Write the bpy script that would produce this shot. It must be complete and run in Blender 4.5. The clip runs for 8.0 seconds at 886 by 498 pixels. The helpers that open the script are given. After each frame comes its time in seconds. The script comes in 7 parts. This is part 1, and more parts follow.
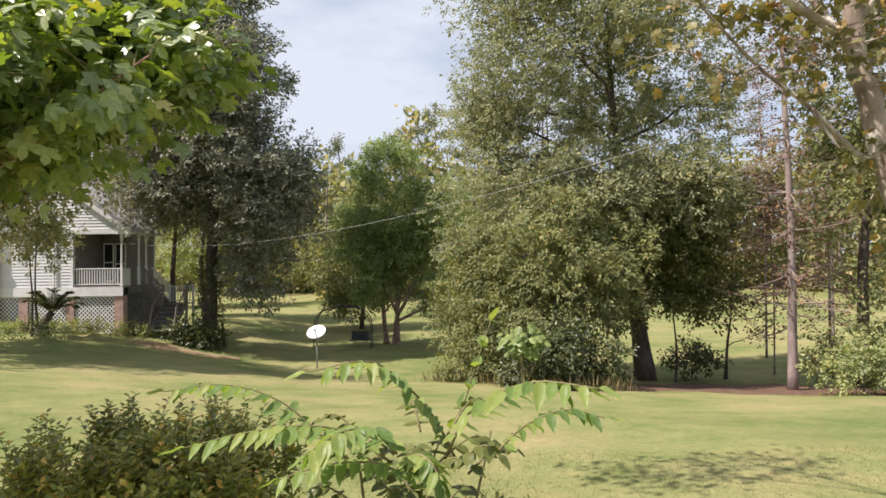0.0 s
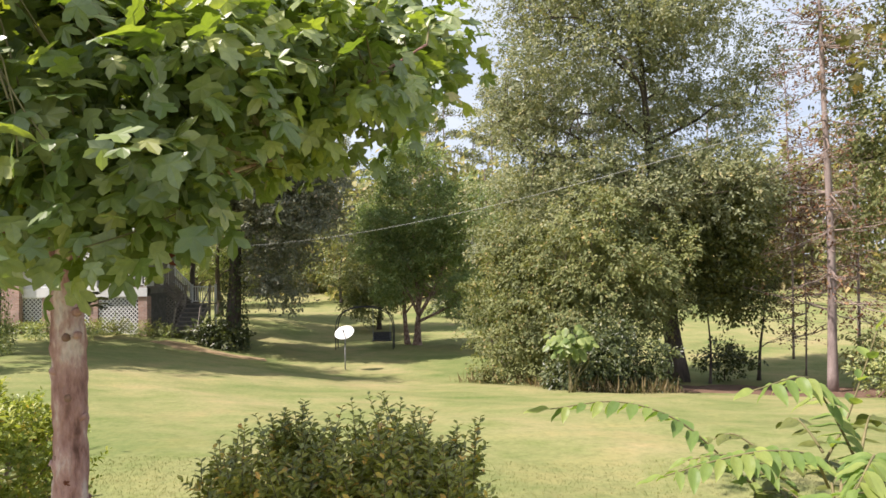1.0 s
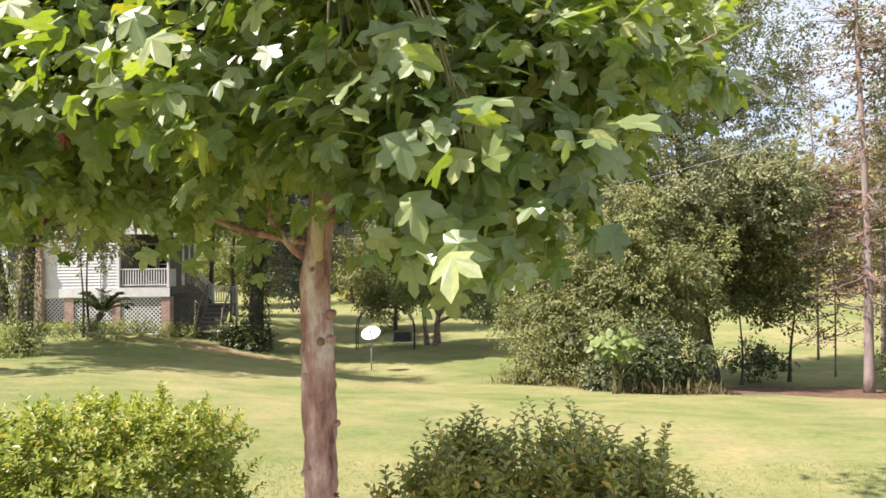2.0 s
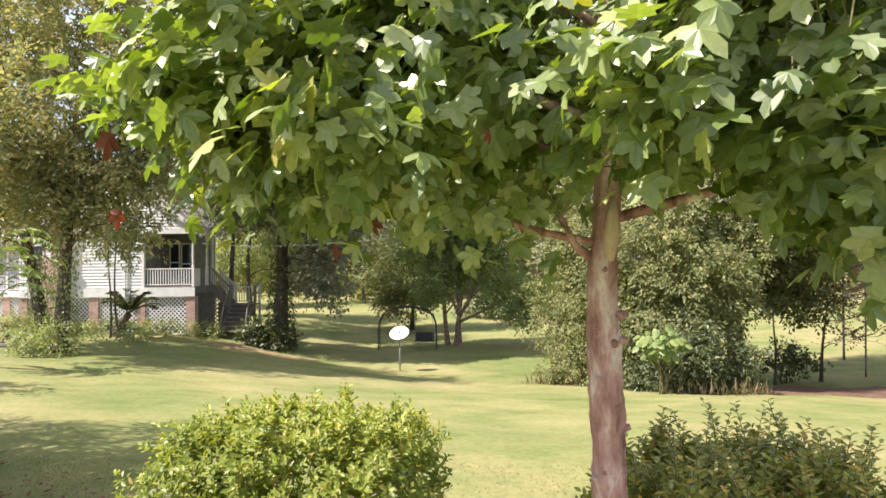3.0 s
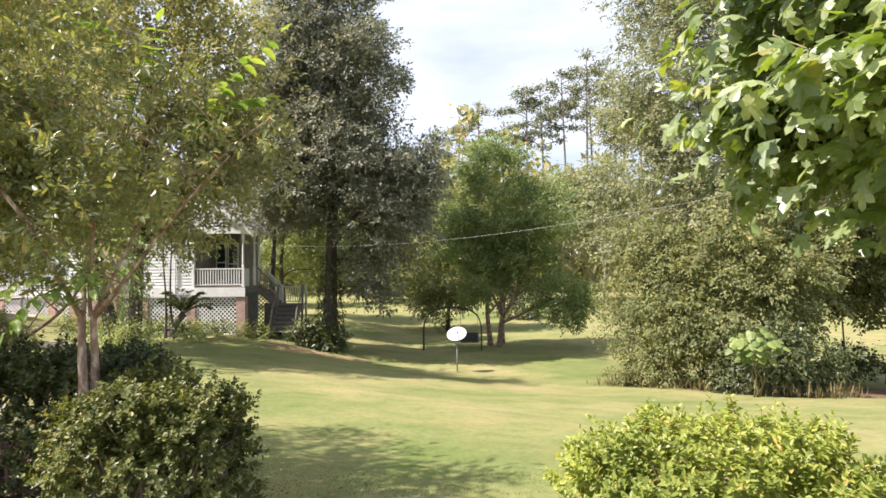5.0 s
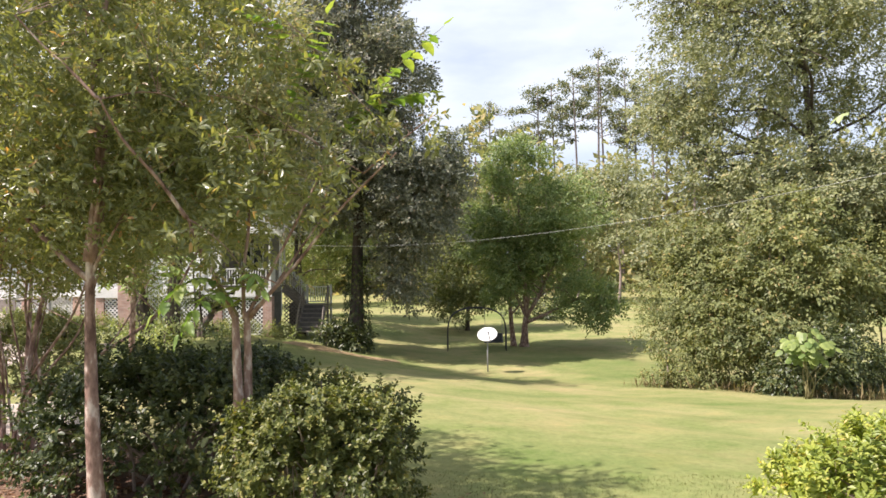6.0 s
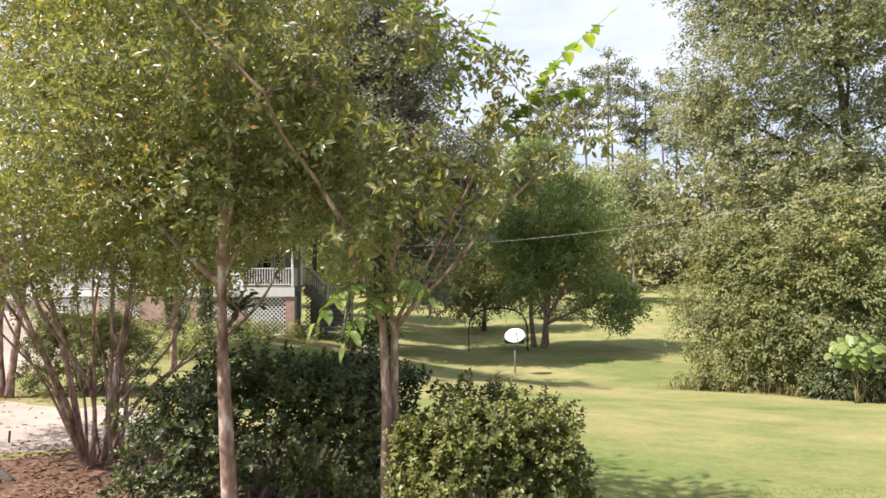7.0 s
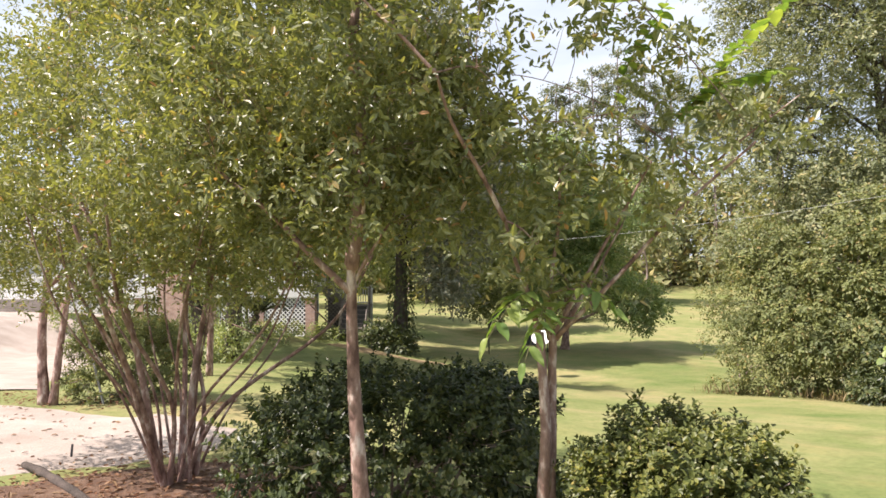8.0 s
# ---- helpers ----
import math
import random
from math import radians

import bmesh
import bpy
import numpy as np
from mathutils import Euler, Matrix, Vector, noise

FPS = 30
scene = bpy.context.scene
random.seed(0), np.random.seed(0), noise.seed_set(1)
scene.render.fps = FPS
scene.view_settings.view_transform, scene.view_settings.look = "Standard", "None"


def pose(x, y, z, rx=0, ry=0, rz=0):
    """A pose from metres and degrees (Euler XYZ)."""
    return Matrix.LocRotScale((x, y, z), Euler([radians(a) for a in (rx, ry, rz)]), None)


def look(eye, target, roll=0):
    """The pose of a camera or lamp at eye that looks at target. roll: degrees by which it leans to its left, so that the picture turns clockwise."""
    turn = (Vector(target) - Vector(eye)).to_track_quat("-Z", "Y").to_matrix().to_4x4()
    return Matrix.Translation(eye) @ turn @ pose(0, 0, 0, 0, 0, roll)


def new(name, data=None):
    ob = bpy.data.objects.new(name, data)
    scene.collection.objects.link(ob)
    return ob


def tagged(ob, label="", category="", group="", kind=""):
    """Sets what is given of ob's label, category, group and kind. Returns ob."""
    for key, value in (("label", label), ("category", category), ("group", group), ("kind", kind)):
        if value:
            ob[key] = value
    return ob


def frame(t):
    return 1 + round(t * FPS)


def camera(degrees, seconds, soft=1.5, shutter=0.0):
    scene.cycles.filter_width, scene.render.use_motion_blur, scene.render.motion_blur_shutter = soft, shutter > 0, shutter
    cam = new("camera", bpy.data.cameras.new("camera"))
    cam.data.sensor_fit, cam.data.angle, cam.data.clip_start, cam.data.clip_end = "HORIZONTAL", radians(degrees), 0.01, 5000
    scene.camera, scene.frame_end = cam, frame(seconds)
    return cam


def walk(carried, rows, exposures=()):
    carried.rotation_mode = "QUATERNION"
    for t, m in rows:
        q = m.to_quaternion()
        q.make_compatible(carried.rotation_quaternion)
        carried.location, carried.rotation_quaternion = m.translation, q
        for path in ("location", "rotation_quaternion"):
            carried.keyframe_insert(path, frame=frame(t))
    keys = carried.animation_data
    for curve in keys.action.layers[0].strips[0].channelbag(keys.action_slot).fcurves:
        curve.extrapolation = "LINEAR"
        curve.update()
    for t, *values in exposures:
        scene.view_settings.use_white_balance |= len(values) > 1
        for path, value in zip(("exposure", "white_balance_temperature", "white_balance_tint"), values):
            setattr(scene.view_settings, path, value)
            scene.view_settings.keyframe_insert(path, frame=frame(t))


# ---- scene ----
cam = camera(70.1, 8.0, soft=1.6)
PATH = [
    (0, (-0.087, -0.301, 1.981), (-0.129, 1.698, 2.021), -0.7),
    (0.5, (-0.736, -0.21, 1.994), (-0.779, 1.789, 2.034), -0.7),
    (1, (-1.309, -0.144, 2.01), (-1.353, 1.855, 2.05), -0.7),
    (2.5, (-3.028, -0.016, 2.031), (-3.075, 1.983, 2.072), -0.65),
    (3, (-3.633, -0.008, 2.039), (-3.681, 1.991, 2.079), -0.65),
    (3.5, (-4.208, 0.001, 2.045), (-4.257, 2.0, 2.087), -0.6),
    (4, (-4.776, 0.053, 2.071), (-4.83, 2.052, 2.111), -0.6),
    (4.5, (-5.349, 0.099, 2.078), (-5.405, 2.098, 2.118), -0.6),
    (6, (-7.06, 0.233, 2.095), (-7.132, 2.232, 2.135), -0.55),
    (6.5, (-7.611, 0.306, 2.111), (-7.686, 2.305, 2.151), -0.5),
    (7, (-8.126, 0.452, 2.14), (-8.204, 2.45, 2.178), -0.4),
    (7.5, (-8.614, 0.634, 2.155), (-8.695, 2.632, 2.192), -0.35),
    (8, (-9.113, 0.882, 2.175), (-9.197, 2.88, 2.213), -0.3),
]
walk(cam, [(t, look(eye, target, roll)) for t, eye, target, roll in PATH],
     [(0, 0.71), (1, 0.94), (2.5, 1.20), (4, 1.21), (6, 1.07), (8, 1.06)])

# ---- world, sun, exposure ----
SUN_EL, SUN_X, SUN_Y = radians(54), -0.951, -0.309
scene.view_settings.use_white_balance = True
scene.view_settings.white_balance_temperature = 6450
scene.view_settings.white_balance_tint = 20
world = bpy.data.worlds.new("world")
scene.world = world
world.use_nodes = True
wn, wl = world.node_tree.nodes, world.node_tree.links
sky = wn.new("ShaderNodeTexSky")
sky.sky_type, sky.sun_disc = "NISHITA", False
sky.sun_elevation, sky.sun_rotation = SUN_EL, math.atan2(SUN_X, SUN_Y)
sky.dust_density, sky.air_density = 1.6, 1.0
# soft bright cloud sheets, spread evenly over the whole sky
tc = wn.new("ShaderNodeTexCoord")
mp = wn.new("ShaderNodeMapping")
mp.inputs["Scale"].default_value = (1.0, 1.0, 3.2)
mp.inputs["Location"].default_value = (0.3, 0.8, 0.12)
cn = wn.new("ShaderNodeTexNoise")
cn.inputs["Scale"].default_value, cn.inputs["Detail"].default_value, cn.inputs["Roughness"].default_value = 2.6, 7.0, 0.52
cr = wn.new("ShaderNodeValToRGB")
cr.color_ramp.elements[0].position, cr.color_ramp.elements[1].position = 0.38, 0.62
cr.color_ramp.elements[0].color = (0.46, 0.46, 0.46, 1)
cm = wn.new("ShaderNodeMix")
cm.data_type = "RGBA"
cm.inputs[7].default_value = (5.25, 5.95, 6.4, 1)
wl.new(tc.outputs["Generated"], mp.inputs[0])
wl.new(mp.outputs[0], cn.inputs["Vector"])
wl.new(cn.outputs["Fac"], cr.inputs[0])
wl.new(cr.outputs[0], cm.inputs[0])
wl.new(sky.outputs[0], cm.inputs[6])
wl.new(cm.outputs[2], wn["Background"].inputs[0])
wn["Background"].inputs[1].default_value = 0.086
sun = new("sun", bpy.data.lights.new("sun", "SUN"))
sun.data.energy, sun.data.angle, sun.data.color = 4.7, radians(0.55), (1.0, 0.94, 0.84)
sun.matrix_world = look((SUN_X * 40, SUN_Y * 40, 40 * math.tan(SUN_EL)), (0, 0, 0))


# ---- materials ----
def material(name, rough=0.8):
    m = bpy.data.materials.new(name)
    m.use_nodes = True
    b = m.node_tree.nodes["Principled BSDF"]
    b.inputs["Roughness"].default_value = rough
    b.inputs["Specular IOR Level"].default_value = 0.3
    return m, m.node_tree.nodes, m.node_tree.links, b


def ramp(n, stops):
    r = n.new("ShaderNodeValToRGB")
    e = r.color_ramp.elements
    while len(e) < len(stops):
        e.new(0.5)
    for k, (p, c) in enumerate(stops):
        e[k].position, e[k].color = p, (*c, 1)
    return r


def noise_node(n, l, scale, detail=5, rough=0.55, coord="Object", stretch=(1, 1, 1)):
    t = n.new("ShaderNodeTexCoord")
    s = n.new("ShaderNodeMapping")
    s.inputs["Scale"].default_value = stretch
    x = n.new("ShaderNodeTexNoise")
    x.inputs["Scale"].default_value, x.inputs["Detail"].default_value, x.inputs["Roughness"].default_value = scale, detail, rough
    l.new(t.outputs[coord], s.inputs[0])
    l.new(s.outputs[0], x.inputs["Vector"])
    return x


def mixed(n, l, kind, fac, a, b):
    m = n.new("ShaderNodeMix")
    m.data_type, m.blend_type = "RGBA", kind
    for sock, v in ((m.inputs[0], fac), (m.inputs[6], a), (m.inputs[7], b)):
        if isinstance(v, (int, float)):
            sock.default_value = v
        elif isinstance(v, tuple):
            sock.default_value = (*v, 1)
        else:
            l.new(v, sock)
    return m.outputs[2]


def bumped(n, l, b, height, strength, distance):
    x = n.new("ShaderNodeBump")
    x.inputs["Strength"].default_value, x.inputs["Distance"].default_value = strength, distance
    l.new(height, x.inputs["Height"])
    l.new(x.outputs[0], b.inputs["Normal"])


def leaf_material(name, stops, through_colour, glow=0.35, rough=0.45, spec=0.35, by_object=False):
    """Leaves: a colour for each leaf, and light that passes through the blade."""
    m, n, l, b = material(name, rough)
    b.inputs["Specular IOR Level"].default_value = spec
    if by_object:
        g = n.new("ShaderNodeObjectInfo").outputs["Random"]
    else:
        g = n.new("ShaderNodeNewGeometry").outputs["Random Per Island"]
    r = ramp(n, stops)
    l.new(g, r.inputs[0])
    patch = noise_node(n, l, 0.9, 3)
    pr = ramp(n, [(0.3, (0.70, 0.74, 0.74)), (0.7, (1.25, 1.20, 1.04))])
    l.new(patch.outputs["Fac"], pr.inputs[0])
    colour = mixed(n, l, "MULTIPLY", 1.0, r.outputs[0], pr.outputs[0])
    fine = noise_node(n, l, 60, 2)
    fr = ramp(n, [(0.35, (0.86, 0.88, 0.84)), (0.65, (1.08, 1.06, 1.0))])
    l.new(fine.outputs["Fac"], fr.inputs[0])
    colour = mixed(n, l, "MULTIPLY", 1.0, colour, fr.outputs[0])
    l.new(colour, b.inputs["Base Color"])
    t = n.new("ShaderNodeBsdfTranslucent")
    l.new(mixed(n, l, "MULTIPLY", 1.0, colour, through_colour), t.inputs[0])
    mx = n.new("ShaderNodeMixShader")
    mx.inputs[0].default_value = glow
    l.new(b.outputs[0], mx.inputs[1])
    l.new(t.outputs[0], mx.inputs[2])
    l.new(mx.outputs[0], n["Material Output"].inputs[0])
    return m


def surface(name, stops, scale=6, rough=0.8, bump=0.3, distance=0.01, stretch=(1, 1, 1), fine=60, spec=0.3, spread=0.0):
    """A plain solid with stains at one scale, grain at another and fine relief."""
    m, n, l, b = material(name, rough)
    b.inputs["Specular IOR Level"].default_value = spec
    a = noise_node(n, l, scale, 6, 0.6, "Object", stretch)
    r = ramp(n, stops)
    l.new(a.outputs["Fac"], r.inputs[0])
    g = noise_node(n, l, fine, 4, 0.6, "Object", stretch)
    gr = ramp(n, [(0.3, (0.84, 0.84, 0.84)), (0.7, (1.12, 1.12, 1.12))])
    l.new(g.outputs["Fac"], gr.inputs[0])
    colour = mixed(n, l, "MULTIPLY", 1.0, r.outputs[0], gr.outputs[0])
    if spread:
        o = n.new("ShaderNodeObjectInfo")
        rr = ramp(n, [(0, (1 - spread,) * 3), (1, (1 + spread,) * 3)])
        l.new(o.outputs["Random"], rr.inputs[0])
        colour = mixed(n, l, "MULTIPLY", 1.0, colour, rr.outputs[0])
    l.new(colour, b.inputs["Base Color"])
    if bump:
        h = n.new("ShaderNodeMath")
        h.operation = "ADD"
        l.new(a.outputs["Fac"], h.inputs[0])
        l.new(g.outputs["Fac"], h.inputs[1])
        bumped(n, l, b, h.outputs[0], bump, distance)
    return m


def grass_material():
    m, n, l, b = material("lawn_grass", 0.9)
    b.inputs["Specular IOR Level"].default_value = 0.15
    big = noise_node(n, l, 0.19, 5, 0.6)
    mid = noise_node(n, l, 1.1, 8, 0.72, "Object", (0.8, 1.0, 1))
    fine = noise_node(n, l, 11, 8, 0.8, "Object", (1, 0.8, 1))
    r1 = ramp(n, [(0.36, (0.150, 0.182, 0.062)), (0.5, (0.216, 0.224, 0.090)), (0.64, (0.272, 0.250, 0.118))])
    r2 = ramp(n, [(0.30, (0.66, 0.80, 0.58)), (0.5, (1.0, 1.0, 1.0)), (0.70, (1.26, 1.10, 1.12))])
    r3 = ramp(n, [(0.3, (0.60, 0.64, 0.54)), (0.5, (0.98, 0.98, 0.96)), (0.72, (1.26, 1.22, 1.18))])
    for t, r in ((big, r1), (mid, r2), (fine, r3)):
        l.new(t.outputs["Fac"], r.inputs[0])
    c = mixed(n, l, "MULTIPLY", 1.0, r1.outputs[0], r2.outputs[0])
    c = mixed(n, l, "MULTIPLY", 0.85, c, r3.outputs[0])
    # bare, dry soil showing in a few worn places
    bare = noise_node(n, l, 0.33, 7, 0.7)
    rb = ramp(n, [(0.54, (0, 0, 0)), (0.70, (1, 1, 1))])
    l.new(bare.outputs["Fac"], rb.inputs[0])
    f = n.new("ShaderNodeMath")
    f.operation = "MULTIPLY"
    f.inputs[1].default_value = 0.38
    l.new(rb.outputs[0], f.inputs[0])
    c = mixed(n, l, "MIX", f.outputs[0], c, (0.31, 0.225, 0.12))
    l.new(c, b.inputs["Base Color"])
    bumped(n, l, b, fine.outputs["Fac"], 0.45, 0.04)
    return m


def brick_material(name="brick_red"):
    m, n, l, b = material(name, 0.9)
    t = n.new("ShaderNodeTexCoord")
    sp, cb = n.new("ShaderNodeSeparateXYZ"), n.new("ShaderNodeCombineXYZ")
    add = n.new("ShaderNodeMath")
    add.operation = "ADD"
    l.new(t.outputs["Object"], sp.inputs[0])
    l.new(sp.outputs[0], add.inputs[0])
    l.new(sp.outputs[1], add.inputs[1])
    l.new(add.outputs[0], cb.inputs[0])
    l.new(sp.outputs[2], cb.inputs[1])
    k = n.new("ShaderNodeTexBrick")
    for key, v in (("Scale", 1.0), ("Brick Width", 0.215), ("Row Height", 0.07), ("Mortar Size", 0.006), ("Mortar Smooth", 0.2), ("Bias", 0.0)):
        k.inputs[key].default_value = v
    k.inputs["Color1"].default_value, k.inputs["Color2"].default_value = (0.42, 0.25, 0.20, 1), (0.52, 0.36, 0.30, 1)
    k.inputs["Mortar"].default_value = (0.5, 0.45, 0.40, 1)
    l.new(cb.outputs[0], k.inputs["Vector"])
    s = noise_node(n, l, 3, 6)
    sr = ramp(n, [(0.3, (0.75, 0.75, 0.78)), (0.7, (1.15, 1.12, 1.1))])
    l.new(s.outputs["Fac"], sr.inputs[0])
    l.new(mixed(n, l, "MULTIPLY", 1.0, k.outputs["Color"], sr.outputs[0]), b.inputs["Base Color"])
    bumped(n, l, b, k.outputs["Fac"], -0.6, 0.008)
    return m


def glass_material():
    m, n, l, b = material("window_glass", 0.06)
    b.inputs["Base Color"].default_value = (0.02, 0.025, 0.03, 1)
    b.inputs["Specular IOR Level"].default_value = 0.6
    return m


GRASS = grass_material()
BLADE = leaf_material("grass_blade", [(0, (0.135, 0.165, 0.055)), (0.6, (0.225, 0.232, 0.092)), (1, (0.330, 0.285, 0.140))], (1.1, 1.2, 0.7), 0.35, 0.6, 0.2)
SAND = surface("pale_sand", [(0.3, (0.32, 0.26, 0.215)), (0.6, (0.42, 0.355, 0.305)), (0.8, (0.49, 0.43, 0.38))], 1.3, 0.95, 0.5, 0.03, fine=40)
LITTER_SOIL = surface("leaf_litter_soil", [(0.3, (0.094, 0.054, 0.036)), (0.55, (0.158, 0.094, 0.061)), (0.75, (0.259, 0.180, 0.130))], 5, 0.95, 0.8, 0.03, fine=45)
CLAY = surface("bare_clay", [(0.3, (0.234, 0.163, 0.081)), (0.6, (0.360, 0.261, 0.144)), (0.8, (0.432, 0.324, 0.198))], 2.2, 0.95, 0.5, 0.03, fine=30)
STRAW = leaf_material("dry_tall_grass", [(0, (0.122, 0.118, 0.047)), (0.5, (0.229, 0.181, 0.103)), (1, (0.336, 0.258, 0.174))], (1.1, 1.0, 0.7), 0.3, 0.7, 0.2)
DEAD = leaf_material("dead_leaves", [(0, (0.136, 0.057, 0.031)), (0.5, (0.218, 0.109, 0.061)), (1, (0.326, 0.217, 0.135))], (1.1, 0.9, 0.7), 0.15, 0.7)
RUST = leaf_material("rust_red_leaf", [(0, (0.124, 0.038, 0.024)), (1, (0.211, 0.075, 0.048))], (1.2, 0.7, 0.5), 0.3, 0.6)
GUM_STOPS = [(0, (0.120, 0.178, 0.052)), (0.5, (0.215, 0.280, 0.108)), (0.85, (0.345, 0.400, 0.210)), (0.985, (0.390, 0.415, 0.155)), (1, (0.38, 0.32, 0.10))]
GUM_LEAF = leaf_material("sweetgum_leaf", GUM_STOPS, (1.3, 1.45, 0.2), 0.33, 0.4, 1.0, True)
GUM_CROWN = leaf_material("sweetgum_foliage", GUM_STOPS, (1.3, 1.45, 0.2), 0.33, 0.4, 1.0)
GUM_BARK = surface("sweetgum_bark", [(0.32, (0.170, 0.085, 0.070)), (0.42, (0.410, 0.222, 0.204)), (0.54, (0.560, 0.345, 0.328)), (0.60, (0.70, 0.53, 0.51)), (0.69, (0.80, 0.68, 0.65))], 11, 0.85, 0.9, 0.02, (1, 1, 0.35), 70)
# pale tone that paints sunlight on the sweetgum's trunk
SUNLIT_BARK = surface("sunlit_bark_tone", [(0.3, (0.48, 0.36, 0.27)), (0.7, (0.62, 0.50, 0.40))], 12, 0.8, 0.4, 0.006, (3, 3, 0.4))
SCAR = surface("branch_scar", [(0.3, (0.204, 0.119, 0.093)), (0.7, (0.374, 0.221, 0.187))], 20, 0.9, 0.6, 0.01)
MYRTLE_BARK = surface("crape_myrtle_bark", [(0.36, (0.125, 0.070, 0.056)), (0.45, (0.245, 0.150, 0.122)), (0.55, (0.325, 0.215, 0.178)), (0.59, (0.47, 0.36, 0.31)), (0.68, (0.58, 0.48, 0.43))], 13, 0.75, 0.6, 0.008, (1, 1, 0.42), 60)
MYRTLE_LEAF = leaf_material("crape_myrtle_foliage", [(0, (0.157, 0.184, 0.088)), (0.5, (0.228, 0.249, 0.120)), (0.95, (0.325, 0.329, 0.168)), (0.985, (0.467, 0.356, 0.184)), (1, (0.543, 0.284, 0.164))], (1.4, 1.35, 0.5), 0.38, 0.36, 0.7)
PLANE_BARK = surface("flaking_pale_bark", [(0.34, (0.16, 0.115, 0.09)), (0.46, (0.30, 0.235, 0.19)), (0.54, (0.37, 0.30, 0.25)), (0.60, (0.50, 0.44, 0.38)), (0.7, (0.60, 0.54, 0.48))], 7, 0.8, 0.6, 0.01, (1, 1, 0.45), 50)
PLANE_LEAF = leaf_material("thinning_plane_leaf", [(0, (0.11, 0.11, 0.055)), (0.5, (0.19, 0.18, 0.08)), (0.85, (0.27, 0.24, 0.11)), (0.93, (0.33, 0.20, 0.09)), (1, (0.42, 0.30, 0.10))], (1.3, 1.2, 0.5), 0.35, 0.45, 0.4)
DARK_BARK = surface("dark_bark", [(0.3, (0.055, 0.045, 0.038)), (0.6, (0.12, 0.095, 0.08)), (0.8, (0.20, 0.165, 0.14))], 5, 0.95, 0.8, 0.03, (1, 1, 0.25))
PINE_BARK = surface("pine_bark", [(0.3, (0.180, 0.138, 0.126)), (0.6, (0.300, 0.240, 0.216)), (0.8, (0.432, 0.360, 0.336))], 6, 0.95, 0.6, 0.02, (1, 1, 0.3))
GREY_TWIG = surface("grey_twigs", [(0.3, (0.20, 0.15, 0.125)), (0.7, (0.36, 0.28, 0.24))], 6, 0.9, 0.3)
OAK_LEAF = leaf_material("oak_foliage", [(0, (0.194, 0.221, 0.132)), (0.5, (0.263, 0.287, 0.178)), (0.93, (0.350, 0.358, 0.225)), (1, (0.487, 0.401, 0.226))], (1.25, 1.25, 0.75), 0.34, 0.5, 0.35)
THICKET_LEAF = leaf_material("thicket_foliage", [(0, (0.141, 0.171, 0.075)), (0.5, (0.198, 0.225, 0.097)), (0.93, (0.269, 0.280, 0.123)), (1, (0.423, 0.310, 0.158))], (1.3, 1.25, 0.65), 0.32, 0.5, 0.35)
MAGNOLIA_LEAF = leaf_material("dark_evergreen_foliage", [(0, (0.163, 0.180, 0.150)), (0.5, (0.248, 0.264, 0.233)), (0.93, (0.372, 0.370, 0.340)), (1, (0.594, 0.471, 0.416))], (1.1, 1.1, 0.7), 0.34, 0.55, 0.35)
FRESH_LEAF = leaf_material("fresh_green_foliage", [(0, (0.211, 0.257, 0.128)), (0.5, (0.293, 0.340, 0.168)), (1, (0.449, 0.441, 0.229))], (1.2, 1.3, 0.5), 0.34, 0.45, 0.4)
LAWN_TREE_LEAF = leaf_material("lawn_tree_foliage", [(0, (0.165, 0.236, 0.110)), (0.5, (0.254, 0.325, 0.156)), (0.93, (0.378, 0.425, 0.222)), (1, (0.496, 0.448, 0.240))], (1.2, 1.3, 0.6), 0.36, 0.45, 0.4)
CEDAR_LEAF = leaf_material("cedar_foliage", [(0, (0.115, 0.143, 0.068)), (0.5, (0.169, 0.202, 0.089)), (0.9, (0.257, 0.267, 0.121)), (1, (0.351, 0.312, 0.149))], (1.2, 1.2, 0.6), 0.35, 0.5, 0.35)
FAR_LEAF = leaf_material("far_wood_foliage", [(0, (0.209, 0.238, 0.142)), (0.4, (0.298, 0.316, 0.181)), (0.8, (0.410, 0.385, 0.218)), (1, (0.545, 0.429, 0.282))], (1.1, 1.1, 0.6), 0.45, 0.7, 0.2)
PINE_NEEDLE = leaf_material("pine_needles", [(0, (0.137, 0.171, 0.109)), (0.6, (0.232, 0.250, 0.165)), (1, (0.356, 0.326, 0.220))], (1.0, 1.1, 0.6), 0.2, 0.7, 0.2)
HOLLY_LEAF = leaf_material("dark_shrub_leaf", [(0, (0.186, 0.217, 0.058)), (0.5, (0.320, 0.340, 0.084)), (0.9, (0.491, 0.465, 0.120)), (1, (0.869, 0.511, 0.151))], (1.2, 1.3, 0.5), 0.25, 0.3, 0.6)
BRIGHT_LEAF = leaf_material("bright_shrub_leaf", [(0, (0.185, 0.243, 0.054)), (0.5, (0.300, 0.357, 0.079)), (0.92, (0.427, 0.454, 0.122)), (1, (0.601, 0.447, 0.171))], (1.3, 1.3, 0.5), 0.34, 0.42, 0.35)
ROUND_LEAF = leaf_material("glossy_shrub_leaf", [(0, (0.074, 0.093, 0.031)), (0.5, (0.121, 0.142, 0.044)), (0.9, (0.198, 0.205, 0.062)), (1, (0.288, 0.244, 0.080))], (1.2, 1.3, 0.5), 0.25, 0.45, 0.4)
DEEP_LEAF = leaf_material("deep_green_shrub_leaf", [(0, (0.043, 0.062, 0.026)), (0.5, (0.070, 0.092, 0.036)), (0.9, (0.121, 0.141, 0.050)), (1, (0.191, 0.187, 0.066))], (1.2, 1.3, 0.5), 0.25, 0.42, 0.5)
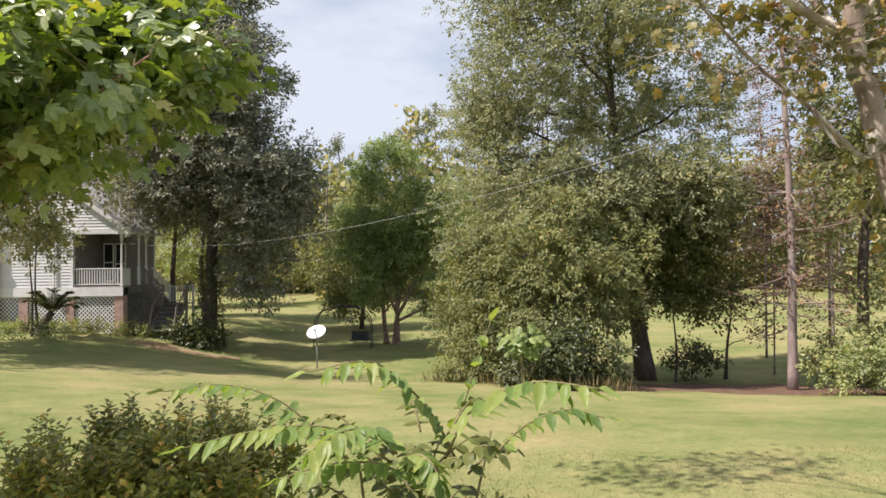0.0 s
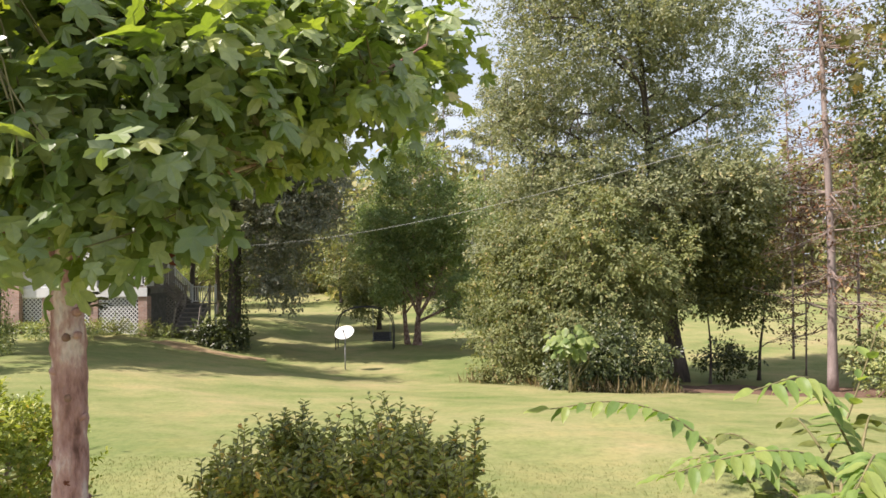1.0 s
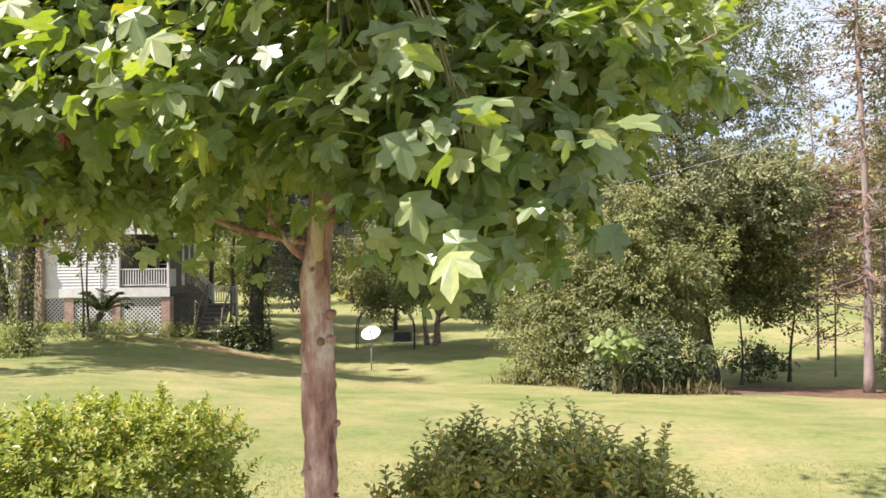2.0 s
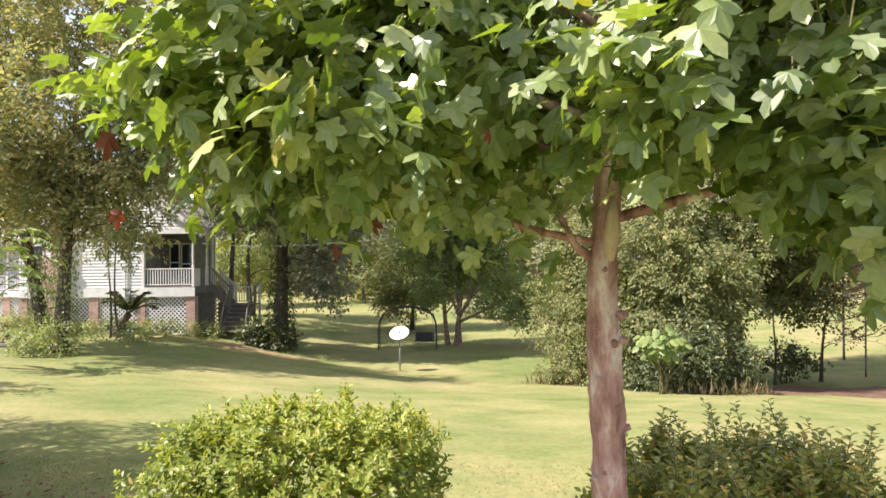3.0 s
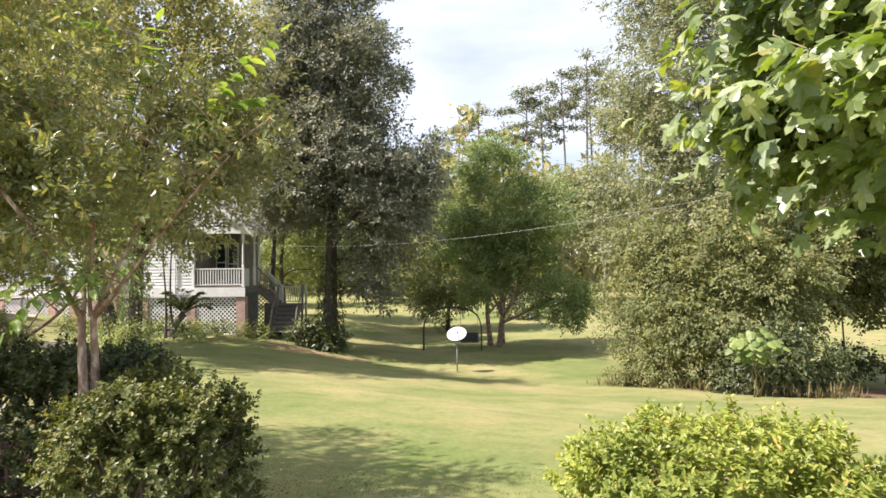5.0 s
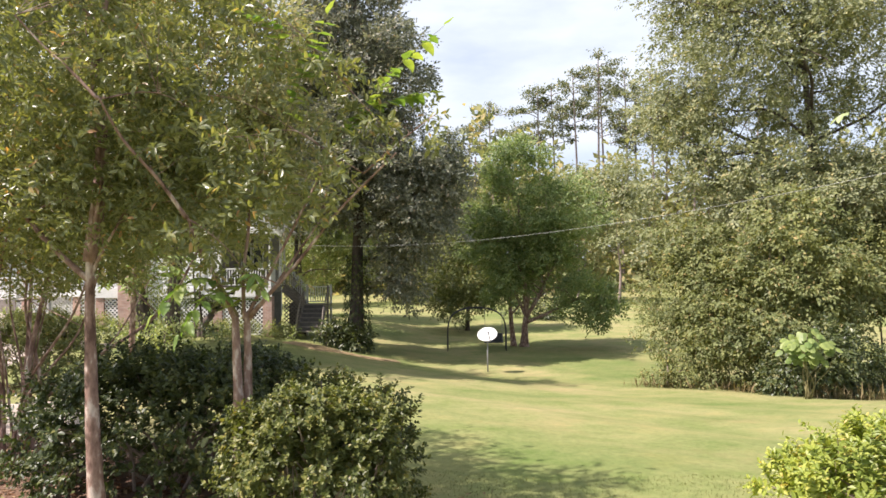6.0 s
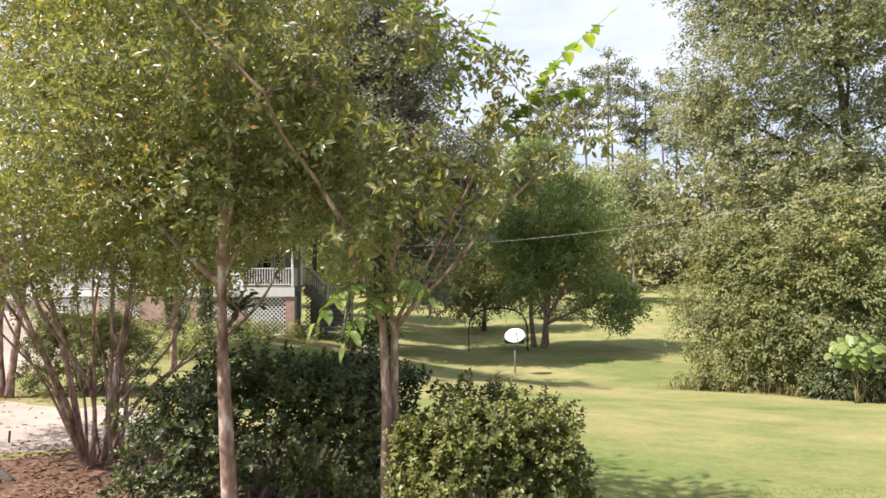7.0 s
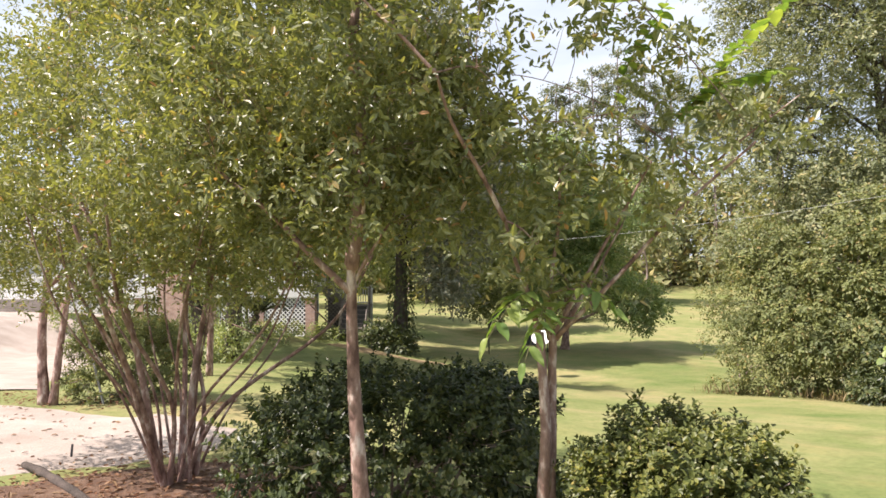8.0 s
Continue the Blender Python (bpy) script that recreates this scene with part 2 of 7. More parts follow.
SUMAC_LEAF = leaf_material("pinnate_sapling_leaf", [(0, (0.127, 0.207, 0.067)), (0.5, (0.219, 0.309, 0.095)), (1, (0.347, 0.398, 0.132))], (1.3, 1.4, 0.5), 0.44, 0.45, 0.3, True)
BIG_LEAF = leaf_material("broad_vine_leaf", [(0, (0.134, 0.201, 0.063)), (1, (0.267, 0.323, 0.113))], (1.2, 1.3, 0.5), 0.35, 0.45, 0.35, True)
GREEN_STEM = surface("green_stem", [(0.3, (0.13, 0.12, 0.05)), (0.7, (0.24, 0.20, 0.10))], 20, 0.7, 0.2)
WHITE = surface("white_paint", [(0.3, (0.68, 0.68, 0.66)), (0.6, (0.80, 0.80, 0.79)), (0.8, (0.84, 0.84, 0.83))], 2.5, 0.6, 0.15, 0.004, spread=0.04)
SIDING = surface("white_siding", [(0.3, (0.63, 0.64, 0.66)), (0.6, (0.72, 0.73, 0.74)), (0.8, (0.77, 0.78, 0.79))], 1.2, 0.6, 0.15, 0.004, (1, 1, 3))
BRICK = brick_material()
# grey-brown with the porch's shade put into the colour
PORCH_SHADE = surface("porch_wall_shade_tone", [(0.3, (0.15, 0.135, 0.12)), (0.7, (0.24, 0.22, 0.20))], 2.5, 0.7, 0.2, 0.004)
ROOF = surface("grey_shingle_roof", [(0.3, (0.30, 0.30, 0.31)), (0.7, (0.46, 0.46, 0.47))], 3, 0.9, 0.6, 0.02, fine=25)
DARKWOOD = surface("weathered_wood", [(0.3, (0.16, 0.14, 0.12)), (0.7, (0.32, 0.28, 0.25))], 4, 0.9, 0.4, 0.006, (1, 1, 4))
# near-black colour that stands in for shade under the house and steps
DARK = surface("painted_shade_board", [(0.3, (0.09, 0.085, 0.08)), (0.7, (0.16, 0.15, 0.14))], 4, 0.9, 0.2)
GLASS = glass_material()
DISH = surface("dish_white_enamel", [(0.3, (0.72, 0.72, 0.70)), (0.7, (0.84, 0.84, 0.82))], 5, 0.45, 0.1, 0.003)
STEEL = surface("dull_galvanised_steel", [(0.3, (0.22, 0.22, 0.22)), (0.7, (0.38, 0.38, 0.38))], 9, 0.5, 0.15, 0.003)
BLACK = surface("dark_painted_steel", [(0.3, (0.03, 0.03, 0.035)), (0.7, (0.07, 0.07, 0.075))], 9, 0.55, 0.15, 0.003)
CABLE = surface("grey_cable", [(0.3, (0.292, 0.292, 0.283)), (0.7, (0.449, 0.449, 0.439))], 3, 0.6, 0)


# ---- mesh tools ----
RNG = np.random.default_rng(7)


def mesh_of(name, verts, faces, mat, smooth=False):
    """A mesh from arrays; faces is one array of polygons that have the same number of corners."""
    verts, faces = np.asarray(verts, np.float32), np.asarray(faces, np.int32)
    me = bpy.data.meshes.new(name)
    k = faces.shape[1]
    me.vertices.add(len(verts))
    me.vertices.foreach_set("co", verts.ravel())
    me.loops.add(faces.size)
    me.loops.foreach_set("vertex_index", faces.ravel())
    me.polygons.add(len(faces))
    me.polygons.foreach_set("loop_start", np.arange(0, faces.size, k, dtype=np.int32))
    me.polygons.foreach_set("use_smooth", np.full(len(faces), smooth))
    me.update(calc_edges=True)
    me.validate()
    me.materials.append(mat)
    return me


class Shape:
    """Gathers boxes, beams and tubes into one mesh of quads."""

    def __init__(self):
        self.v, self.f, self.n = [], [], 0

    def add(self, verts, faces):
        self.v.append(np.asarray(verts, float))
        self.f.append(np.asarray(faces, int) + self.n)
        self.n += len(verts)
        return self

    def box(self, x0, x1, y0, y1, z0, z1):
        v = [(x, y, z) for z in (z0, z1) for x, y in ((x0, y0), (x1, y0), (x1, y1), (x0, y1))]
        return self.add(v, [(3, 2, 1, 0), (4, 5, 6, 7), (0, 1, 5, 4), (1, 2, 6, 5), (2, 3, 7, 6), (3, 0, 4, 7)])

    def beam(self, p, q, w, h, up=(0, 0, 1)):
        p, q, up = np.array(p, float), np.array(q, float), np.array(up, float)
        d = (q - p) / np.linalg.norm(q - p)
        s = np.cross(d, up)
        if np.linalg.norm(s) < 1e-6:
            s = np.array((1.0, 0, 0))
        s /= np.linalg.norm(s)
        u = np.cross(s, d)
        v = [e + a * s * w / 2 + b * u * h / 2 for e in (p, q) for a, b in ((-1, -1), (1, -1), (1, 1), (-1, 1))]
        return self.add(v, [(3, 2, 1, 0), (4, 5, 6, 7), (0, 1, 5, 4), (1, 2, 6, 5), (2, 3, 7, 6), (3, 0, 4, 7)])

    def tube(self, pts, radii, sides=8, rough=0.0, rng=None):
        pts = np.asarray(pts, float)
        radii = np.broadcast_to(np.asarray(radii, float), (len(pts),))
        t = np.gradient(pts, axis=0)
        t /= np.linalg.norm(t, axis=1)[:, None] + 1e-9
        ref = np.array((1.0, 0.02, 0)) if abs(t[:, 2]).mean() > 0.5 else np.array((0.02, 0, 1.0))
        s = np.cross(t, ref)
        s /= np.linalg.norm(s, axis=1)[:, None] + 1e-9
        u = np.cross(s, t)
        a = np.arange(sides) * 2 * np.pi / sides
        r = np.repeat(radii[:, None], sides, 1)
        if rough:
            r = r * (1 + (rng or RNG).normal(0, rough, r.shape))
        v = pts[:, None] + r[..., None] * (np.cos(a)[None, :, None] * s[:, None] + np.sin(a)[None, :, None] * u[:, None])
        n = len(pts)
        f = [(i * sides + j, i * sides + (j + 1) % sides, (i + 1) * sides + (j + 1) % sides, (i + 1) * sides + j) for i in range(n - 1) for j in range(sides)]
        v = np.concatenate([v.reshape(-1, 3), pts[:1], pts[-1:]])
        c0, c1 = n * sides, n * sides + 1
        f += [(c0, (j + 1) % sides, j, c0) for j in range(0)]
        f += [(c0, j + 2 if j + 2 < sides else 0, j + 1, j) for j in range(0, sides, 2)]
        b = (n - 1) * sides
        f += [(c1, b + j, b + j + 1, b + (j + 2) % sides) for j in range(0, sides, 2)]
        return self.add(v, f)

    def mesh(self, name, mat, smooth=False):
        return mesh_of(name, np.concatenate(self.v), np.concatenate(self.f), mat, smooth)


def thing(name, at, label, category, group="", kind=""):
    ob = new(name)
    ob.location = at
    ob.empty_display_size = 0.2
    return tagged(ob, label, category, group, kind)


def part(name, mesh, parent, label=""):
    """Links a mesh, given in world coordinates, as one part under a thing or a part."""
    ob = new(name, mesh)
    ob.parent = parent
    if parent.parent is None:
        ob.matrix_parent_inverse = Matrix.Translation(-parent.location)
    return tagged(ob, label)


def spline(pts, n):
    """A smooth line through a few points."""
    pts = np.asarray(pts, float)
    p = np.concatenate([[2 * pts[0] - pts[1]], pts, [2 * pts[-1] - pts[-2]]])
    out = []
    for i in range(len(pts) - 1):
        a, b, c, d = p[i:i + 4]
        for t in np.linspace(0, 1, n, endpoint=False):
            out.append(0.5 * (2 * b + (c - a) * t + (2 * a - 5 * b + 4 * c - d) * t ** 2 + (3 * b - a - 3 * c + d) * t ** 3))
    return np.array(out + [pts[-1]])


# ---- the ground ----
def smooth_curve(y, ys, zs):
    """A table read with soft corners."""
    y = np.asarray(y, float)
    return sum(np.interp(y + o, ys, zs) for o in (-2.0, -1.2, -0.4, 0.4, 1.2, 2.0)) / 6


def gz(x, y):
    """The height of the ground: a lawn that falls to a dip, with a level bench on the house's side."""
    x, y = np.asarray(x, float), np.asarray(y, float)
    mid = smooth_curve(y, (-60, 0, 5, 8, 16, 24, 29, 42, 62, 90, 200, 400, 1500), (0.5, 0.08, 0.0, -0.24, -1.42, -2.52, -2.66, -2.95, -2.3, -1.6, -0.5, 2, 4))
    bench = smooth_curve(y, (-60, 0, 6, 9.5, 15, 20, 24, 30, 38, 60, 90, 200, 400, 1500), (0.5, 0.3, 0.22, 0.08, -0.30, -0.82, -1.0, -1.2, -1.6, -2.4, -1.6, -0.5, 2, 4))
    back = np.clip((y - 22) / 7, 0, 1)                 # the bench ends in a bank beside the house, and runs out gently nearer by
    edge, half = -9.5 - 3.7 * back, 8.0 - 2.2 * back
    s = np.clip((edge + half - x) / (2 * half), 0, 1)
    s = s * s * (3 - 2 * s)
    right = np.clip((x - 2) / 8, 0, 1) * np.clip((y - 11) / 9, 0, 1) * np.clip((60 - y) / 32, 0, 1) * -0.38
    west = np.clip((-22.5 - x) / 5, 0, 1)
    rise = 1.25 * west * west * (3 - 2 * west) * np.clip((y - 9) / 11, 0, 1) * np.clip(1 - (y - 26) / 20, 0, 1)
    bumps = 0.03 * np.sin(x * 0.9 + 1.3) * np.sin(y * 0.7) + 0.02 * np.sin(x * 2.1 + y * 1.7)
    return mid * (1 - s) + bench * s + right + rise + bumps * np.clip(np.hypot(x, y) / 6, 0.2, 1)


def gz1(x, y):
    return float(gz(x, y))


def steps(*spans):
    out = [spans[0][0]]
    for a, b, d in spans:
        out += list(np.linspace(a, b, max(2, int(round((b - a) / d)) + 1))[1:])
    return np.array(out)


def sheet(name, xs, ys, height, mat):
    X, Y = np.meshgrid(xs, ys)
    v = np.stack([X, Y, height(X, Y)], -1).reshape(-1, 3)
    w = len(xs)
    i = (np.arange(len(ys) - 1)[:, None] * w + np.arange(w - 1)[None]).ravel()
    return mesh_of(name, v, np.stack([i, i + 1, i + w + 1, i + w], 1), mat, True)


gx = steps((-1500, -300, 200), (-300, -60, 20), (-60, -26, 2), (-26, 18, 0.35), (18, 60, 2), (60, 300, 20), (300, 1500, 200))
gy = steps((-300, -20, 20), (-20, 0, 2), (0, 40, 0.35), (40, 70, 1.5), (70, 200, 6), (200, 2000, 150))
tagged(new("ground", sheet("ground", gx, gy, gz, GRASS)), "mown lawn with yellowish dry patches, falling to a dip", "lawn", kind="structure")


def ribbon(name, line, widths, mat, lift=0.02, seed=1, across=10):
    """A strip of loose surface on the ground, with an uneven outline that dips under the turf at its edges."""
    rng = np.random.default_rng(seed)
    c = spline(line, 10)
    w = np.interp(np.linspace(0, 1, len(c)), np.linspace(0, 1, len(widths)), widths)
    d = np.gradient(c[:, :2], axis=0)
    d /= np.linalg.norm(d, axis=1)[:, None]
    s = np.stack([-d[:, 1], d[:, 0]], 1)
    k = len(c)
    wob = [np.convolve(rng.normal(0, 1, k + 8), np.ones(5) / 5, "same")[4:-4] for _ in range(2)]
    f = np.linspace(-1, 1, across)
    vs = []
    for i in range(k):
        for q in f:
            side = wob[0][i] if q < 0 else wob[1][i]
            p = c[i, :2] + s[i] * w[i] * q * (1 + 0.25 * side)
            vs.append((p[0], p[1], gz1(p[0], p[1]) + lift * (1 - abs(q) ** 6 * 2.2) + rng.normal(0, 0.002)))
    i = (np.arange(k - 1)[:, None] * across + np.arange(across - 1)[None]).ravel()
    return new(name, mesh_of(name, vs, np.stack([i, i + 1, i + across + 1, i + across], 1), mat, True))


tagged(ribbon("driveway", [(-12.1, 8.6), (-14.2, 8.3), (-18, 8.0), (-23, 7.8), (-30, 7.8), (-40, 7.8)], (0.8, 2.2, 2.6, 2.7, 2.7), SAND, 0.03, 3),
       "pale sandy driveway with scattered dry leaves", "driveway", kind="structure")
tagged(ribbon("driveway", [(-18.0, 11.4), (-20.5, 15), (-24, 21), (-30, 29), (-40, 38)], (1.6, 2.8, 3.2, 3.4), SAND, 0.03, 4),
       "pale sandy track leading to the house", "driveway", kind="structure")
tagged(ribbon("planting_bed", [(-7.2, 4.4), (-8.6, 4.9), (-9.9, 5.7), (-11.3, 6.5), (-12.2, 6.6), (-12.9, 5.6), (-13.4, 4.4)], (0.5, 0.8, 0.95, 0.95, 1.1, 1.1, 1.0), LITTER_SOIL, 0.035, 5),
       "planting bed covered with reddish dry leaves", "flower bed", kind="structure")
tagged(ribbon("bare_bank", [(-15.2, 29.0), (-13.6, 28.4), (-12.0, 28.2), (-10.2, 28.9)], (0.6, 1.1, 1.1, 0.6), CLAY, 0.06, 6),
       "bare tan earth bank below the dark evergreen tree", "earth bank", kind="structure")
# brown earth, made broad so its dark colour also serves as oak shade
tagged(ribbon("bare_bank", [(3.6, 20.2), (6, 20.7), (9, 21.0), (12, 20.9), (16, 20.4)], (1.0, 2.4, 3.2, 3.2, 2.6), LITTER_SOIL, 0.05, 8),
       "strip of brown leaf-strewn earth along the thicket, widened to darken the oak's shade", "earth bank", kind="structure")


# ---- the house ----
HX, HY = -16.42, 30.25      # the porch's front corner
FLOOR, EAVE = 0.98, 3.66


def lapped(wall, x0, x1, y, z0, z1, top=None, step=0.15, mat=None):
    """Lapped boards, each a piece of its own, on a wall that faces the lawn; top(z) gives the ends of a gable's boards."""
    z = z0
    while z < z1 - 0.01:
        h = min(step, z1 - z)
        a, b = (x0, x1) if top is None else top(z + h / 2)
        if b - a > 0.05:
            v = [(a, y - 0.036, z), (b, y - 0.036, z), (b, y - 0.006, z + h), (a, y - 0.006, z + h), (a, y + 0.02, z), (b, y + 0.02, z), (b, y + 0.02, z + h), (a, y + 0.02, z + h)]
            part("siding_board", mesh_of("siding_board", v, [(0, 1, 2, 3), (4, 7, 6, 5), (0, 4, 5, 1), (3, 2, 6, 7), (0, 3, 7, 4), (1, 5, 6, 2)], mat or SIDING), wall)
        z += step


def lattice(name, p0, along, width, heights, parent, label, mat=None):
    """Crossed laths in a frame; heights: the top at its two ends over a level foot."""
    z0, (ha, hb) = p0[2], heights
    sh = Shape()
    p0, along = np.array(p0, float), np.array(along, float)
    out = np.array((along[1], -along[0], 0))
    gap = 0.2
    top = lambda u: ha + (hb - ha) * u / width
    for sgn, off in ((1, 0.0), (-1, 0.012)):
        c = -max(ha, hb) if sgn > 0 else 0.0
        while c < width + max(ha, hb):
            us = np.linspace(0, width, 200)
            hs = (us - c) if sgn > 0 else (c - us)
            ok = (hs > 0) & (hs < top(us))
            if ok.sum() > 6:
                ua, ub = us[ok][0], us[ok][-1]
                za, zb = hs[ok][0], hs[ok][-1]
                sh.beam(p0 + along * ua + out * off + (0, 0, za), p0 + along * ub + out * off + (0, 0, zb), 0.012, 0.045, np.cross(along * (ub - ua) + np.array((0, 0, zb - za)), out))
            c += gap
    mat = mat or WHITE
    ob = part(name, sh.mesh(name, mat), parent, label)
    a, b = p0, p0 + along * width
    for ea, eb in ((0.02, 0.02), (ha, hb)):
        part("lattice_frame", Shape().beam(a + out * 0.02 + (0, 0, ea), b + out * 0.02 + (0, 0, eb), 0.03, 0.05).mesh("lattice_frame", mat), ob)
    return ob


def railing(name, p, q, parent, height=0.86, gap=0.125, mat=None, label=""):
    """A handrail and a foot rail with square balusters between them."""
    mat = mat or WHITE
    p, q = np.array(p, float), np.array(q, float)
    rail = part(name, Shape().beam(p + (0, 0, height), q + (0, 0, height), 0.07, 0.055).mesh(name, mat), parent, label)
    part("foot_rail", Shape().beam(p + (0, 0, 0.09), q + (0, 0, 0.09), 0.07, 0.045).mesh("foot_rail", mat), rail)
    n = int(np.linalg.norm((q - p)[:2]) / gap)
    one = Shape().box(-0.02, 0.02, -0.02, 0.02, 0.11, height - 0.02).mesh("baluster", mat)
    for i in range(1, n):
        c = p + (q - p) * i / n
        ob = new("baluster", one)
        ob.parent = rail
        ob.location = c
    return rail


def turned_post(name, x, y, z0, z1, parent, r=0.055):
    sh = Shape()
    sh.box(x - 0.06, x + 0.06, y - 0.06, y + 0.06, z0, z0 + 0.95)
    h = z1 - z0
    zs = [0.95, 1.0, 1.05, 1.15, h * 0.6, h - 0.55, h - 0.45, h - 0.4]
    rs = [0.05, 0.065, 0.045, 0.055, 0.05, 0.042, 0.06, 0.05]
    sh.tube([(x, y, z0 + a) for a in zs], rs, 10)
    sh.box(x - 0.06, x + 0.06, y - 0.06, y + 0.06, z1 - 0.4, z1)
    return part(name, sh.mesh(name, WHITE), parent, "white turned porch post")


def house():
    g = thing("house", (-20.5, 33, -1.1), "white lapped-board house on brick piers with a corner porch", "house")
    left, back = -25.0, 36.0
    ridge_x, slope = (left + HX) / 2, 0.74
    side_end = HY + 2.95
    wall_end = -18.86                      # where the front wall stops and the porch begins
    ridge_z = EAVE + 0.25 + (HX - ridge_x) * slope
    # front wall, porch walls, far walls
    w = part("wall", Shape().box(left, wall_end, HY + 0.025, HY + 0.15, 0.5, EAVE).mesh("wall", SIDING), g, "white lapped siding")
    lapped(w, left, wall_end, HY, 0.5, EAVE)
    gable = lambda z: (ridge_x - (ridge_z - z) / slope + 0.25, ridge_x + (ridge_z - z) / slope - 0.25)
    v = [(*gable(EAVE + 0.1)[:1], HY + 0.01, EAVE + 0.1), (gable(EAVE + 0.1)[1], HY + 0.01, EAVE + 0.1), (ridge_x + 0.1, HY + 0.01, ridge_z - 0.4), (ridge_x - 0.1, HY + 0.01, ridge_z - 0.4)]
    w = part("gable", mesh_of("gable", v + [(a, b + 0.12, c) for a, b, c in v], [(0, 1, 2, 3), (7, 6, 5, 4), (0, 4, 5, 1), (1, 5, 6, 2), (2, 6, 7, 3), (3, 7, 4, 0)], SIDING), g, "white lapped boards in the gable")
    lapped(w, left, HX, HY - 0.02, EAVE + 0.12, ridge_z - 0.1, gable)
    part("wall", Shape().box(left, left + 0.15, HY + 0.15, back, -0.9, EAVE).mesh("wall", SIDING), g)
    part("wall", Shape().box(left, HX - 1.15, back - 0.15, back, -0.9, EAVE).mesh("wall", SIDING), g)
    # walls inside the porch carry its shade as a darker colour
    w = part("wall", Shape().box(wall_end - 0.1, HX - 1.15, HY + 2.625, HY + 2.75, FLOOR, EAVE).mesh("wall", PORCH_SHADE), g, "back wall of the porch, coloured dark for its shade")
    lapped(w, wall_end, HX - 1.15, HY + 2.6, FLOOR, EAVE, None, 0.15, PORCH_SHADE)
    part("wall", Shape().box(wall_end - 0.15, wall_end, HY + 0.15, HY + 2.6, FLOOR, EAVE).mesh("wall", PORCH_SHADE), g)
    part("wall", Shape().box(HX - 1.3, HX - 1.15, HY + 2.75, back - 0.15, 0.5, EAVE).mesh("wall", PORCH_SHADE), g)
    # dark sheet painted as the shade below the floor on the stair side
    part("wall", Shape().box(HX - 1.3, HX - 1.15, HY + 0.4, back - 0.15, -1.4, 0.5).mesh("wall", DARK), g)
    # trim
    part("corner_board", Shape().box(wall_end - 0.1, wall_end + 0.02, HY - 0.045, HY + 0.02, 0.5, EAVE).mesh("corner_board", WHITE), g)
    part("skirt_board", Shape().box(left, HX + 0.06, HY - 0.07, HY - 0.03, 0.5, 0.93).mesh("skirt_board", WHITE), g, "broad white skirt board")
    part("frieze_board", Shape().box(left, HX + 0.05, HY - 0.07, HY + 0.1, EAVE - 0.12, EAVE + 0.14).mesh("frieze_board", WHITE), g)
    part("porch_floor", Shape().box(wall_end, HX + 0.03, HY - 0.03, HY + 2.6, FLOOR - 0.09, FLOOR).mesh("porch_floor", DARKWOOD), g, "grey porch boards")
    part("porch_ceiling", Shape().box(left, HX + 0.05, HY + 0.1, side_end - 0.05, EAVE + 0.02, EAVE + 0.1).mesh("porch_ceiling", PORCH_SHADE), g)
    # roof: the slope over the porch is broader than the one behind it
    run = HX - ridge_x + 0.5
    roof = Shape()
    for sgn, r0, r1, y1 in ((-1, 0.0, run, back + 0.3), (1, 0.0, run - 1.25, back + 0.3), (1, run - 1.25, run, side_end)):
        y0 = HY - 0.2
        a, b = ridge_x + sgn * r0, ridge_x + sgn * r1
        za, zb_ = ridge_z - r0 * slope, ridge_z - r1 * slope
        v = [(a, y0, za), (b, y0, zb_), (b, y1, zb_), (a, y1, za)]
        v += [(p, q, c + 0.12) for p, q, c in v]
        roof.add(v, [(0, 1, 2, 3), (7, 6, 5, 4), (0, 4, 5, 1), (1, 5, 6, 2), (2, 6, 7, 3)])
    rf = part("roof", roof.mesh("roof", ROOF), g, "light grey shingle roof")
    for sgn, y1 in ((-1, back), (1, side_end)):
        e = ridge_x + sgn * (run + 0.02)
        ez = ridge_z - (run + 0.02) * slope
        part("rake_board", Shape().beam((ridge_x, HY - 0.22, ridge_z - 0.02), (e, HY - 0.22, ez - 0.02), 0.03, 0.2).mesh("rake_board", WHITE), rf, "white rake board")
        part("gutter", Shape().beam((e + sgn * 0.05, HY - 0.2, ez + 0.05), (e + sgn * 0.05, y1, ez + 0.05), 0.1, 0.11).mesh("gutter", WHITE), rf)
    part("soffit", Shape().box(HX + 0.05, HX + 0.5, HY - 0.18, side_end, EAVE - 0.10, EAVE - 0.07).mesh("soffit", WHITE), rf)
    part("cornice_return", Shape().box(HX - 0.2, HX + 0.5, HY - 0.24, HY - 0.075, EAVE - 0.14, EAVE + 0.16).mesh("cornice_return", WHITE), rf, "white boxed end of the eave")
    # brick piers, lattice
    pier = lambda x0, x1, y0, y1, top: part("pier", Shape().box(x0, x1, y0, y1, -1.9, top).mesh("pier", BRICK), g, "red brick foundation pier")
    pier(HX - 0.40, HX + 0.04, HY - 0.02, HY + 0.40, 0.5)
    pier(wall_end - 0.36, wall_end + 0.06, HY - 0.02, HY + 0.38, 0.5)
    pier(-21.55, -21.1, HY - 0.02, HY + 0.38, 0.5)
    pier(-25.0, -24.6, HY - 0.02, HY + 0.38, 0.5)
    lattice("lattice_panel", (wall_end + 0.08, HY + 0.05, -1.32), (1, 0, 0), HX - 0.42 - wall_end - 0.08, (1.8, 1.8), g, "white diagonal lattice between brick piers")
    lattice("lattice_panel", (-21.08, HY + 0.05, -1.32), (1, 0, 0), 21.08 + wall_end - 0.38, (1.8, 1.8), g, "")
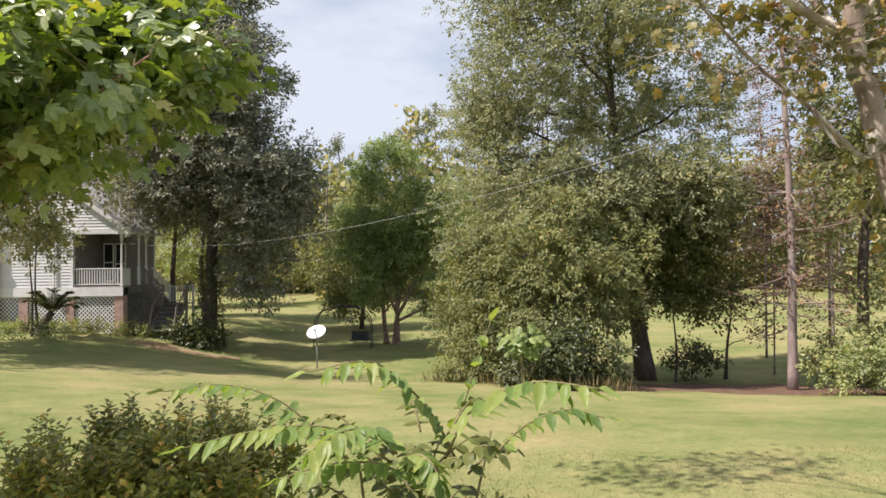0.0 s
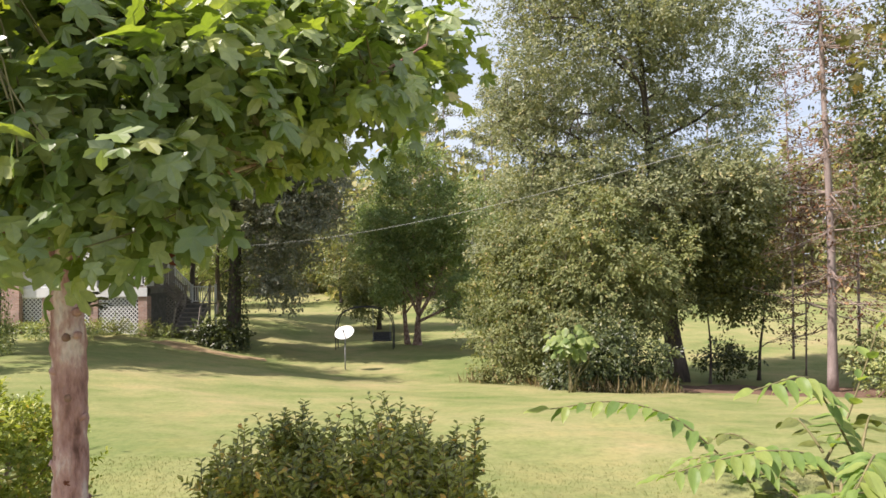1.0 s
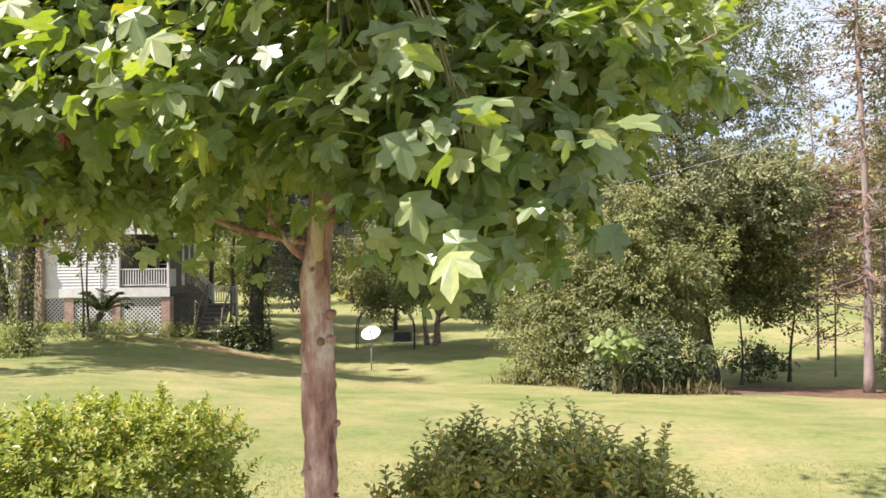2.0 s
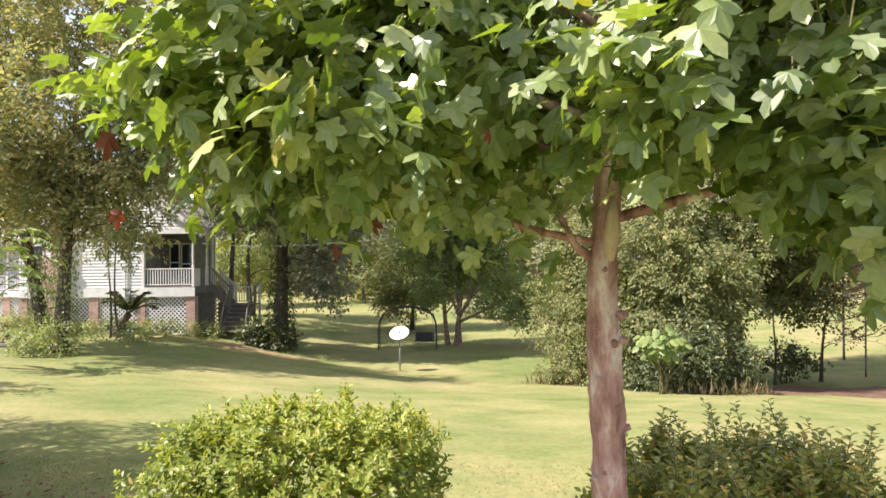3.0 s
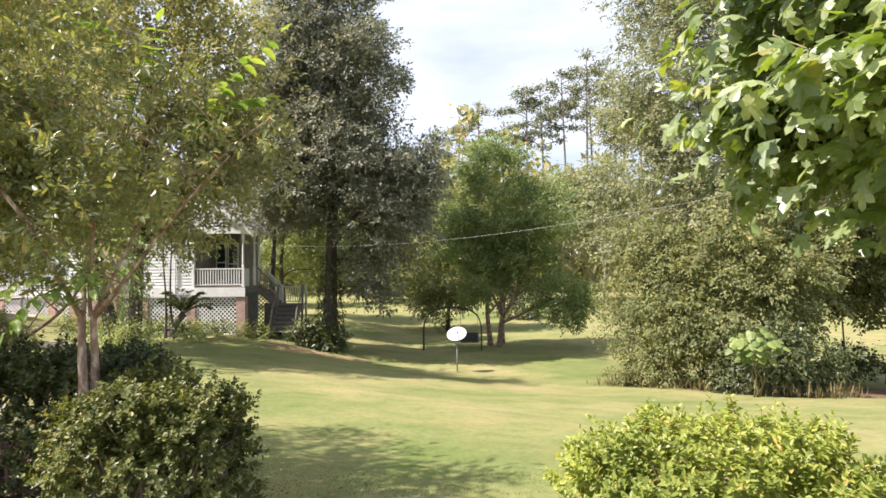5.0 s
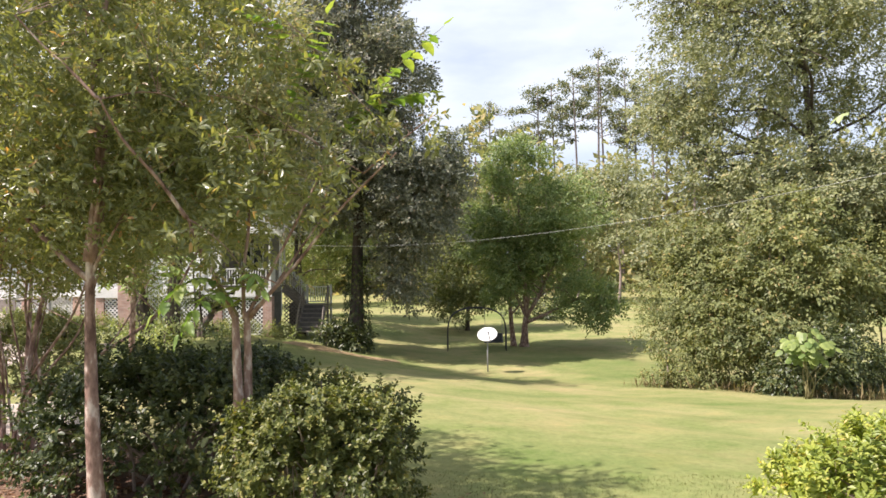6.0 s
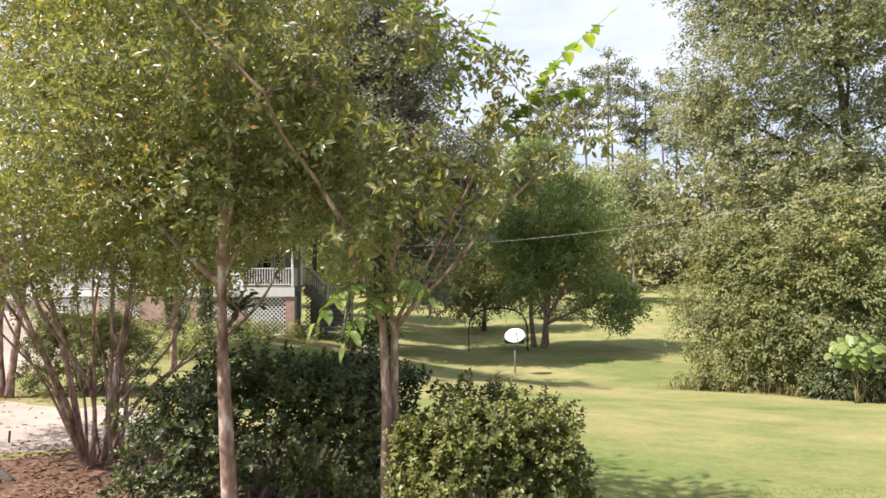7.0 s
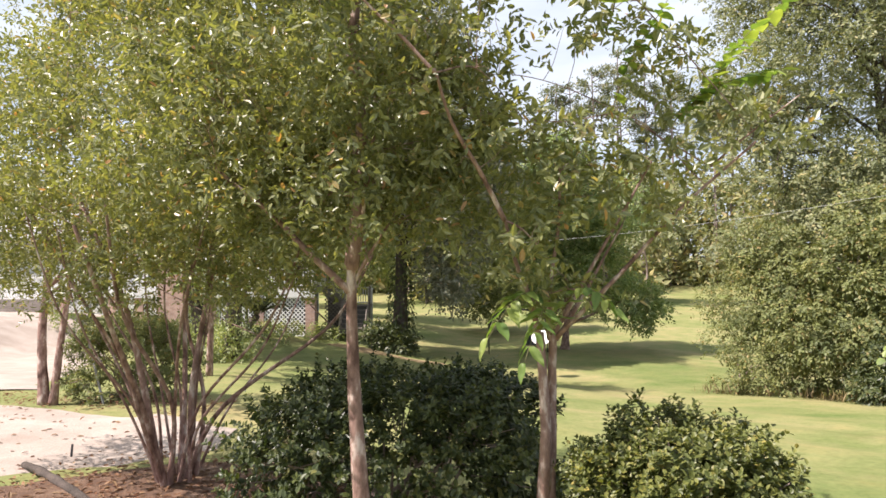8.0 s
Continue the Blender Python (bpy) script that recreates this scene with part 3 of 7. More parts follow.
    lattice("lattice_panel", (-24.58, HY + 0.05, -1.32), (1, 0, 0), 3.0, (1.8, 1.8), g, "")
    # added dark sheet: the gloom seen through the lattice is in its colour
    part("crawl_space_shade", Shape().box(left + 0.2, HX - 1.35, HY + 1.4, HY + 1.5, -1.9, 0.48).mesh("crawl_space_shade", DARK), g)
    # chimney on the front wall
    ch = Shape().box(-23.75, -22.5, HY - 0.30, HY - 0.03, -1.5, 2.4).box(-23.3, -22.6, HY - 0.26, HY - 0.03, 2.4, ridge_z + 0.9)
    part("chimney", ch.box(-23.36, -22.54, HY - 0.31, HY, ridge_z + 0.7, ridge_z + 0.95).mesh("chimney", BRICK), g, "pinkish brick chimney on the front wall")
    # downspout, meter
    part("downspout", Shape().tube([(-19.75, HY - 0.09, 3.5), (-19.75, HY - 0.09, 0.2)], 0.035, 8).mesh("downspout", WHITE), g)
    part("meter_box", Shape().box(-19.72, -19.45, HY - 0.16, HY - 0.05, 0.28, 0.62).mesh("meter_box", STEEL), g, "grey electric meter box")
    # porch posts and rails
    turned_post("porch_post", HX - 0.07, HY + 0.08, FLOOR, EAVE, g)
    turned_post("porch_post", HX - 0.07, HY + 2.5, FLOOR, EAVE, g)
    turned_post("porch_post", HX - 0.07, HY + 1.75, FLOOR, EAVE, g)
    railing("railing", (wall_end + 0.02, HY + 0.06, FLOOR), (HX - 0.13, HY + 0.06, FLOOR), g, label="white porch railing with square balusters")
    part("rail_panel", Shape().box(HX - 0.1, HX - 0.04, HY + 0.15, HY + 0.85, FLOOR, FLOOR + 0.86).mesh("rail_panel", WHITE), g, "white boarded rail panel")
    # windows and a door at the back of the porch
    for x0, x1, z0, z1, nm in ((-18.72, -18.3, 1.2, 3.1, "window"), (-18.1, -17.66, 1.05, 3.1, "porch_door")):
        y = HY + 2.57
        w = part(nm, Shape().box(x0 - 0.07, x1 + 0.07, y - 0.03, y + 0.02, z0 - 0.07, z1 + 0.07).mesh(nm, WHITE), g)
        part("pane", Shape().box(x0, x1, y - 0.045, y - 0.03, z0, (z0 + z1) / 2 - 0.03).box(x0, x1, y - 0.045, y - 0.03, (z0 + z1) / 2 + 0.03, z1).mesh("pane", GLASS), w)
    w = part("window", Shape().box(-24.4, -23.75, HY - 0.06, HY - 0.03, 1.3, 3.1).mesh("window", WHITE), g)
    part("pane", Shape().box(-24.32, -23.83, HY - 0.075, HY - 0.06, 1.38, 2.17).box(-24.32, -23.83, HY - 0.075, HY - 0.06, 2.23, 3.02).mesh("pane", GLASS), w)
    # stairs down the shaded side: one flight along the front to a landing, then one towards the lawn
    ya, yb = 32.2, 33.15                     # the near and far edges of the upper flight
    xs0, xs1, z_land = HX + 0.05, -15.42, -0.02
    n = 5
    run_x, drop = (xs1 - xs0) / n, (FLOOR - z_land) / (n + 1)
    st = part("staircase", Shape().beam((xs0 - 0.05, ya, FLOOR - 0.2), (xs1 + 0.05, ya, z_land - 0.12), 0.05, 0.26).mesh("staircase", DARKWOOD), g, "grey wooden stairs down the porch's side")
    part("stringer", Shape().beam((xs0 - 0.05, yb, FLOOR - 0.2), (xs1 + 0.05, yb, z_land - 0.12), 0.05, 0.26).mesh("stringer", DARKWOOD), st)
    for i in range(n):
        x, z = xs0 + run_x * i, FLOOR - drop * (i + 1)
        part("tread", Shape().box(x - 0.02, x + run_x + 0.02, ya - 0.06, yb + 0.06, z - 0.04, z).mesh("tread", DARKWOOD), st)
        part("riser", Shape().box(x - 0.02, x, ya + 0.03, yb - 0.03, z, z + drop - 0.04).mesh("riser", DARKWOOD), st)
    for y, mat, top in ((ya, DARKWOOD, "weathered stair handrail"), (yb, WHITE, "white stair handrail on the far side")):
        hr = part("handrail", Shape().beam((xs0, y, FLOOR + 0.88), (xs1, y, z_land + 0.92), 0.06, 0.07).beam((xs0, y, FLOOR + 0.12), (xs1, y, z_land + 0.14), 0.05, 0.05).mesh("handrail", mat), st, top)
        for i in range(1, 10):
            f = i / 10
            x, z = xs0 + (xs1 - xs0) * f, FLOOR + (z_land - FLOOR) * f
            part("baluster", Shape().box(x - 0.02, x + 0.02, y - 0.02, y + 0.02, z + 0.13, z + 0.88).mesh("baluster", mat), hr)
    ld = part("landing", Shape().box(-15.45, -14.1, ya, yb + 0.1, z_land - 0.05, z_land).mesh("landing", DARKWOOD), g, "grey wooden landing beside the porch")
    for x, y in ((-15.4, yb), (-14.15, yb), (-15.4, ya + 0.05), (-14.15, ya + 0.05)):
        part("newel", Shape().beam((x, y, -1.7), (x + (0.05 if y < 33 else 0), y, z_land + 0.98), 0.1, 0.1).mesh("newel", (WHITE if y > 33 else DARKWOOD)), ld)
    railing("railing", (-15.35, yb, z_land), (-14.2, yb, z_land), g, label="white railing behind the landing")
    m, zf = 6, -1.42
    low = part("lower_flight", Shape().beam((-15.36, ya, z_land - 0.16), (-15.36, ya - 1.5, zf - 0.06), 0.05, 0.24).mesh("lower_flight", DARKWOOD), g, "grey wooden steps from the landing to the lawn")
    part("stringer", Shape().beam((-14.2, ya, z_land - 0.16), (-14.2, ya - 1.5, zf - 0.06), 0.05, 0.24).mesh("stringer", DARKWOOD), low)
    for i in range(m):
        y, z = ya - 0.25 * (i + 1), z_land + (zf - z_land) * (i + 1) / (m + 1)
        part("tread", Shape().box(-15.34, -14.22, y, y + 0.27, z - 0.04, z).mesh("tread", DARKWOOD), low)
        part("riser", Shape().box(-15.32, -14.24, y + 0.25, y + 0.268, z, z + 0.16).mesh("riser", DARK), low)
    for x, dx in ((-15.45, 0.22), (-14.12, 0.12)):
        part("handrail", Shape().beam((x, ya - 1.45, zf - 0.1), (x + dx, ya - 1.35, zf + 1.35), 0.09, 0.09).beam((x + dx, ya - 1.4, zf + 1.3), (x + dx * 0.5, ya + 0.05, z_land + 0.92), 0.05, 0.07).mesh("handrail", DARKWOOD), low, "weathered leaning newel and handrail")
    lattice("lattice_panel", (HX + 0.08, ya - 0.05, -1.5), (1, 0, 0), xs1 - HX - 0.1, (2.15, 1.4), g, "weathered grey lattice under the stairs", DARKWOOD)
    # another dark sheet in place of the shade beneath the stairs
    part("crawl_space_shade", Shape().box(HX + 0.05, xs1, yb + 0.05, yb + 0.1, -1.8, 0.0).mesh("crawl_space_shade", DARK), g)
    return g


def wing():
    """The lower wing, set back, with its own railed porch."""
    x0, x1, y = -36.5, -25.02, 33.4
    g = thing("house_wing", (-30, 36, -1.2), "white low wing of the house with lattice skirt and railed porch", "house")
    w = part("wall", Shape().box(x0, x1, y + 1.925, y + 6, -0.9, 3.4).mesh("wall", SIDING), g, "white lapped siding")
    lapped(w, x0, x1, y + 1.9, 0.45, 3.4)
    part("roof", Shape().add([(x0 - 0.4, y - 0.4, 3.35), (x1, y - 0.4, 3.35), (x1, y + 6, 5.8), (x0 - 0.4, y + 6, 5.8), (x0 - 0.4, y - 0.4, 3.5), (x1, y - 0.4, 3.5), (x1, y + 6, 5.95), (x0 - 0.4, y + 6, 5.95)],
         [(0, 3, 2, 1), (4, 5, 6, 7), (0, 1, 5, 4), (3, 0, 4, 7), (1, 2, 6, 5), (2, 3, 7, 6)]).mesh("roof", ROOF), g, "grey porch roof")
    part("porch_floor", Shape().box(x0, x1, y - 0.02, y + 1.9, 0.62, 0.7).mesh("porch_floor", DARKWOOD), g)
    part("skirt_board", Shape().box(x0, x1, y - 0.06, y - 0.02, 0.4, 0.72).mesh("skirt_board", WHITE), g)
    for i in range(5):
        x = x0 + 0.1 + i * (x1 - x0 - 0.2) / 4
        turned_post("porch_post", x, y + 0.08, 0.7, 3.36, g)
        if i:
            xa = x0 + 0.1 + (i - 1) * (x1 - x0 - 0.2) / 4
            railing("railing", (xa + 0.06, y + 0.06, 0.7), (x - 0.06, y + 0.06, 0.7), g, label="white porch railing")
            lattice("lattice_panel", (xa + 0.2, y + 0.05, -1.3), (1, 0, 0), x - xa - 0.4, (1.68, 1.68), g, "white diagonal lattice skirt")
        part("pier", Shape().box(x - 0.2, x + 0.2, y - 0.01, y + 0.35, -1.6, 0.4).mesh("pier", BRICK), g)
    return g


def deck():
    """A low railed deck beside the drive, west of the house."""
    x0, x1, y, z = -33.0, -26.3, 26.6, 0.62
    g = thing("deck", ((x0 + x1) / 2, y + 1, gz1(x1, y)), "low wooden deck with a white baluster railing", "deck")
    part("floor", Shape().box(x0, x1, y, y + 2.4, z - 0.08, z).mesh("floor", DARKWOOD), g)
    part("skirt_board", Shape().box(x0, x1, y - 0.04, y - 0.005, -0.5, z - 0.02).mesh("skirt_board", DARKWOOD), g, "weathered grey skirt board")
    railing("railing", (x0, y + 0.06, z), (x1 - 0.06, y + 0.06, z), g, 0.95, 0.13, label="white deck railing")
    railing("railing", (x1 - 0.06, y + 0.1, z), (x1 - 0.06, y + 2.3, z), g, 0.95, 0.13)
    for x, yy in ((x0, y + 0.06), (-29.6, y + 0.06), (x1 - 0.06, y + 0.06), (x1 - 0.06, y + 2.34)):
        part("post", Shape().box(x - 0.06, x + 0.06, yy - 0.06, yy + 0.06, -0.5, z + 1.1).mesh("post", WHITE), g)


house()
wing()
deck()


# ---- plants: tools ----
def unit(v):
    return v / (np.linalg.norm(v, axis=-1, keepdims=True) + 1e-9)


KITE = (np.array([(0, 0, 0), (0.42, 0.27, 0.06), (1, 0, -0.06), (0.42, -0.27, 0.06)]), np.array([(0, 1, 2, 3)]))
OVAL = (np.array([(0, 0, 0), (0.32, 0.2, 0.06), (0.72, 0.17, 0.03), (1, 0, -0.10), (0.72, -0.17, 0.03), (0.32, -0.2, 0.06)]), np.array([(0, 3, 2, 1), (0, 5, 4, 3)]))


def star_leaf(droop, fold, seed):
    """A five-pointed leaf, its blade bent a little, as triangles round the middle."""
    rng = np.random.default_rng(seed)
    pts = []
    for ang, ln in ((-124, 0.46), (-62, 0.62), (0, 0.70), (62, 0.62), (124, 0.46)):
        ln *= 1 + rng.normal(0, 0.05)
        for da, f in ((-31, 0.40), (-19, 0.77), (0, 1.0), (19, 0.77)):
            a = radians(ang + da)
            r = ln * f if f != 0.40 else 0.33
            pts.append((r * math.cos(a) + 0.3, r * math.sin(a), 0))
    v = np.array([(0.3, 0, 0)] + pts)
    r2 = (v[:, 0] - 0.3) ** 2 + v[:, 1] ** 2
    v[:, 2] = -droop * r2 + fold * np.abs(v[:, 1]) + rng.normal(0, 0.012, len(v))
    n = len(pts)
    f = [(0, 1 + i, 1 + (i + 1) % n) for i in range(n)]
    return v, np.array(f)


STARS = [star_leaf(0.3, 0.1, 1), star_leaf(0.5, 0.04, 2), star_leaf(0.12, 0.2, 3), star_leaf(0.62, -0.08, 4)]


def leaf_arrays(pos, tip, nrm, size, shape):
    """All leaves of one shape as one set of corners and faces."""
    v, f = shape
    tip = unit(tip)
    side = unit(np.cross(nrm, tip))
    up = np.cross(tip, side)
    size = np.broadcast_to(size, (len(pos),))
    V = pos[:, None] + size[:, None, None] * (v[None, :, :1] * tip[:, None] + v[None, :, 1:2] * side[:, None] + v[None, :, 2:] * up[:, None])
    F = f[None] + (np.arange(len(pos)) * len(v))[:, None, None]
    return V.reshape(-1, 3), F.reshape(-1, f.shape[1])


def leaf_cloud(name, pos, tip, nrm, size, mat, shape=KITE, parent=None, label=""):
    v, f = leaf_arrays(pos, tip, nrm, size, shape)
    return part(name, mesh_of(name, v, f, mat), parent, label)


def clump_centres(lobes, n, rng, inner=0.5, below=-0.6, hollow=0.95):
    """Places for clumps of leaves, near the skin of a few rounded masses."""
    lobes = np.array(lobes, float)
    w = lobes[:, 3] * lobes[:, 4] + lobes[:, 4] * lobes[:, 5] + lobes[:, 3] * lobes[:, 5]
    k = rng.choice(len(lobes), n * 6, p=w / w.sum())
    d = unit(rng.normal(0, 1, (n * 6, 3)))
    # boughs stand apart: fewer clumps in the hollows between them
    q = lobes[k, :3] + d * lobes[k, 3:6]
    f = 4.2 / lobes[k, 3:6].mean(1)
    bough = np.sin(q[:, 0] * f + 1.7 * np.sin(q[:, 2] * f * 0.8)) + np.sin(q[:, 1] * f * 1.1 + q[:, 2] * f * 0.9) + np.sin(q[:, 2] * f * 1.3 + 1.3 * np.sin(q[:, 0] * f * 0.6))
    keep = (d[:, 2] > below + rng.normal(0, 0.15, n * 6)) & (bough > -2.2 + hollow * (0.6 + 2.2 * rng.random(n * 6)))
    k, d = k[keep][:n], d[keep][:n]
    wob = 1 + 0.16 * np.sin(d[:, 0] * 5 + k) * np.sin(d[:, 1] * 4.3 + 2 * k) + rng.normal(0, 0.07, len(d))
    r = (inner + (1 - inner) * rng.random(len(d)) ** 0.55) * wob
    return lobes[k, :3] + d * r[:, None] * lobes[k, 3:6], d


def clump_leaves(c, d, per, spread, rng, flat=0.6, droop=0.25, outward=0.7):
    """Leaves scattered round each clump's centre: places, tips and normals."""
    n = len(c)
    o = rng.normal(0, 1, (n, per, 3)) * np.array((1, 1, flat))
    scale = spread * (0.7 + 0.6 * rng.random((n, 1, 1)))
    pos = (c[:, None] + o * scale).reshape(-1, 3)
    out = np.repeat(d, per, 0)
    tip = unit(out * outward + rng.normal(0, 0.75, pos.shape) - np.array((0, 0, droop)))
    nrm = unit(out * 0.35 + rng.normal(0, 0.55, pos.shape) + np.array((0, 0, 0.75)))
    return pos, tip, nrm


LIGHTWARD = unit(np.array((-0.56, -0.27, 0.78)))          # leaves turn their blades to the sun


def puff_leaves(c, d, per, radius, rng, flat=0.72, droop=0.3, leaf=0.15):
    """Sprays of leaves over the outside of rounded boughs: each spray a short twig with its own leaves, each bough with a lit and a shaded side."""
    n, each = len(c), 9
    k = max(3, per // each)
    o = unit(rng.normal(0, 1, (n, k, 3)))
    o[..., 2] = np.where((o[..., 2] < -0.3) & (rng.random((n, k)) < 0.6), -o[..., 2], o[..., 2])
    wob = 1 + 0.3 * np.sin(o[..., 0] * 4.1 + np.arange(n)[:, None]) * np.sin(o[..., 1] * 3.7 + o[..., 2] * 3)
    r = (0.55 + 0.45 * rng.random((n, k)) ** 0.6) * wob
    scale = radius * (0.55 + 0.9 * rng.random((n, 1)))
    base = c[:, None] + o * (r * scale)[..., None] * np.array((1, 1, flat))
    way = unit(o * 0.8 + d[:, None] * 0.4 + rng.normal(0, 0.45, o.shape) - np.array((0, 0, droop)))
    face = unit(o * 0.85 + LIGHTWARD * 0.5 + rng.normal(0, 0.2, o.shape))
    side = unit(np.cross(face, way))
    t = np.linspace(0, 1, each)[None, None, :, None]
    sgn = np.where(np.arange(each) % 2, 1.0, -1.0)[None, None, :, None]
    shape4 = (n, k, each, 3)
    pos = base[:, :, None] + way[:, :, None] * leaf * 2.4 * t + side[:, :, None] * sgn * leaf * 0.35 * (1 - 0.6 * t) + rng.normal(0, leaf * 0.3, shape4)
    tip = way[:, :, None] * (0.45 + 0.5 * t) + side[:, :, None] * sgn * (0.9 - 0.6 * t) + rng.normal(0, 0.3, shape4) - np.array((0, 0, droop * 0.6))
    nrm = face[:, :, None] + rng.normal(0, 0.3, shape4)
    return pos.reshape(-1, 3), unit(tip.reshape(-1, 3)), unit(nrm.reshape(-1, 3))


def whorls(c, ax, per, length, rng, spread=0.2):
    """Short twigs that stand out along ax, each with a spiral of leaves: places, tips and normals."""
    n = len(c)
    u = unit(np.cross(ax, rng.normal(0, 1, ax.shape)))
    v = np.cross(ax, u)
    t = np.linspace(0.05, 1, per)[None, :, None]
    ang = np.arange(per)[None, :] * 2.4 + 6.3 * rng.random((n, 1))
    rad = u[:, None] * np.cos(ang)[..., None] + v[:, None] * np.sin(ang)[..., None]
    ln = length * (0.6 + 0.8 * rng.random((n, 1, 1)))
    pos = (c[:, None] + ax[:, None] * ln * t + rng.normal(0, 0.006, (n, per, 3))).reshape(-1, 3)
    tip = (rad + ax[:, None] * (0.25 + 0.7 * t) + rng.normal(0, spread, (n, per, 3))).reshape(-1, 3)
    nrm = (ax[:, None] * 0.5 - rad * 0.4 + rng.normal(0, spread * 1.4, (n, per, 3)) + np.array((0, 0, 0.3)) + LIGHTWARD * 0.5).reshape(-1, 3)
    return pos, tip, nrm


def limb_path(a, b, rng, sag=0.12, n=6):
    a, b = np.array(a, float), np.array(b, float)
    ln = np.linalg.norm(b - a)
    m1 = a + (b - a) * 0.35 + np.array((0, 0, ln * sag)) + rng.normal(0, 0.05 * ln, 3)
    m2 = a + (b - a) * 0.7 + np.array((0, 0, ln * sag * 0.7)) + rng.normal(0, 0.05 * ln, 3)
    return spline([a, m1, m2, b], n)


def trunk_shape(path, r0, r1, sides=10, flare=0.5, rough=0.04, rng=None):
    p = spline(path, 8)
    t = np.linspace(0, 1, len(p))
    r = r0 + (r1 - r0) * t + r0 * flare * np.exp(-t * 14)
    return Shape().tube(p, r, sides, rough, rng), p, r


def tree(name, base, height, lobes, label, category, leaf_mat, bark, n_clumps, per, spread, size, seed, trunk_r=0.2, limbs=14, shape=KITE,
         lean=(0, 0), inner=0.5, below=-0.6, twigs=60, first=0.25, flat=0.6, droop=0.25, group="", stems=None, taper=0.45, hollow=0.95, bend=1.0):
    """A tapered trunk, limbs that reach into the crown, twigs, and a crown of many clumps of leaves."""
    rng = np.random.default_rng(seed)
    x, y = base
    z = gz1(x, y) - 0.08
    g = thing(name, (x, y, z), label, category, group)
    top = np.array((x + lean[0], y + lean[1], z + height))
    roots = stems or [((x, y, z), top, trunk_r)]
    lines = []
    for a, b, r in roots:
        a, b = np.array(a, float), np.array(b, float)
        ln = np.linalg.norm(b - a)
        low = a[2] < z + 0.2
        sh, p, rr = trunk_shape([a, a + (b - a) * 0.33 + (rng.normal(0, 0.012 * ln, 3) - (b - a) * 0.1 * (bend - 1)) * (1, 1, 0) * bend, a + (b - a) * 0.66 + rng.normal(0, 0.016 * ln, 3) * (1, 1, 0) * bend, b], r, r * (0.22 if stems is None else taper), 10, 0.45 if low else 0.0, 0.04, rng)
        part("trunk", sh.mesh("trunk", bark, True), g)
        lines.append((p, rr))
    c, d = clump_centres(lobes, n_clumps, rng, inner, below, hollow)
    pick = rng.choice(len(c), min(limbs, len(c)), replace=False)
    skel = [p for p, _ in lines]
    for i in pick:
        p, rr = lines[rng.integers(len(lines))]
        zz = c[i, 2] - 0.45 * np.linalg.norm(c[i, :2] - p[:, :2].mean(0))
        zz = np.clip(zz, z + height * first, p[-1, 2] - 0.2)
        k = int(np.argmin(abs(p[:, 2] - zz)))
        lp = limb_path(p[k], c[i], rng)
        part("limb", Shape().tube(lp, np.linspace(max(rr[k] * 0.5, trunk_r * 0.12), trunk_r * 0.06, len(lp)), 6, 0.04, rng).mesh("limb", bark, True), g)
        skel.append(lp)
    nodes = np.concatenate(skel)
    if twigs:
        sh = Shape()
        for i in rng.choice(len(c), min(twigs, len(c)), replace=False):
            k = int(np.argmin(np.linalg.norm(nodes - c[i], axis=1) + 0.3 * np.clip(nodes[:, 2] - c[i, 2], 0, 9)))
            lp = limb_path(nodes[k], c[i], rng, 0.06, 3)
            sh.tube(lp, np.linspace(trunk_r * 0.07, trunk_r * 0.03, len(lp)), 4)
        tagged(part("twig_spray", sh.mesh("twig_spray", bark), g), kind="stuff")
    if shape is KITE:
        half = rng.choice(len(c), max(1, len(c) // 2), replace=False)
        k = 1.35 if n_clumps >= 150 else 1.0
        pos, tip, nrm = puff_leaves(c[half], d[half], int(per * 2.05 * k), spread * 2.15, rng, 0.72, droop, size)
    else:
        # leaves along short drooping twigs
        k, each = max(1, per // 11), 11
        e = np.repeat(c, k, 0) + rng.normal(0, spread, (len(c) * k, 3)) * (1, 1, flat)
        pos, tip, nrm = whorls(e, unit(np.repeat(d, k, 0) * 0.6 + rng.normal(0, 0.6, e.shape) - np.array((0, 0, droop))), each, spread * 1.1, rng)
    ok = pos[:, 2] > gz(pos[:, 0], pos[:, 1]) + 0.03
    pos, tip, nrm = pos[ok], tip[ok], nrm[ok]
    leaf_cloud("crown", pos, tip, nrm, size * (0.6 + 0.8 * rng.random(len(pos))), leaf_mat, shape, g)
    return g


def ivy(g, path, r, seed, n=900, size=0.1, z_top=1.0, mat=None):
    """Ivy leaves on a trunk."""
    rng = np.random.default_rng(seed)
    p = np.asarray(path)
    t = rng.random(n) ** 1.4 * z_top
    c = np.stack([np.interp(t, np.linspace(0, 1, len(p)), p[:, k]) for k in range(3)], 1)
    a = rng.random(n) * 2 * np.pi
    out = np.stack([np.cos(a), np.sin(a), np.zeros(n)], 1)
    rr = r * (1 + 0.8 * (1 - t)) + np.abs(rng.normal(0, 0.09, n))
    leaf_cloud("ivy", c + out * rr[:, None], out * 0.3 + rng.normal(0, 0.3, (n, 3)) - (0, 0, 0.8), out + rng.normal(0, 0.4, (n, 3)), size * (0.6 + 0.8 * rng.random(n)), mat or FRESH_LEAF, KITE, g, "ivy climbing the trunk")


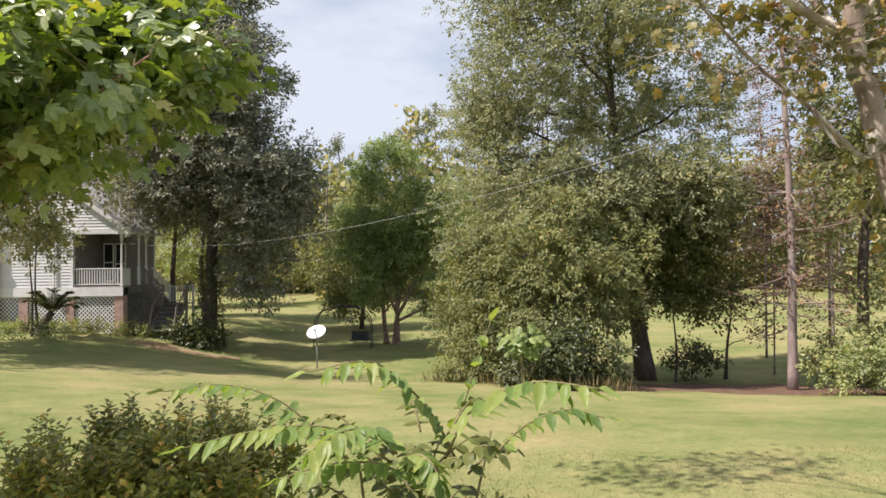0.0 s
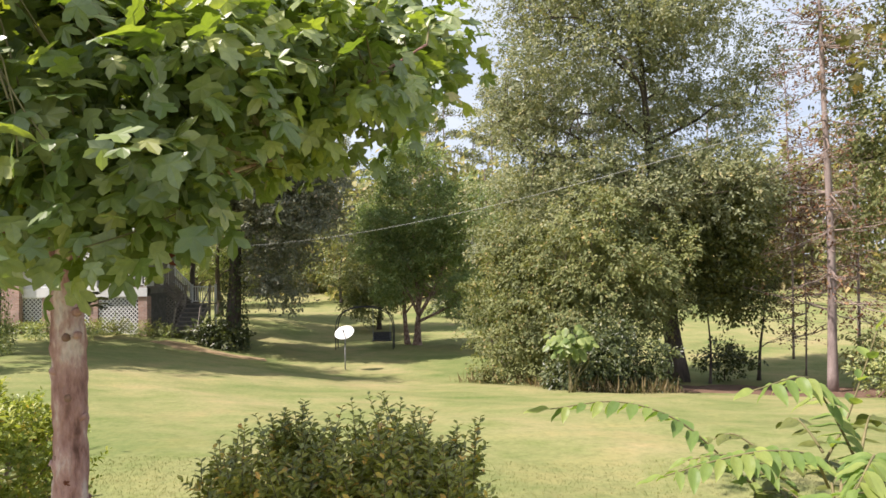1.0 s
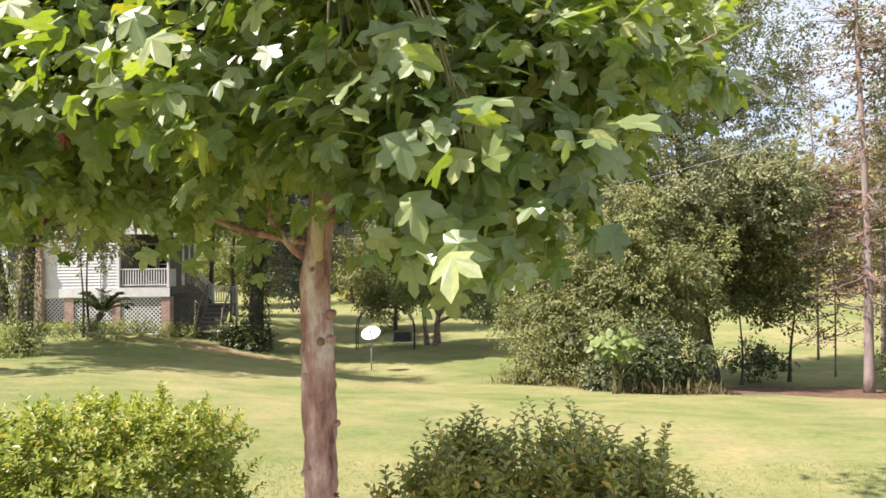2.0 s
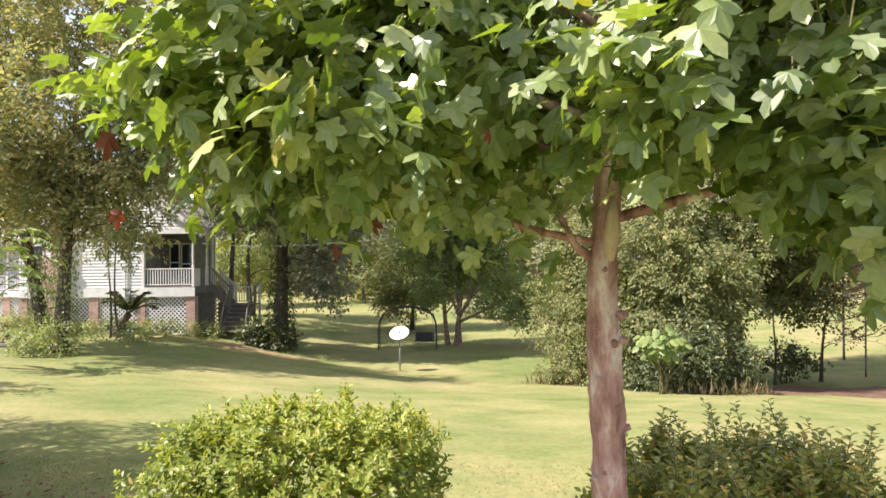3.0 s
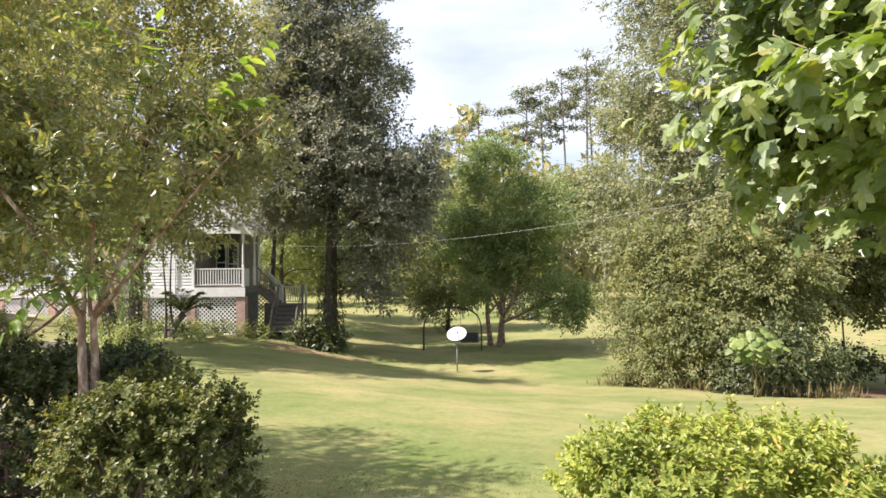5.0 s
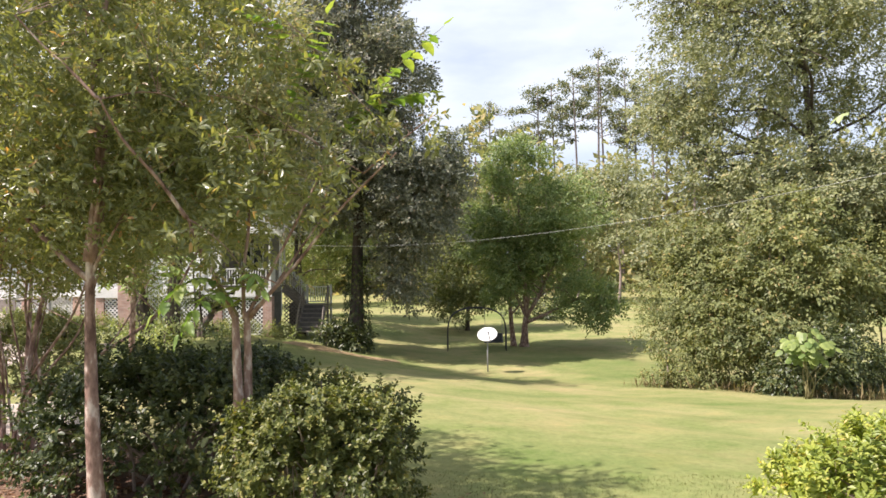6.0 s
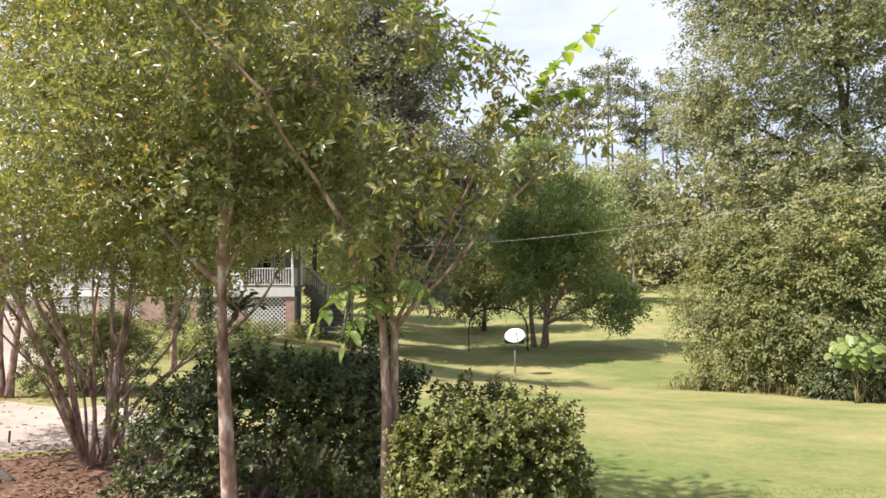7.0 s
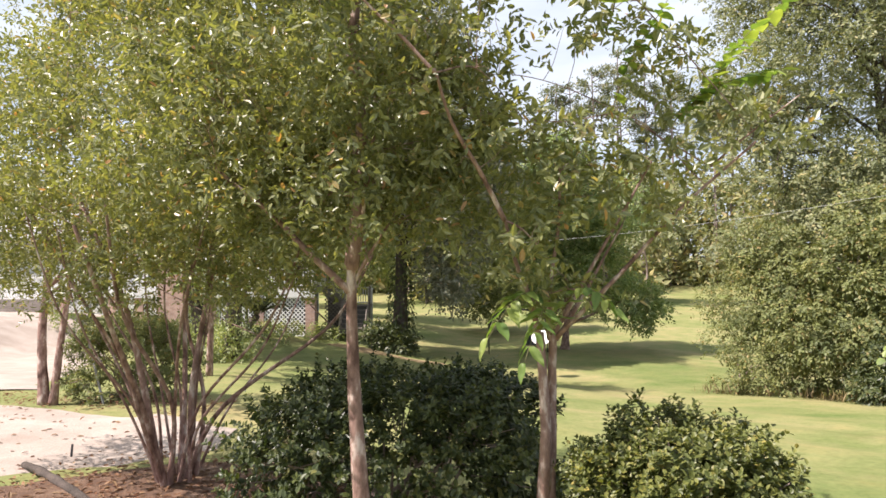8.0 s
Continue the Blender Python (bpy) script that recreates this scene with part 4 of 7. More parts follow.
# ---- middle distance: trees ----
# the great oak behind the thicket
tree("oak_tree", (7.35, 25.0), 13.5,
     [(3.8, 24.5, 10.0, 3.9, 3.8, 3.7), (2.2, 25.0, 7.6, 1.9, 2.0, 2.4), (6.6, 25.2, 8.4, 2.4, 2.2, 1.8), (6.5, 25.5, 13.2, 4.2, 4.0, 4.2), (8.1, 24.8, 3.6, 2.6, 3.0, 2.5), (2.9, 25.2, 13.4, 2.6, 2.8, 4.2), (4.8, 24.0, 3.9, 3.2, 2.4, 2.3), (9.4, 25.5, 10.4, 1.9, 2.6, 2.6), (1.3, 25.4, 6.6, 1.5, 1.8, 2.8), (4.8, 22.6, 4.1, 2.2, 1.6, 1.6), (2.0, 23.4, 4.4, 1.7, 1.5, 2.2), (6.8, 23.6, 4.4, 2.0, 1.6, 1.5), (0.7, 24.0, 3.0, 1.2, 1.2, 1.8), (9.1, 25.2, 4.2, 1.4, 1.6, 1.5), (7.6, 22.3, 4.3, 1.8, 1.3, 1.1), (7.9, 22.9, 5.2, 1.2, 1.1, 0.9), (8.9, 24.2, 7.4, 1.6, 1.5, 1.6)],
     "tall spreading oak with grey-green foliage and a dark trunk", "tree", OAK_LEAF, DARK_BARK, 1260, 104, 0.44, 0.125, 11, 0.34, 30, hollow=1.25, lean=(-1.2, 0.3), below=-0.85, twigs=160, first=0.16)
# rounded mass of shrubby trees in front of it
tree("small_tree", (3.0, 20.6), 4.6,
     [(2.9, 20.4, 1.7, 1.6, 1.4, 1.4), (1.5, 21.2, 0.2, 1.3, 1.4, 1.7), (4.5, 20.8, 0.9, 1.5, 1.5, 1.5), (3.3, 20.8, 3.4, 1.0, 1.1, 0.8), (0.9, 22.4, 1.8, 1.0, 1.1, 1.3), (2.6, 19.6, -0.2, 1.1, 0.9, 1.0), (5.4, 21.2, 2.4, 0.9, 0.9, 0.8)],
     "leafy olive-green thicket tree with drooping branches", "tree", THICKET_LEAF, DARK_BARK, 470, 92, 0.30, 0.115, 12, 0.12, 14, hollow=1.4, below=-0.95, twigs=120, first=0.1, droop=0.5)
tree("shrub", (-0.1, 22.6), 1.6, [(0.4, 22.1, -1.2, 1.5, 1.1, 1.4), (1.6, 20.7, -0.9, 1.5, 1.2, 1.5), (0.2, 22.9, 0.2, 1.2, 1.2, 1.6)],
     "low tangled olive-green shrub at the foot of the thicket", "shrub", THICKET_LEAF, GREY_TWIG, 230, 80, 0.24, 0.092, 13, 0.04, 10, below=-1.2, twigs=70, droop=0.45)
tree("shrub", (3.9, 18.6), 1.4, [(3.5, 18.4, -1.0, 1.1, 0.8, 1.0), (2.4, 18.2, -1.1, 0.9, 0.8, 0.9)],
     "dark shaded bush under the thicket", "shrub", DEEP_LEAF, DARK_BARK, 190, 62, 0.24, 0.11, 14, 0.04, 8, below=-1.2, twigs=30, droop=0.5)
# the oak's shaded lower crown, its shade given by a darker leaf colour
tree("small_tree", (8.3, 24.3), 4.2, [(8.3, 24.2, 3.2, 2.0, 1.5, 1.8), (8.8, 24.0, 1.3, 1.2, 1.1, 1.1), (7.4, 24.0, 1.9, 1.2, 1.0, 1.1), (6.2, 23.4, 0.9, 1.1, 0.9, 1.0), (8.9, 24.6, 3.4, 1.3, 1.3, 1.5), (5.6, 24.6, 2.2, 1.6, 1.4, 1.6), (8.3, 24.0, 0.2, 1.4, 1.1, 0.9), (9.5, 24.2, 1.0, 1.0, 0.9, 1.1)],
     "tree with leaves coloured dark for the shade beside the oak's trunk", "tree", ROUND_LEAF, DARK_BARK, 500, 62, 0.3, 0.14, 17, 0.05, 8, below=-0.95, twigs=30)
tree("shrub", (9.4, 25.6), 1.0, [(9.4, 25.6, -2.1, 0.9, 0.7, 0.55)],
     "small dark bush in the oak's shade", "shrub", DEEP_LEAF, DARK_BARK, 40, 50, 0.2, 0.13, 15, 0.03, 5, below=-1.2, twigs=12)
tree("sapling", (10.75, 25.6), 4.2, [(10.9, 25.6, 1.3, 1.5, 1.3, 1.6), (11.3, 25.6, -0.4, 1.2, 1.0, 0.9)],
     "thin sapling with sparse yellowing leaves", "tree", STRAW, DARK_BARK, 60, 22, 0.22, 0.12, 16, 0.07, 8, below=-1, twigs=20, lean=(0.4, 0))
# the dark evergreen by the porch
mag = tree("evergreen_tree", (-12.45, 31.0), 17.5,
           [(-12.5, 31.2, 7.0, 4.0, 3.8, 3.9), (-12.6, 31.4, 10.8, 3.7, 3.6, 4.2), (-13.2, 31.3, 15.0, 2.9, 2.8, 3.6), (-9.7, 31.3, 4.3, 2.3, 2.8, 2.6), (-14.9, 31.4, 5.6, 2.2, 2.4, 2.2), (-10.1, 31.3, 1.5, 1.3, 1.4, 1.6), (-12.2, 31.3, 18.2, 1.3, 1.3, 2.0),
            (-14.5, 29.6, 5.3, 1.7, 1.4, 1.5), (-12.6, 31.3, 9.0, 2.4, 2.2, 5.5), (-8.7, 31.4, 5.8, 1.7, 2.2, 1.9), (-15.2, 30.4, 8.4, 2.0, 1.8, 2.4)],
           "tall dark evergreen tree with glossy leaves and ivy on its trunk", "tree", MAGNOLIA_LEAF, DARK_BARK, 1350, 100, 0.42, 0.17, 21, 0.34, 20, hollow=0.4, inner=0.35, below=-0.85, twigs=120, first=0.18)
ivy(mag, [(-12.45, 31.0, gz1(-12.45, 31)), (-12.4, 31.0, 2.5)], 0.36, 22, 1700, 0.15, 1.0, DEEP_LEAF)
tree("shrub", (-13.6, 29.6), 0.8, [(-13.2, 30.3, -1.6, 0.6, 0.5, 0.6), (-12.5, 30.4, -1.8, 0.5, 0.4, 0.5)],
     "leafy clump at the foot of the evergreen tree", "shrub", DEEP_LEAF, DARK_BARK, 50, 45, 0.16, 0.2, 23, 0.02, 4, below=-1, twigs=10)
# crape myrtle clump and its neighbours on the back lawn
zc = gz1(-3.8, 37.2)
tree("crape_myrtle_tree", (-3.8, 37.2), 8.0,
     [(-3.6, 36.75, 4.8, 3.1, 2.2, 2.1), (-4.1, 36.7, 7.5, 1.8, 1.7, 1.6), (-1.1, 36.7, 4.9, 1.8, 1.6, 1.5), (-5.4, 36.9, 2.9, 1.8, 1.6, 1.9), (-0.7, 36.0, 0.1, 1.7, 1.3, 1.3), (0.4, 35.9, -0.9, 0.8, 0.8, 0.7), (-2.9, 36.6, 2.2, 1.9, 1.5, 1.3), (-4.7, 36.6, 0.7, 1.4, 1.2, 1.0)],
     "broad green-leaved tree with a short reddish forked trunk", "tree", LAWN_TREE_LEAF, MYRTLE_BARK, 680, 76, 0.33, 0.15, 31, 0.2, 18, below=-0.9, twigs=130, first=0.22, hollow=1.25,
     stems=[((-3.72, 37.2, zc - 0.1), (-3.6, 37.0, zc + 1.9), 0.27), ((-4.3, 37.4, zc - 0.1), (-4.6, 37.3, zc + 6.5), 0.15), ((-3.6, 37.0, zc + 1.8), (-4.0, 36.8, zc + 8.2), 0.15), ((-3.6, 37.0, zc + 1.7), (-1.6, 36.4, zc + 5.6), 0.12), ((-3.6, 37.0, zc + 1.4), (-0.6, 36.0, zc + 2.9), 0.1), ((-3.62, 37.0, zc + 1.8), (-5.4, 37.2, zc + 5.2), 0.1)])
tree("cedar_tree", (-7.0, 45.5), 7.6, [(-7.0, 45.4, 1.2, 2.6, 2.3, 2.6), (-6.8, 45.4, 3.8, 2.0, 1.8, 2.2), (-6.7, 45.4, 5.8, 1.2, 1.2, 1.5), (-7.6, 45.4, -0.8, 2.2, 1.8, 1.2)],
     "dark conical cedar with low branches on the back lawn", "tree", CEDAR_LEAF, DARK_BARK, 260, 60, 0.34, 0.19, 32, 0.15, 10, below=-1.0, twigs=40)
tree("shrub", (-1.0, 52), 1.6, [(-1.0, 52, -2.0, 2.2, 1.4, 1.2)], "rounded green bush on the far lawn", "shrub", DEEP_LEAF, DARK_BARK, 70, 50, 0.3, 0.2, 33, 0.04, 5, below=-1, twigs=10)
# trees before the house
for k, (bx, by, ht, ln, sd) in enumerate(((-17.8, 21.6, 9.6, (-2.0, 0.3), 41), (-16.5, 20.1, 9.0, (0.5, 0.2), 42))):
    lobes = [[(-20.5, 22, 8.4, 3.4, 3.0, 3.4), (-20.0, 22, 12, 3.0, 2.6, 3.0), (-20.0, 21.6, 4.0, 2.4, 2.0, 1.9)],
             [(-16.6, 20.4, 7.4, 3.3, 2.8, 3.2), (-16.4, 20.2, 9.8, 2.6, 2.2, 1.7), (-14.8, 20.2, 5.2, 1.9, 1.8, 1.8), (-17.2, 19.6, 4.2, 1.7, 1.5, 1.4), (-14.9, 20.2, 3.3, 1.5, 1.3, 0.9), (-14.1, 20.4, 7.5, 1.8, 1.6, 2.4), (-14.0, 20.4, 9.6, 1.7, 1.5, 1.4), (-13.2, 20.4, 5.7, 1.6, 1.4, 1.4), (-15.4, 20.3, 5.0, 1.7, 1.4, 1.1), (-17.6, 20.8, 5.0, 1.7, 1.4, 1.2), (-17.6, 17.9, 5.4, 1.7, 1.3, 1.5), (-16.2, 17.4, 6.6, 1.5, 1.2, 1.3)]][k]
    tr = tree("yard_tree", (bx, by), ht, lobes, "tall yard tree with grey-green leaves and an ivy-wrapped trunk", "tree", FAR_LEAF, DARK_BARK, (330, 500)[k], 66, 0.38, 0.165, sd, 0.24, 12, below=-0.8, twigs=80, first=0.35, lean=ln, hollow=1.5)
    ivy(tr, [(bx, by, gz1(bx, by)), (bx + ln[0] * 0.3, by, gz1(bx, by) + 3.4)], 0.24, sd + 5, 1500, 0.1)
tree("shrub", (-16.9, 19.4), 0.9, [(-16.6, 19.5, -0.5, 0.9, 0.7, 0.6)], "ivy clump round the foot of the yard trees", "shrub", FRESH_LEAF, DARK_BARK, 50, 45, 0.16, 0.1, 43, 0.02, 4, below=-1, twigs=10)
for x, y in ((-18.3, 26.9), (-18.75, 27.1)):
    tree("sapling", (x, y), 5.2, [(x, y, 3.3, 1.1, 1.0, 1.3)], "slim twin sapling before the white wall", "tree", OAK_LEAF, DARK_BARK, 60, 36, 0.26, 0.14, 44 + int(x * 2), 0.055, 6, below=-0.9, twigs=14)
# things at the field's right
tree("sparse_tree", (14.2, 22.2), 12.5, [(14.5, 22.2, 3.6, 2.3, 2.0, 3.2), (15.4, 22.5, 8.0, 3.0, 2.6, 3.4), (14.0, 22.0, -0.8, 1.8, 1.5, 1.6), (13.6, 22.4, 11.5, 2.4, 2.4, 3.0)],
     "leafy tree draped with vines, at the lawn's edge", "tree", THICKET_LEAF, DARK_BARK, 330, 62, 0.36, 0.16, 51, 0.22, 12, below=-0.95, twigs=80, first=0.2, droop=0.5)
tree("shrub", (11.6, 18.2), 1.4, [(11.5, 18.2, -1.5, 1.2, 0.9, 0.9), (13.4, 18.0, -1.1, 1.6, 1.1, 1.2)], "low dense bush at the lawn's edge", "shrub", FRESH_LEAF, DARK_BARK, 130, 55, 0.24, 0.12, 52, 0.03, 6, below=-1.1, twigs=20)


def dead_pine(x, y, h, r, seed, branches=46, label="tall thin pine with bare brown branches"):
    """A straight trunk with sparse bare side branches that bear rusty needles."""
    rng = np.random.default_rng(seed)
    z = gz1(x, y) - 0.1
    g = thing("pine_tree", (x, y, z), label, "tree", "bare pines")
    sh, p, rr = trunk_shape([(x, y, z), (x + 0.05, y, z + h * 0.4), (x - 0.08, y, z + h * 0.75), (x - 0.15, y, z + h)], r, r * 0.35, 10, 0.3, 0.03, rng)
    part("trunk", sh.mesh("trunk", PINE_BARK, True), g)
    fine = Shape()
    tips = []
    for i in range(branches):
        t = 0.18 + 0.8 * rng.random()
        k = int(t * (len(p) - 1))
        a = rng.random() * 2 * np.pi
        ln = (0.8 + 1.8 * rng.random()) * (1.15 - 0.5 * t)
        e = p[k] + np.array((math.cos(a) * ln, math.sin(a) * ln, rng.normal(-0.12, 0.25) * ln))
        lp = limb_path(p[k], e, rng, -0.05, 4)
        part("limb", Shape().tube(lp, np.linspace(0.028, 0.008, len(lp)), 5).mesh("limb", GREY_TWIG), g)
        for j in range(7):
            q = lp[rng.integers(3, len(lp))]
            w = q + rng.normal(0, 0.32, 3) * (1, 1, 0.6)
            fine.tube([q, (q + w) / 2 + rng.normal(0, 0.04, 3), w], (0.008, 0.006, 0.003), 4)
            tips.append(w)
    tagged(part("twig_spray", fine.mesh("twig_spray", GREY_TWIG), g), kind="stuff")
    tips = np.repeat(np.array(tips), 3, 0) + rng.normal(0, 0.12, (len(tips) * 3, 3))
    leaf_cloud("needles", tips, rng.normal(0, 1, tips.shape), rng.normal(0, 1, tips.shape), 0.09 + 0.08 * rng.random(len(tips)), DEAD, KITE, g, "sparse rusty needles")


dead_pine(11.35, 21.6, 14, 0.15, 61, 84)
dead_pine(15.5, 32, 16, 0.05, 62, 50)
dead_pine(13.4, 27, 9, 0.035, 63, 90)
dead_pine(17.5, 30, 12, 0.06, 64, 70)
dead_pine(20, 34, 14, 0.08, 66, 70)


def crown_pine(x, y, h, seed):
    """A tall pine of the far wood: a long bare trunk, and a ragged crown of separate tufted boughs round its top."""
    rng = np.random.default_rng(seed)
    z = gz1(x, y) - 0.1
    g = thing("tall_pine", (x, y, z), "tall slender pine with a ragged crown in the far wood", "tree", "pines of the far wood")
    lx = rng.normal(0, 0.7)
    sh, p, rr = trunk_shape([(x, y, z), (x + lx * 0.3, y, z + h * 0.5), (x + lx, y, z + h)], 0.26, 0.08, 6, 0.2, 0.03, rng)
    part("trunk", sh.mesh("trunk", PINE_BARK, True), g)
    c = []
    br = Shape()
    low = 0.60 + 0.14 * rng.random()
    for i in range(15):
        t = low + (0.97 - low) * (i + rng.random()) / 15
        q = np.array([np.interp(t, np.linspace(0, 1, len(p)), p[:, j]) for j in range(3)])
        a = rng.random() * 2 * np.pi
        ln = h * 0.115 * (0.45 + 0.75 * rng.random()) * (1.25 - 0.75 * ((t - low) / (1 - low)) ** 2)
        e = q + np.array((math.cos(a) * ln, math.sin(a) * ln, (0.05 + 0.4 * rng.random()) * ln))
        br.tube(limb_path(q, e, rng, 0.05, 2), (0.07, 0.065, 0.06, 0.055, 0.05, 0.045, 0.04), 4)
        for j in range(2 + int(rng.integers(3))):
            c.append(q + (e - q) * (0.6 + 0.5 * rng.random()) + rng.normal(0, 0.4, 3) * (1, 1, 0.5))
    c.append(p[-1]), c.append(p[-1] - (0, 0, 0.6))
    for i in range(3):                                     # dead stubs on the bare trunk
        k = int((0.35 + 0.25 * rng.random()) * (len(p) - 1))
        a = rng.random() * 2 * np.pi
        br.tube([p[k], p[k] + np.array((math.cos(a), math.sin(a), 0.1)) * (0.8 + rng.random())], (0.05, 0.02), 4)
    tagged(part("branching", br.mesh("branching", PINE_BARK), g), kind="stuff")
    c = np.array(c)
    pos, tip, nrm = clump_leaves(c, unit(rng.normal(0, 1, c.shape) + (0, 0, 0.5)), 46, 0.48, rng, 0.5, -0.35)
    leaf_cloud("crown", pos, tip, nrm, 0.42 * (0.6 + 0.6 * rng.random(len(pos))), PINE_NEEDLE, KITE, g)


for i, (x, y, h) in enumerate(((-3.1, 98, 28), (4.3, 98, 30.5), (7.2, 99, 31), (10.3, 97, 32.5), (13.5, 98, 36), (15.2, 101, 34), (17.8, 97, 32.5), (19.6, 100, 31), (21.4, 96, 32), (24, 99, 30), (27.5, 97, 31), (31, 99, 30), (36, 96, 29), (-9, 112, 27), (-20, 112, 26), (1.0, 110, 27), (43, 98, 30), (-6.5, 104, 26))):
    crown_pine(x, y, h, 70 + i)


def far_wood():
    """The wall of woods round the fields: trunks and heaped foliage too far to count."""
    rng = np.random.default_rng(99)
    ob = thing("far_woods", (0, 90, -2), "mixed green and olive woods closing the fields", "woods", kind="stuff")
    cs, ds, tr = [], [], Shape()
    rows = []
    for a in np.concatenate([np.linspace(-75, 75, 120), np.linspace(-55.5, 54.2, 90)]):
        dist = 84 + 10 * math.sin(a * 0.13) + rng.normal(0, 5) + (14 if len(rows) >= 120 else 0) + (8 if -32 < a < -8 else 0)
        rows.append((dist * math.tan(radians(a)) if abs(a) < 55 else dist * 1.43 * np.sign(a) * (1 + (abs(a) - 55) / 40), dist if abs(a) < 55 else dist * (75 - abs(a)) / 20 - 20, 14 + 7 * rng.random()))
    for x, y, h in rows:
        z = gz1(x, y)
        tr.tube([(x, y, z), (x + rng.normal(0, 0.4), y, z + h * 0.8)], (0.25, 0.1), 4)
        l = [(x, y, z + h * 0.6, 3.2 + rng.random() * 1.6, 2.6, h * 0.42), (x + rng.normal(0, 2), y - 2, z + 2.6, 3.4, 1.8, 3.0)]
        c, d = clump_centres(l + [(x + rng.normal(0, 2), y - 1, z + 1.4, 3.6, 2, 2.0)], 64, rng, 0.5, -1.2)
        cs.append(c), ds.append(d)
    pos, tip, nrm = clump_leaves(np.concatenate(cs), np.concatenate(ds), 7, 0.8, rng, 0.7)
    z = gz(pos[:, 0], pos[:, 1])
    ok = pos[:, 2] > z + 0.1
    leaf_cloud("foliage", pos[ok], tip[ok], nrm[ok], 1.08 * (0.6 + 0.8 * rng.random(ok.sum())), FAR_LEAF, KITE, ob)
    part("trunks", tr.mesh("trunks", PINE_BARK), ob)


far_wood()
tree("field_tree", (4.5, 66), 9, [(4.5, 66, 5, 3.6, 3, 4), (5, 66, 8.5, 2.6, 2.4, 3)], "slim tree at the far edge of the lawn", "tree", OAK_LEAF, PINE_BARK, 170, 44, 0.5, 0.27, 81, 0.14, 8, twigs=30)
tree("field_tree", (8.2, 64), 10, [(8.2, 64, 5.5, 3.6, 3, 4.2), (9, 64, 9, 2.6, 2.4, 3.2)], "slim tree at the far edge of the lawn", "tree", OAK_LEAF, PINE_BARK, 170, 44, 0.5, 0.27, 82, 0.14, 8, twigs=30)
# added, mostly hidden, to throw a shadow across the field
tree("field_tree", (-19.5, 48), 12, [(-19.5, 48, 5, 3.4, 3.2, 4.4), (-19.2, 48, 9.5, 2.6, 2.6, 3.6), (-16.8, 49, 3.4, 2.4, 2.2, 3.2)], "leafy green tree behind the house, added to shade the field", "tree", FRESH_LEAF, DARK_BARK, 300, 60, 0.42, 0.22, 86, 0.2, 10, below=-0.9, twigs=40)
tree("field_tree", (-21.5, 41), 14, [(-19.0, 41, 8.0, 3.6, 3.0, 3.6), (-18.8, 41, 12.5, 2.8, 2.6, 3.2)], "tall leafy tree behind the house, added to shade the back lawn", "tree", FRESH_LEAF, DARK_BARK, 220, 50, 0.42, 0.22, 88, 0.2, 8, below=-0.8, twigs=20, first=0.5, lean=(2.4, 0))
# added behind house and evergreen so that the back lawn is shaded
tree("field_tree", (-17.2, 37.6), 9, [(-16.6, 37.4, 6.2, 2.9, 2.0, 2.6), (-15.4, 37.6, 9.2, 2.3, 1.9, 2.2), (-18.4, 37.2, 9.0, 2.3, 2.0, 2.4)], "leafy tree behind the house, added to shade the back lawn", "tree", THICKET_LEAF, DARK_BARK, 260, 54, 0.42, 0.22, 89, 0.2, 9, below=-0.9, twigs=20, first=0.4)
tree("field_tree", (-27, 62), 9, [(-27, 62, 4, 4, 3, 4.5), (-23, 63, 3, 3.0, 3, 4)], "light green tree behind the house", "tree", THICKET_LEAF, DARK_BARK, 200, 44, 0.5, 0.27, 83, 0.16, 8, below=-1, twigs=30)
tree("field_tree", (-13.5, 66), 8, [(-13.5, 66, 2.5, 3.4, 2.4, 4), (-10, 68, 1.5, 2.6, 2, 3)], "light green tree at the edge of the far lawn", "tree", THICKET_LEAF, DARK_BARK, 160, 44, 0.5, 0.27, 84, 0.16, 8, below=-1, twigs=30)


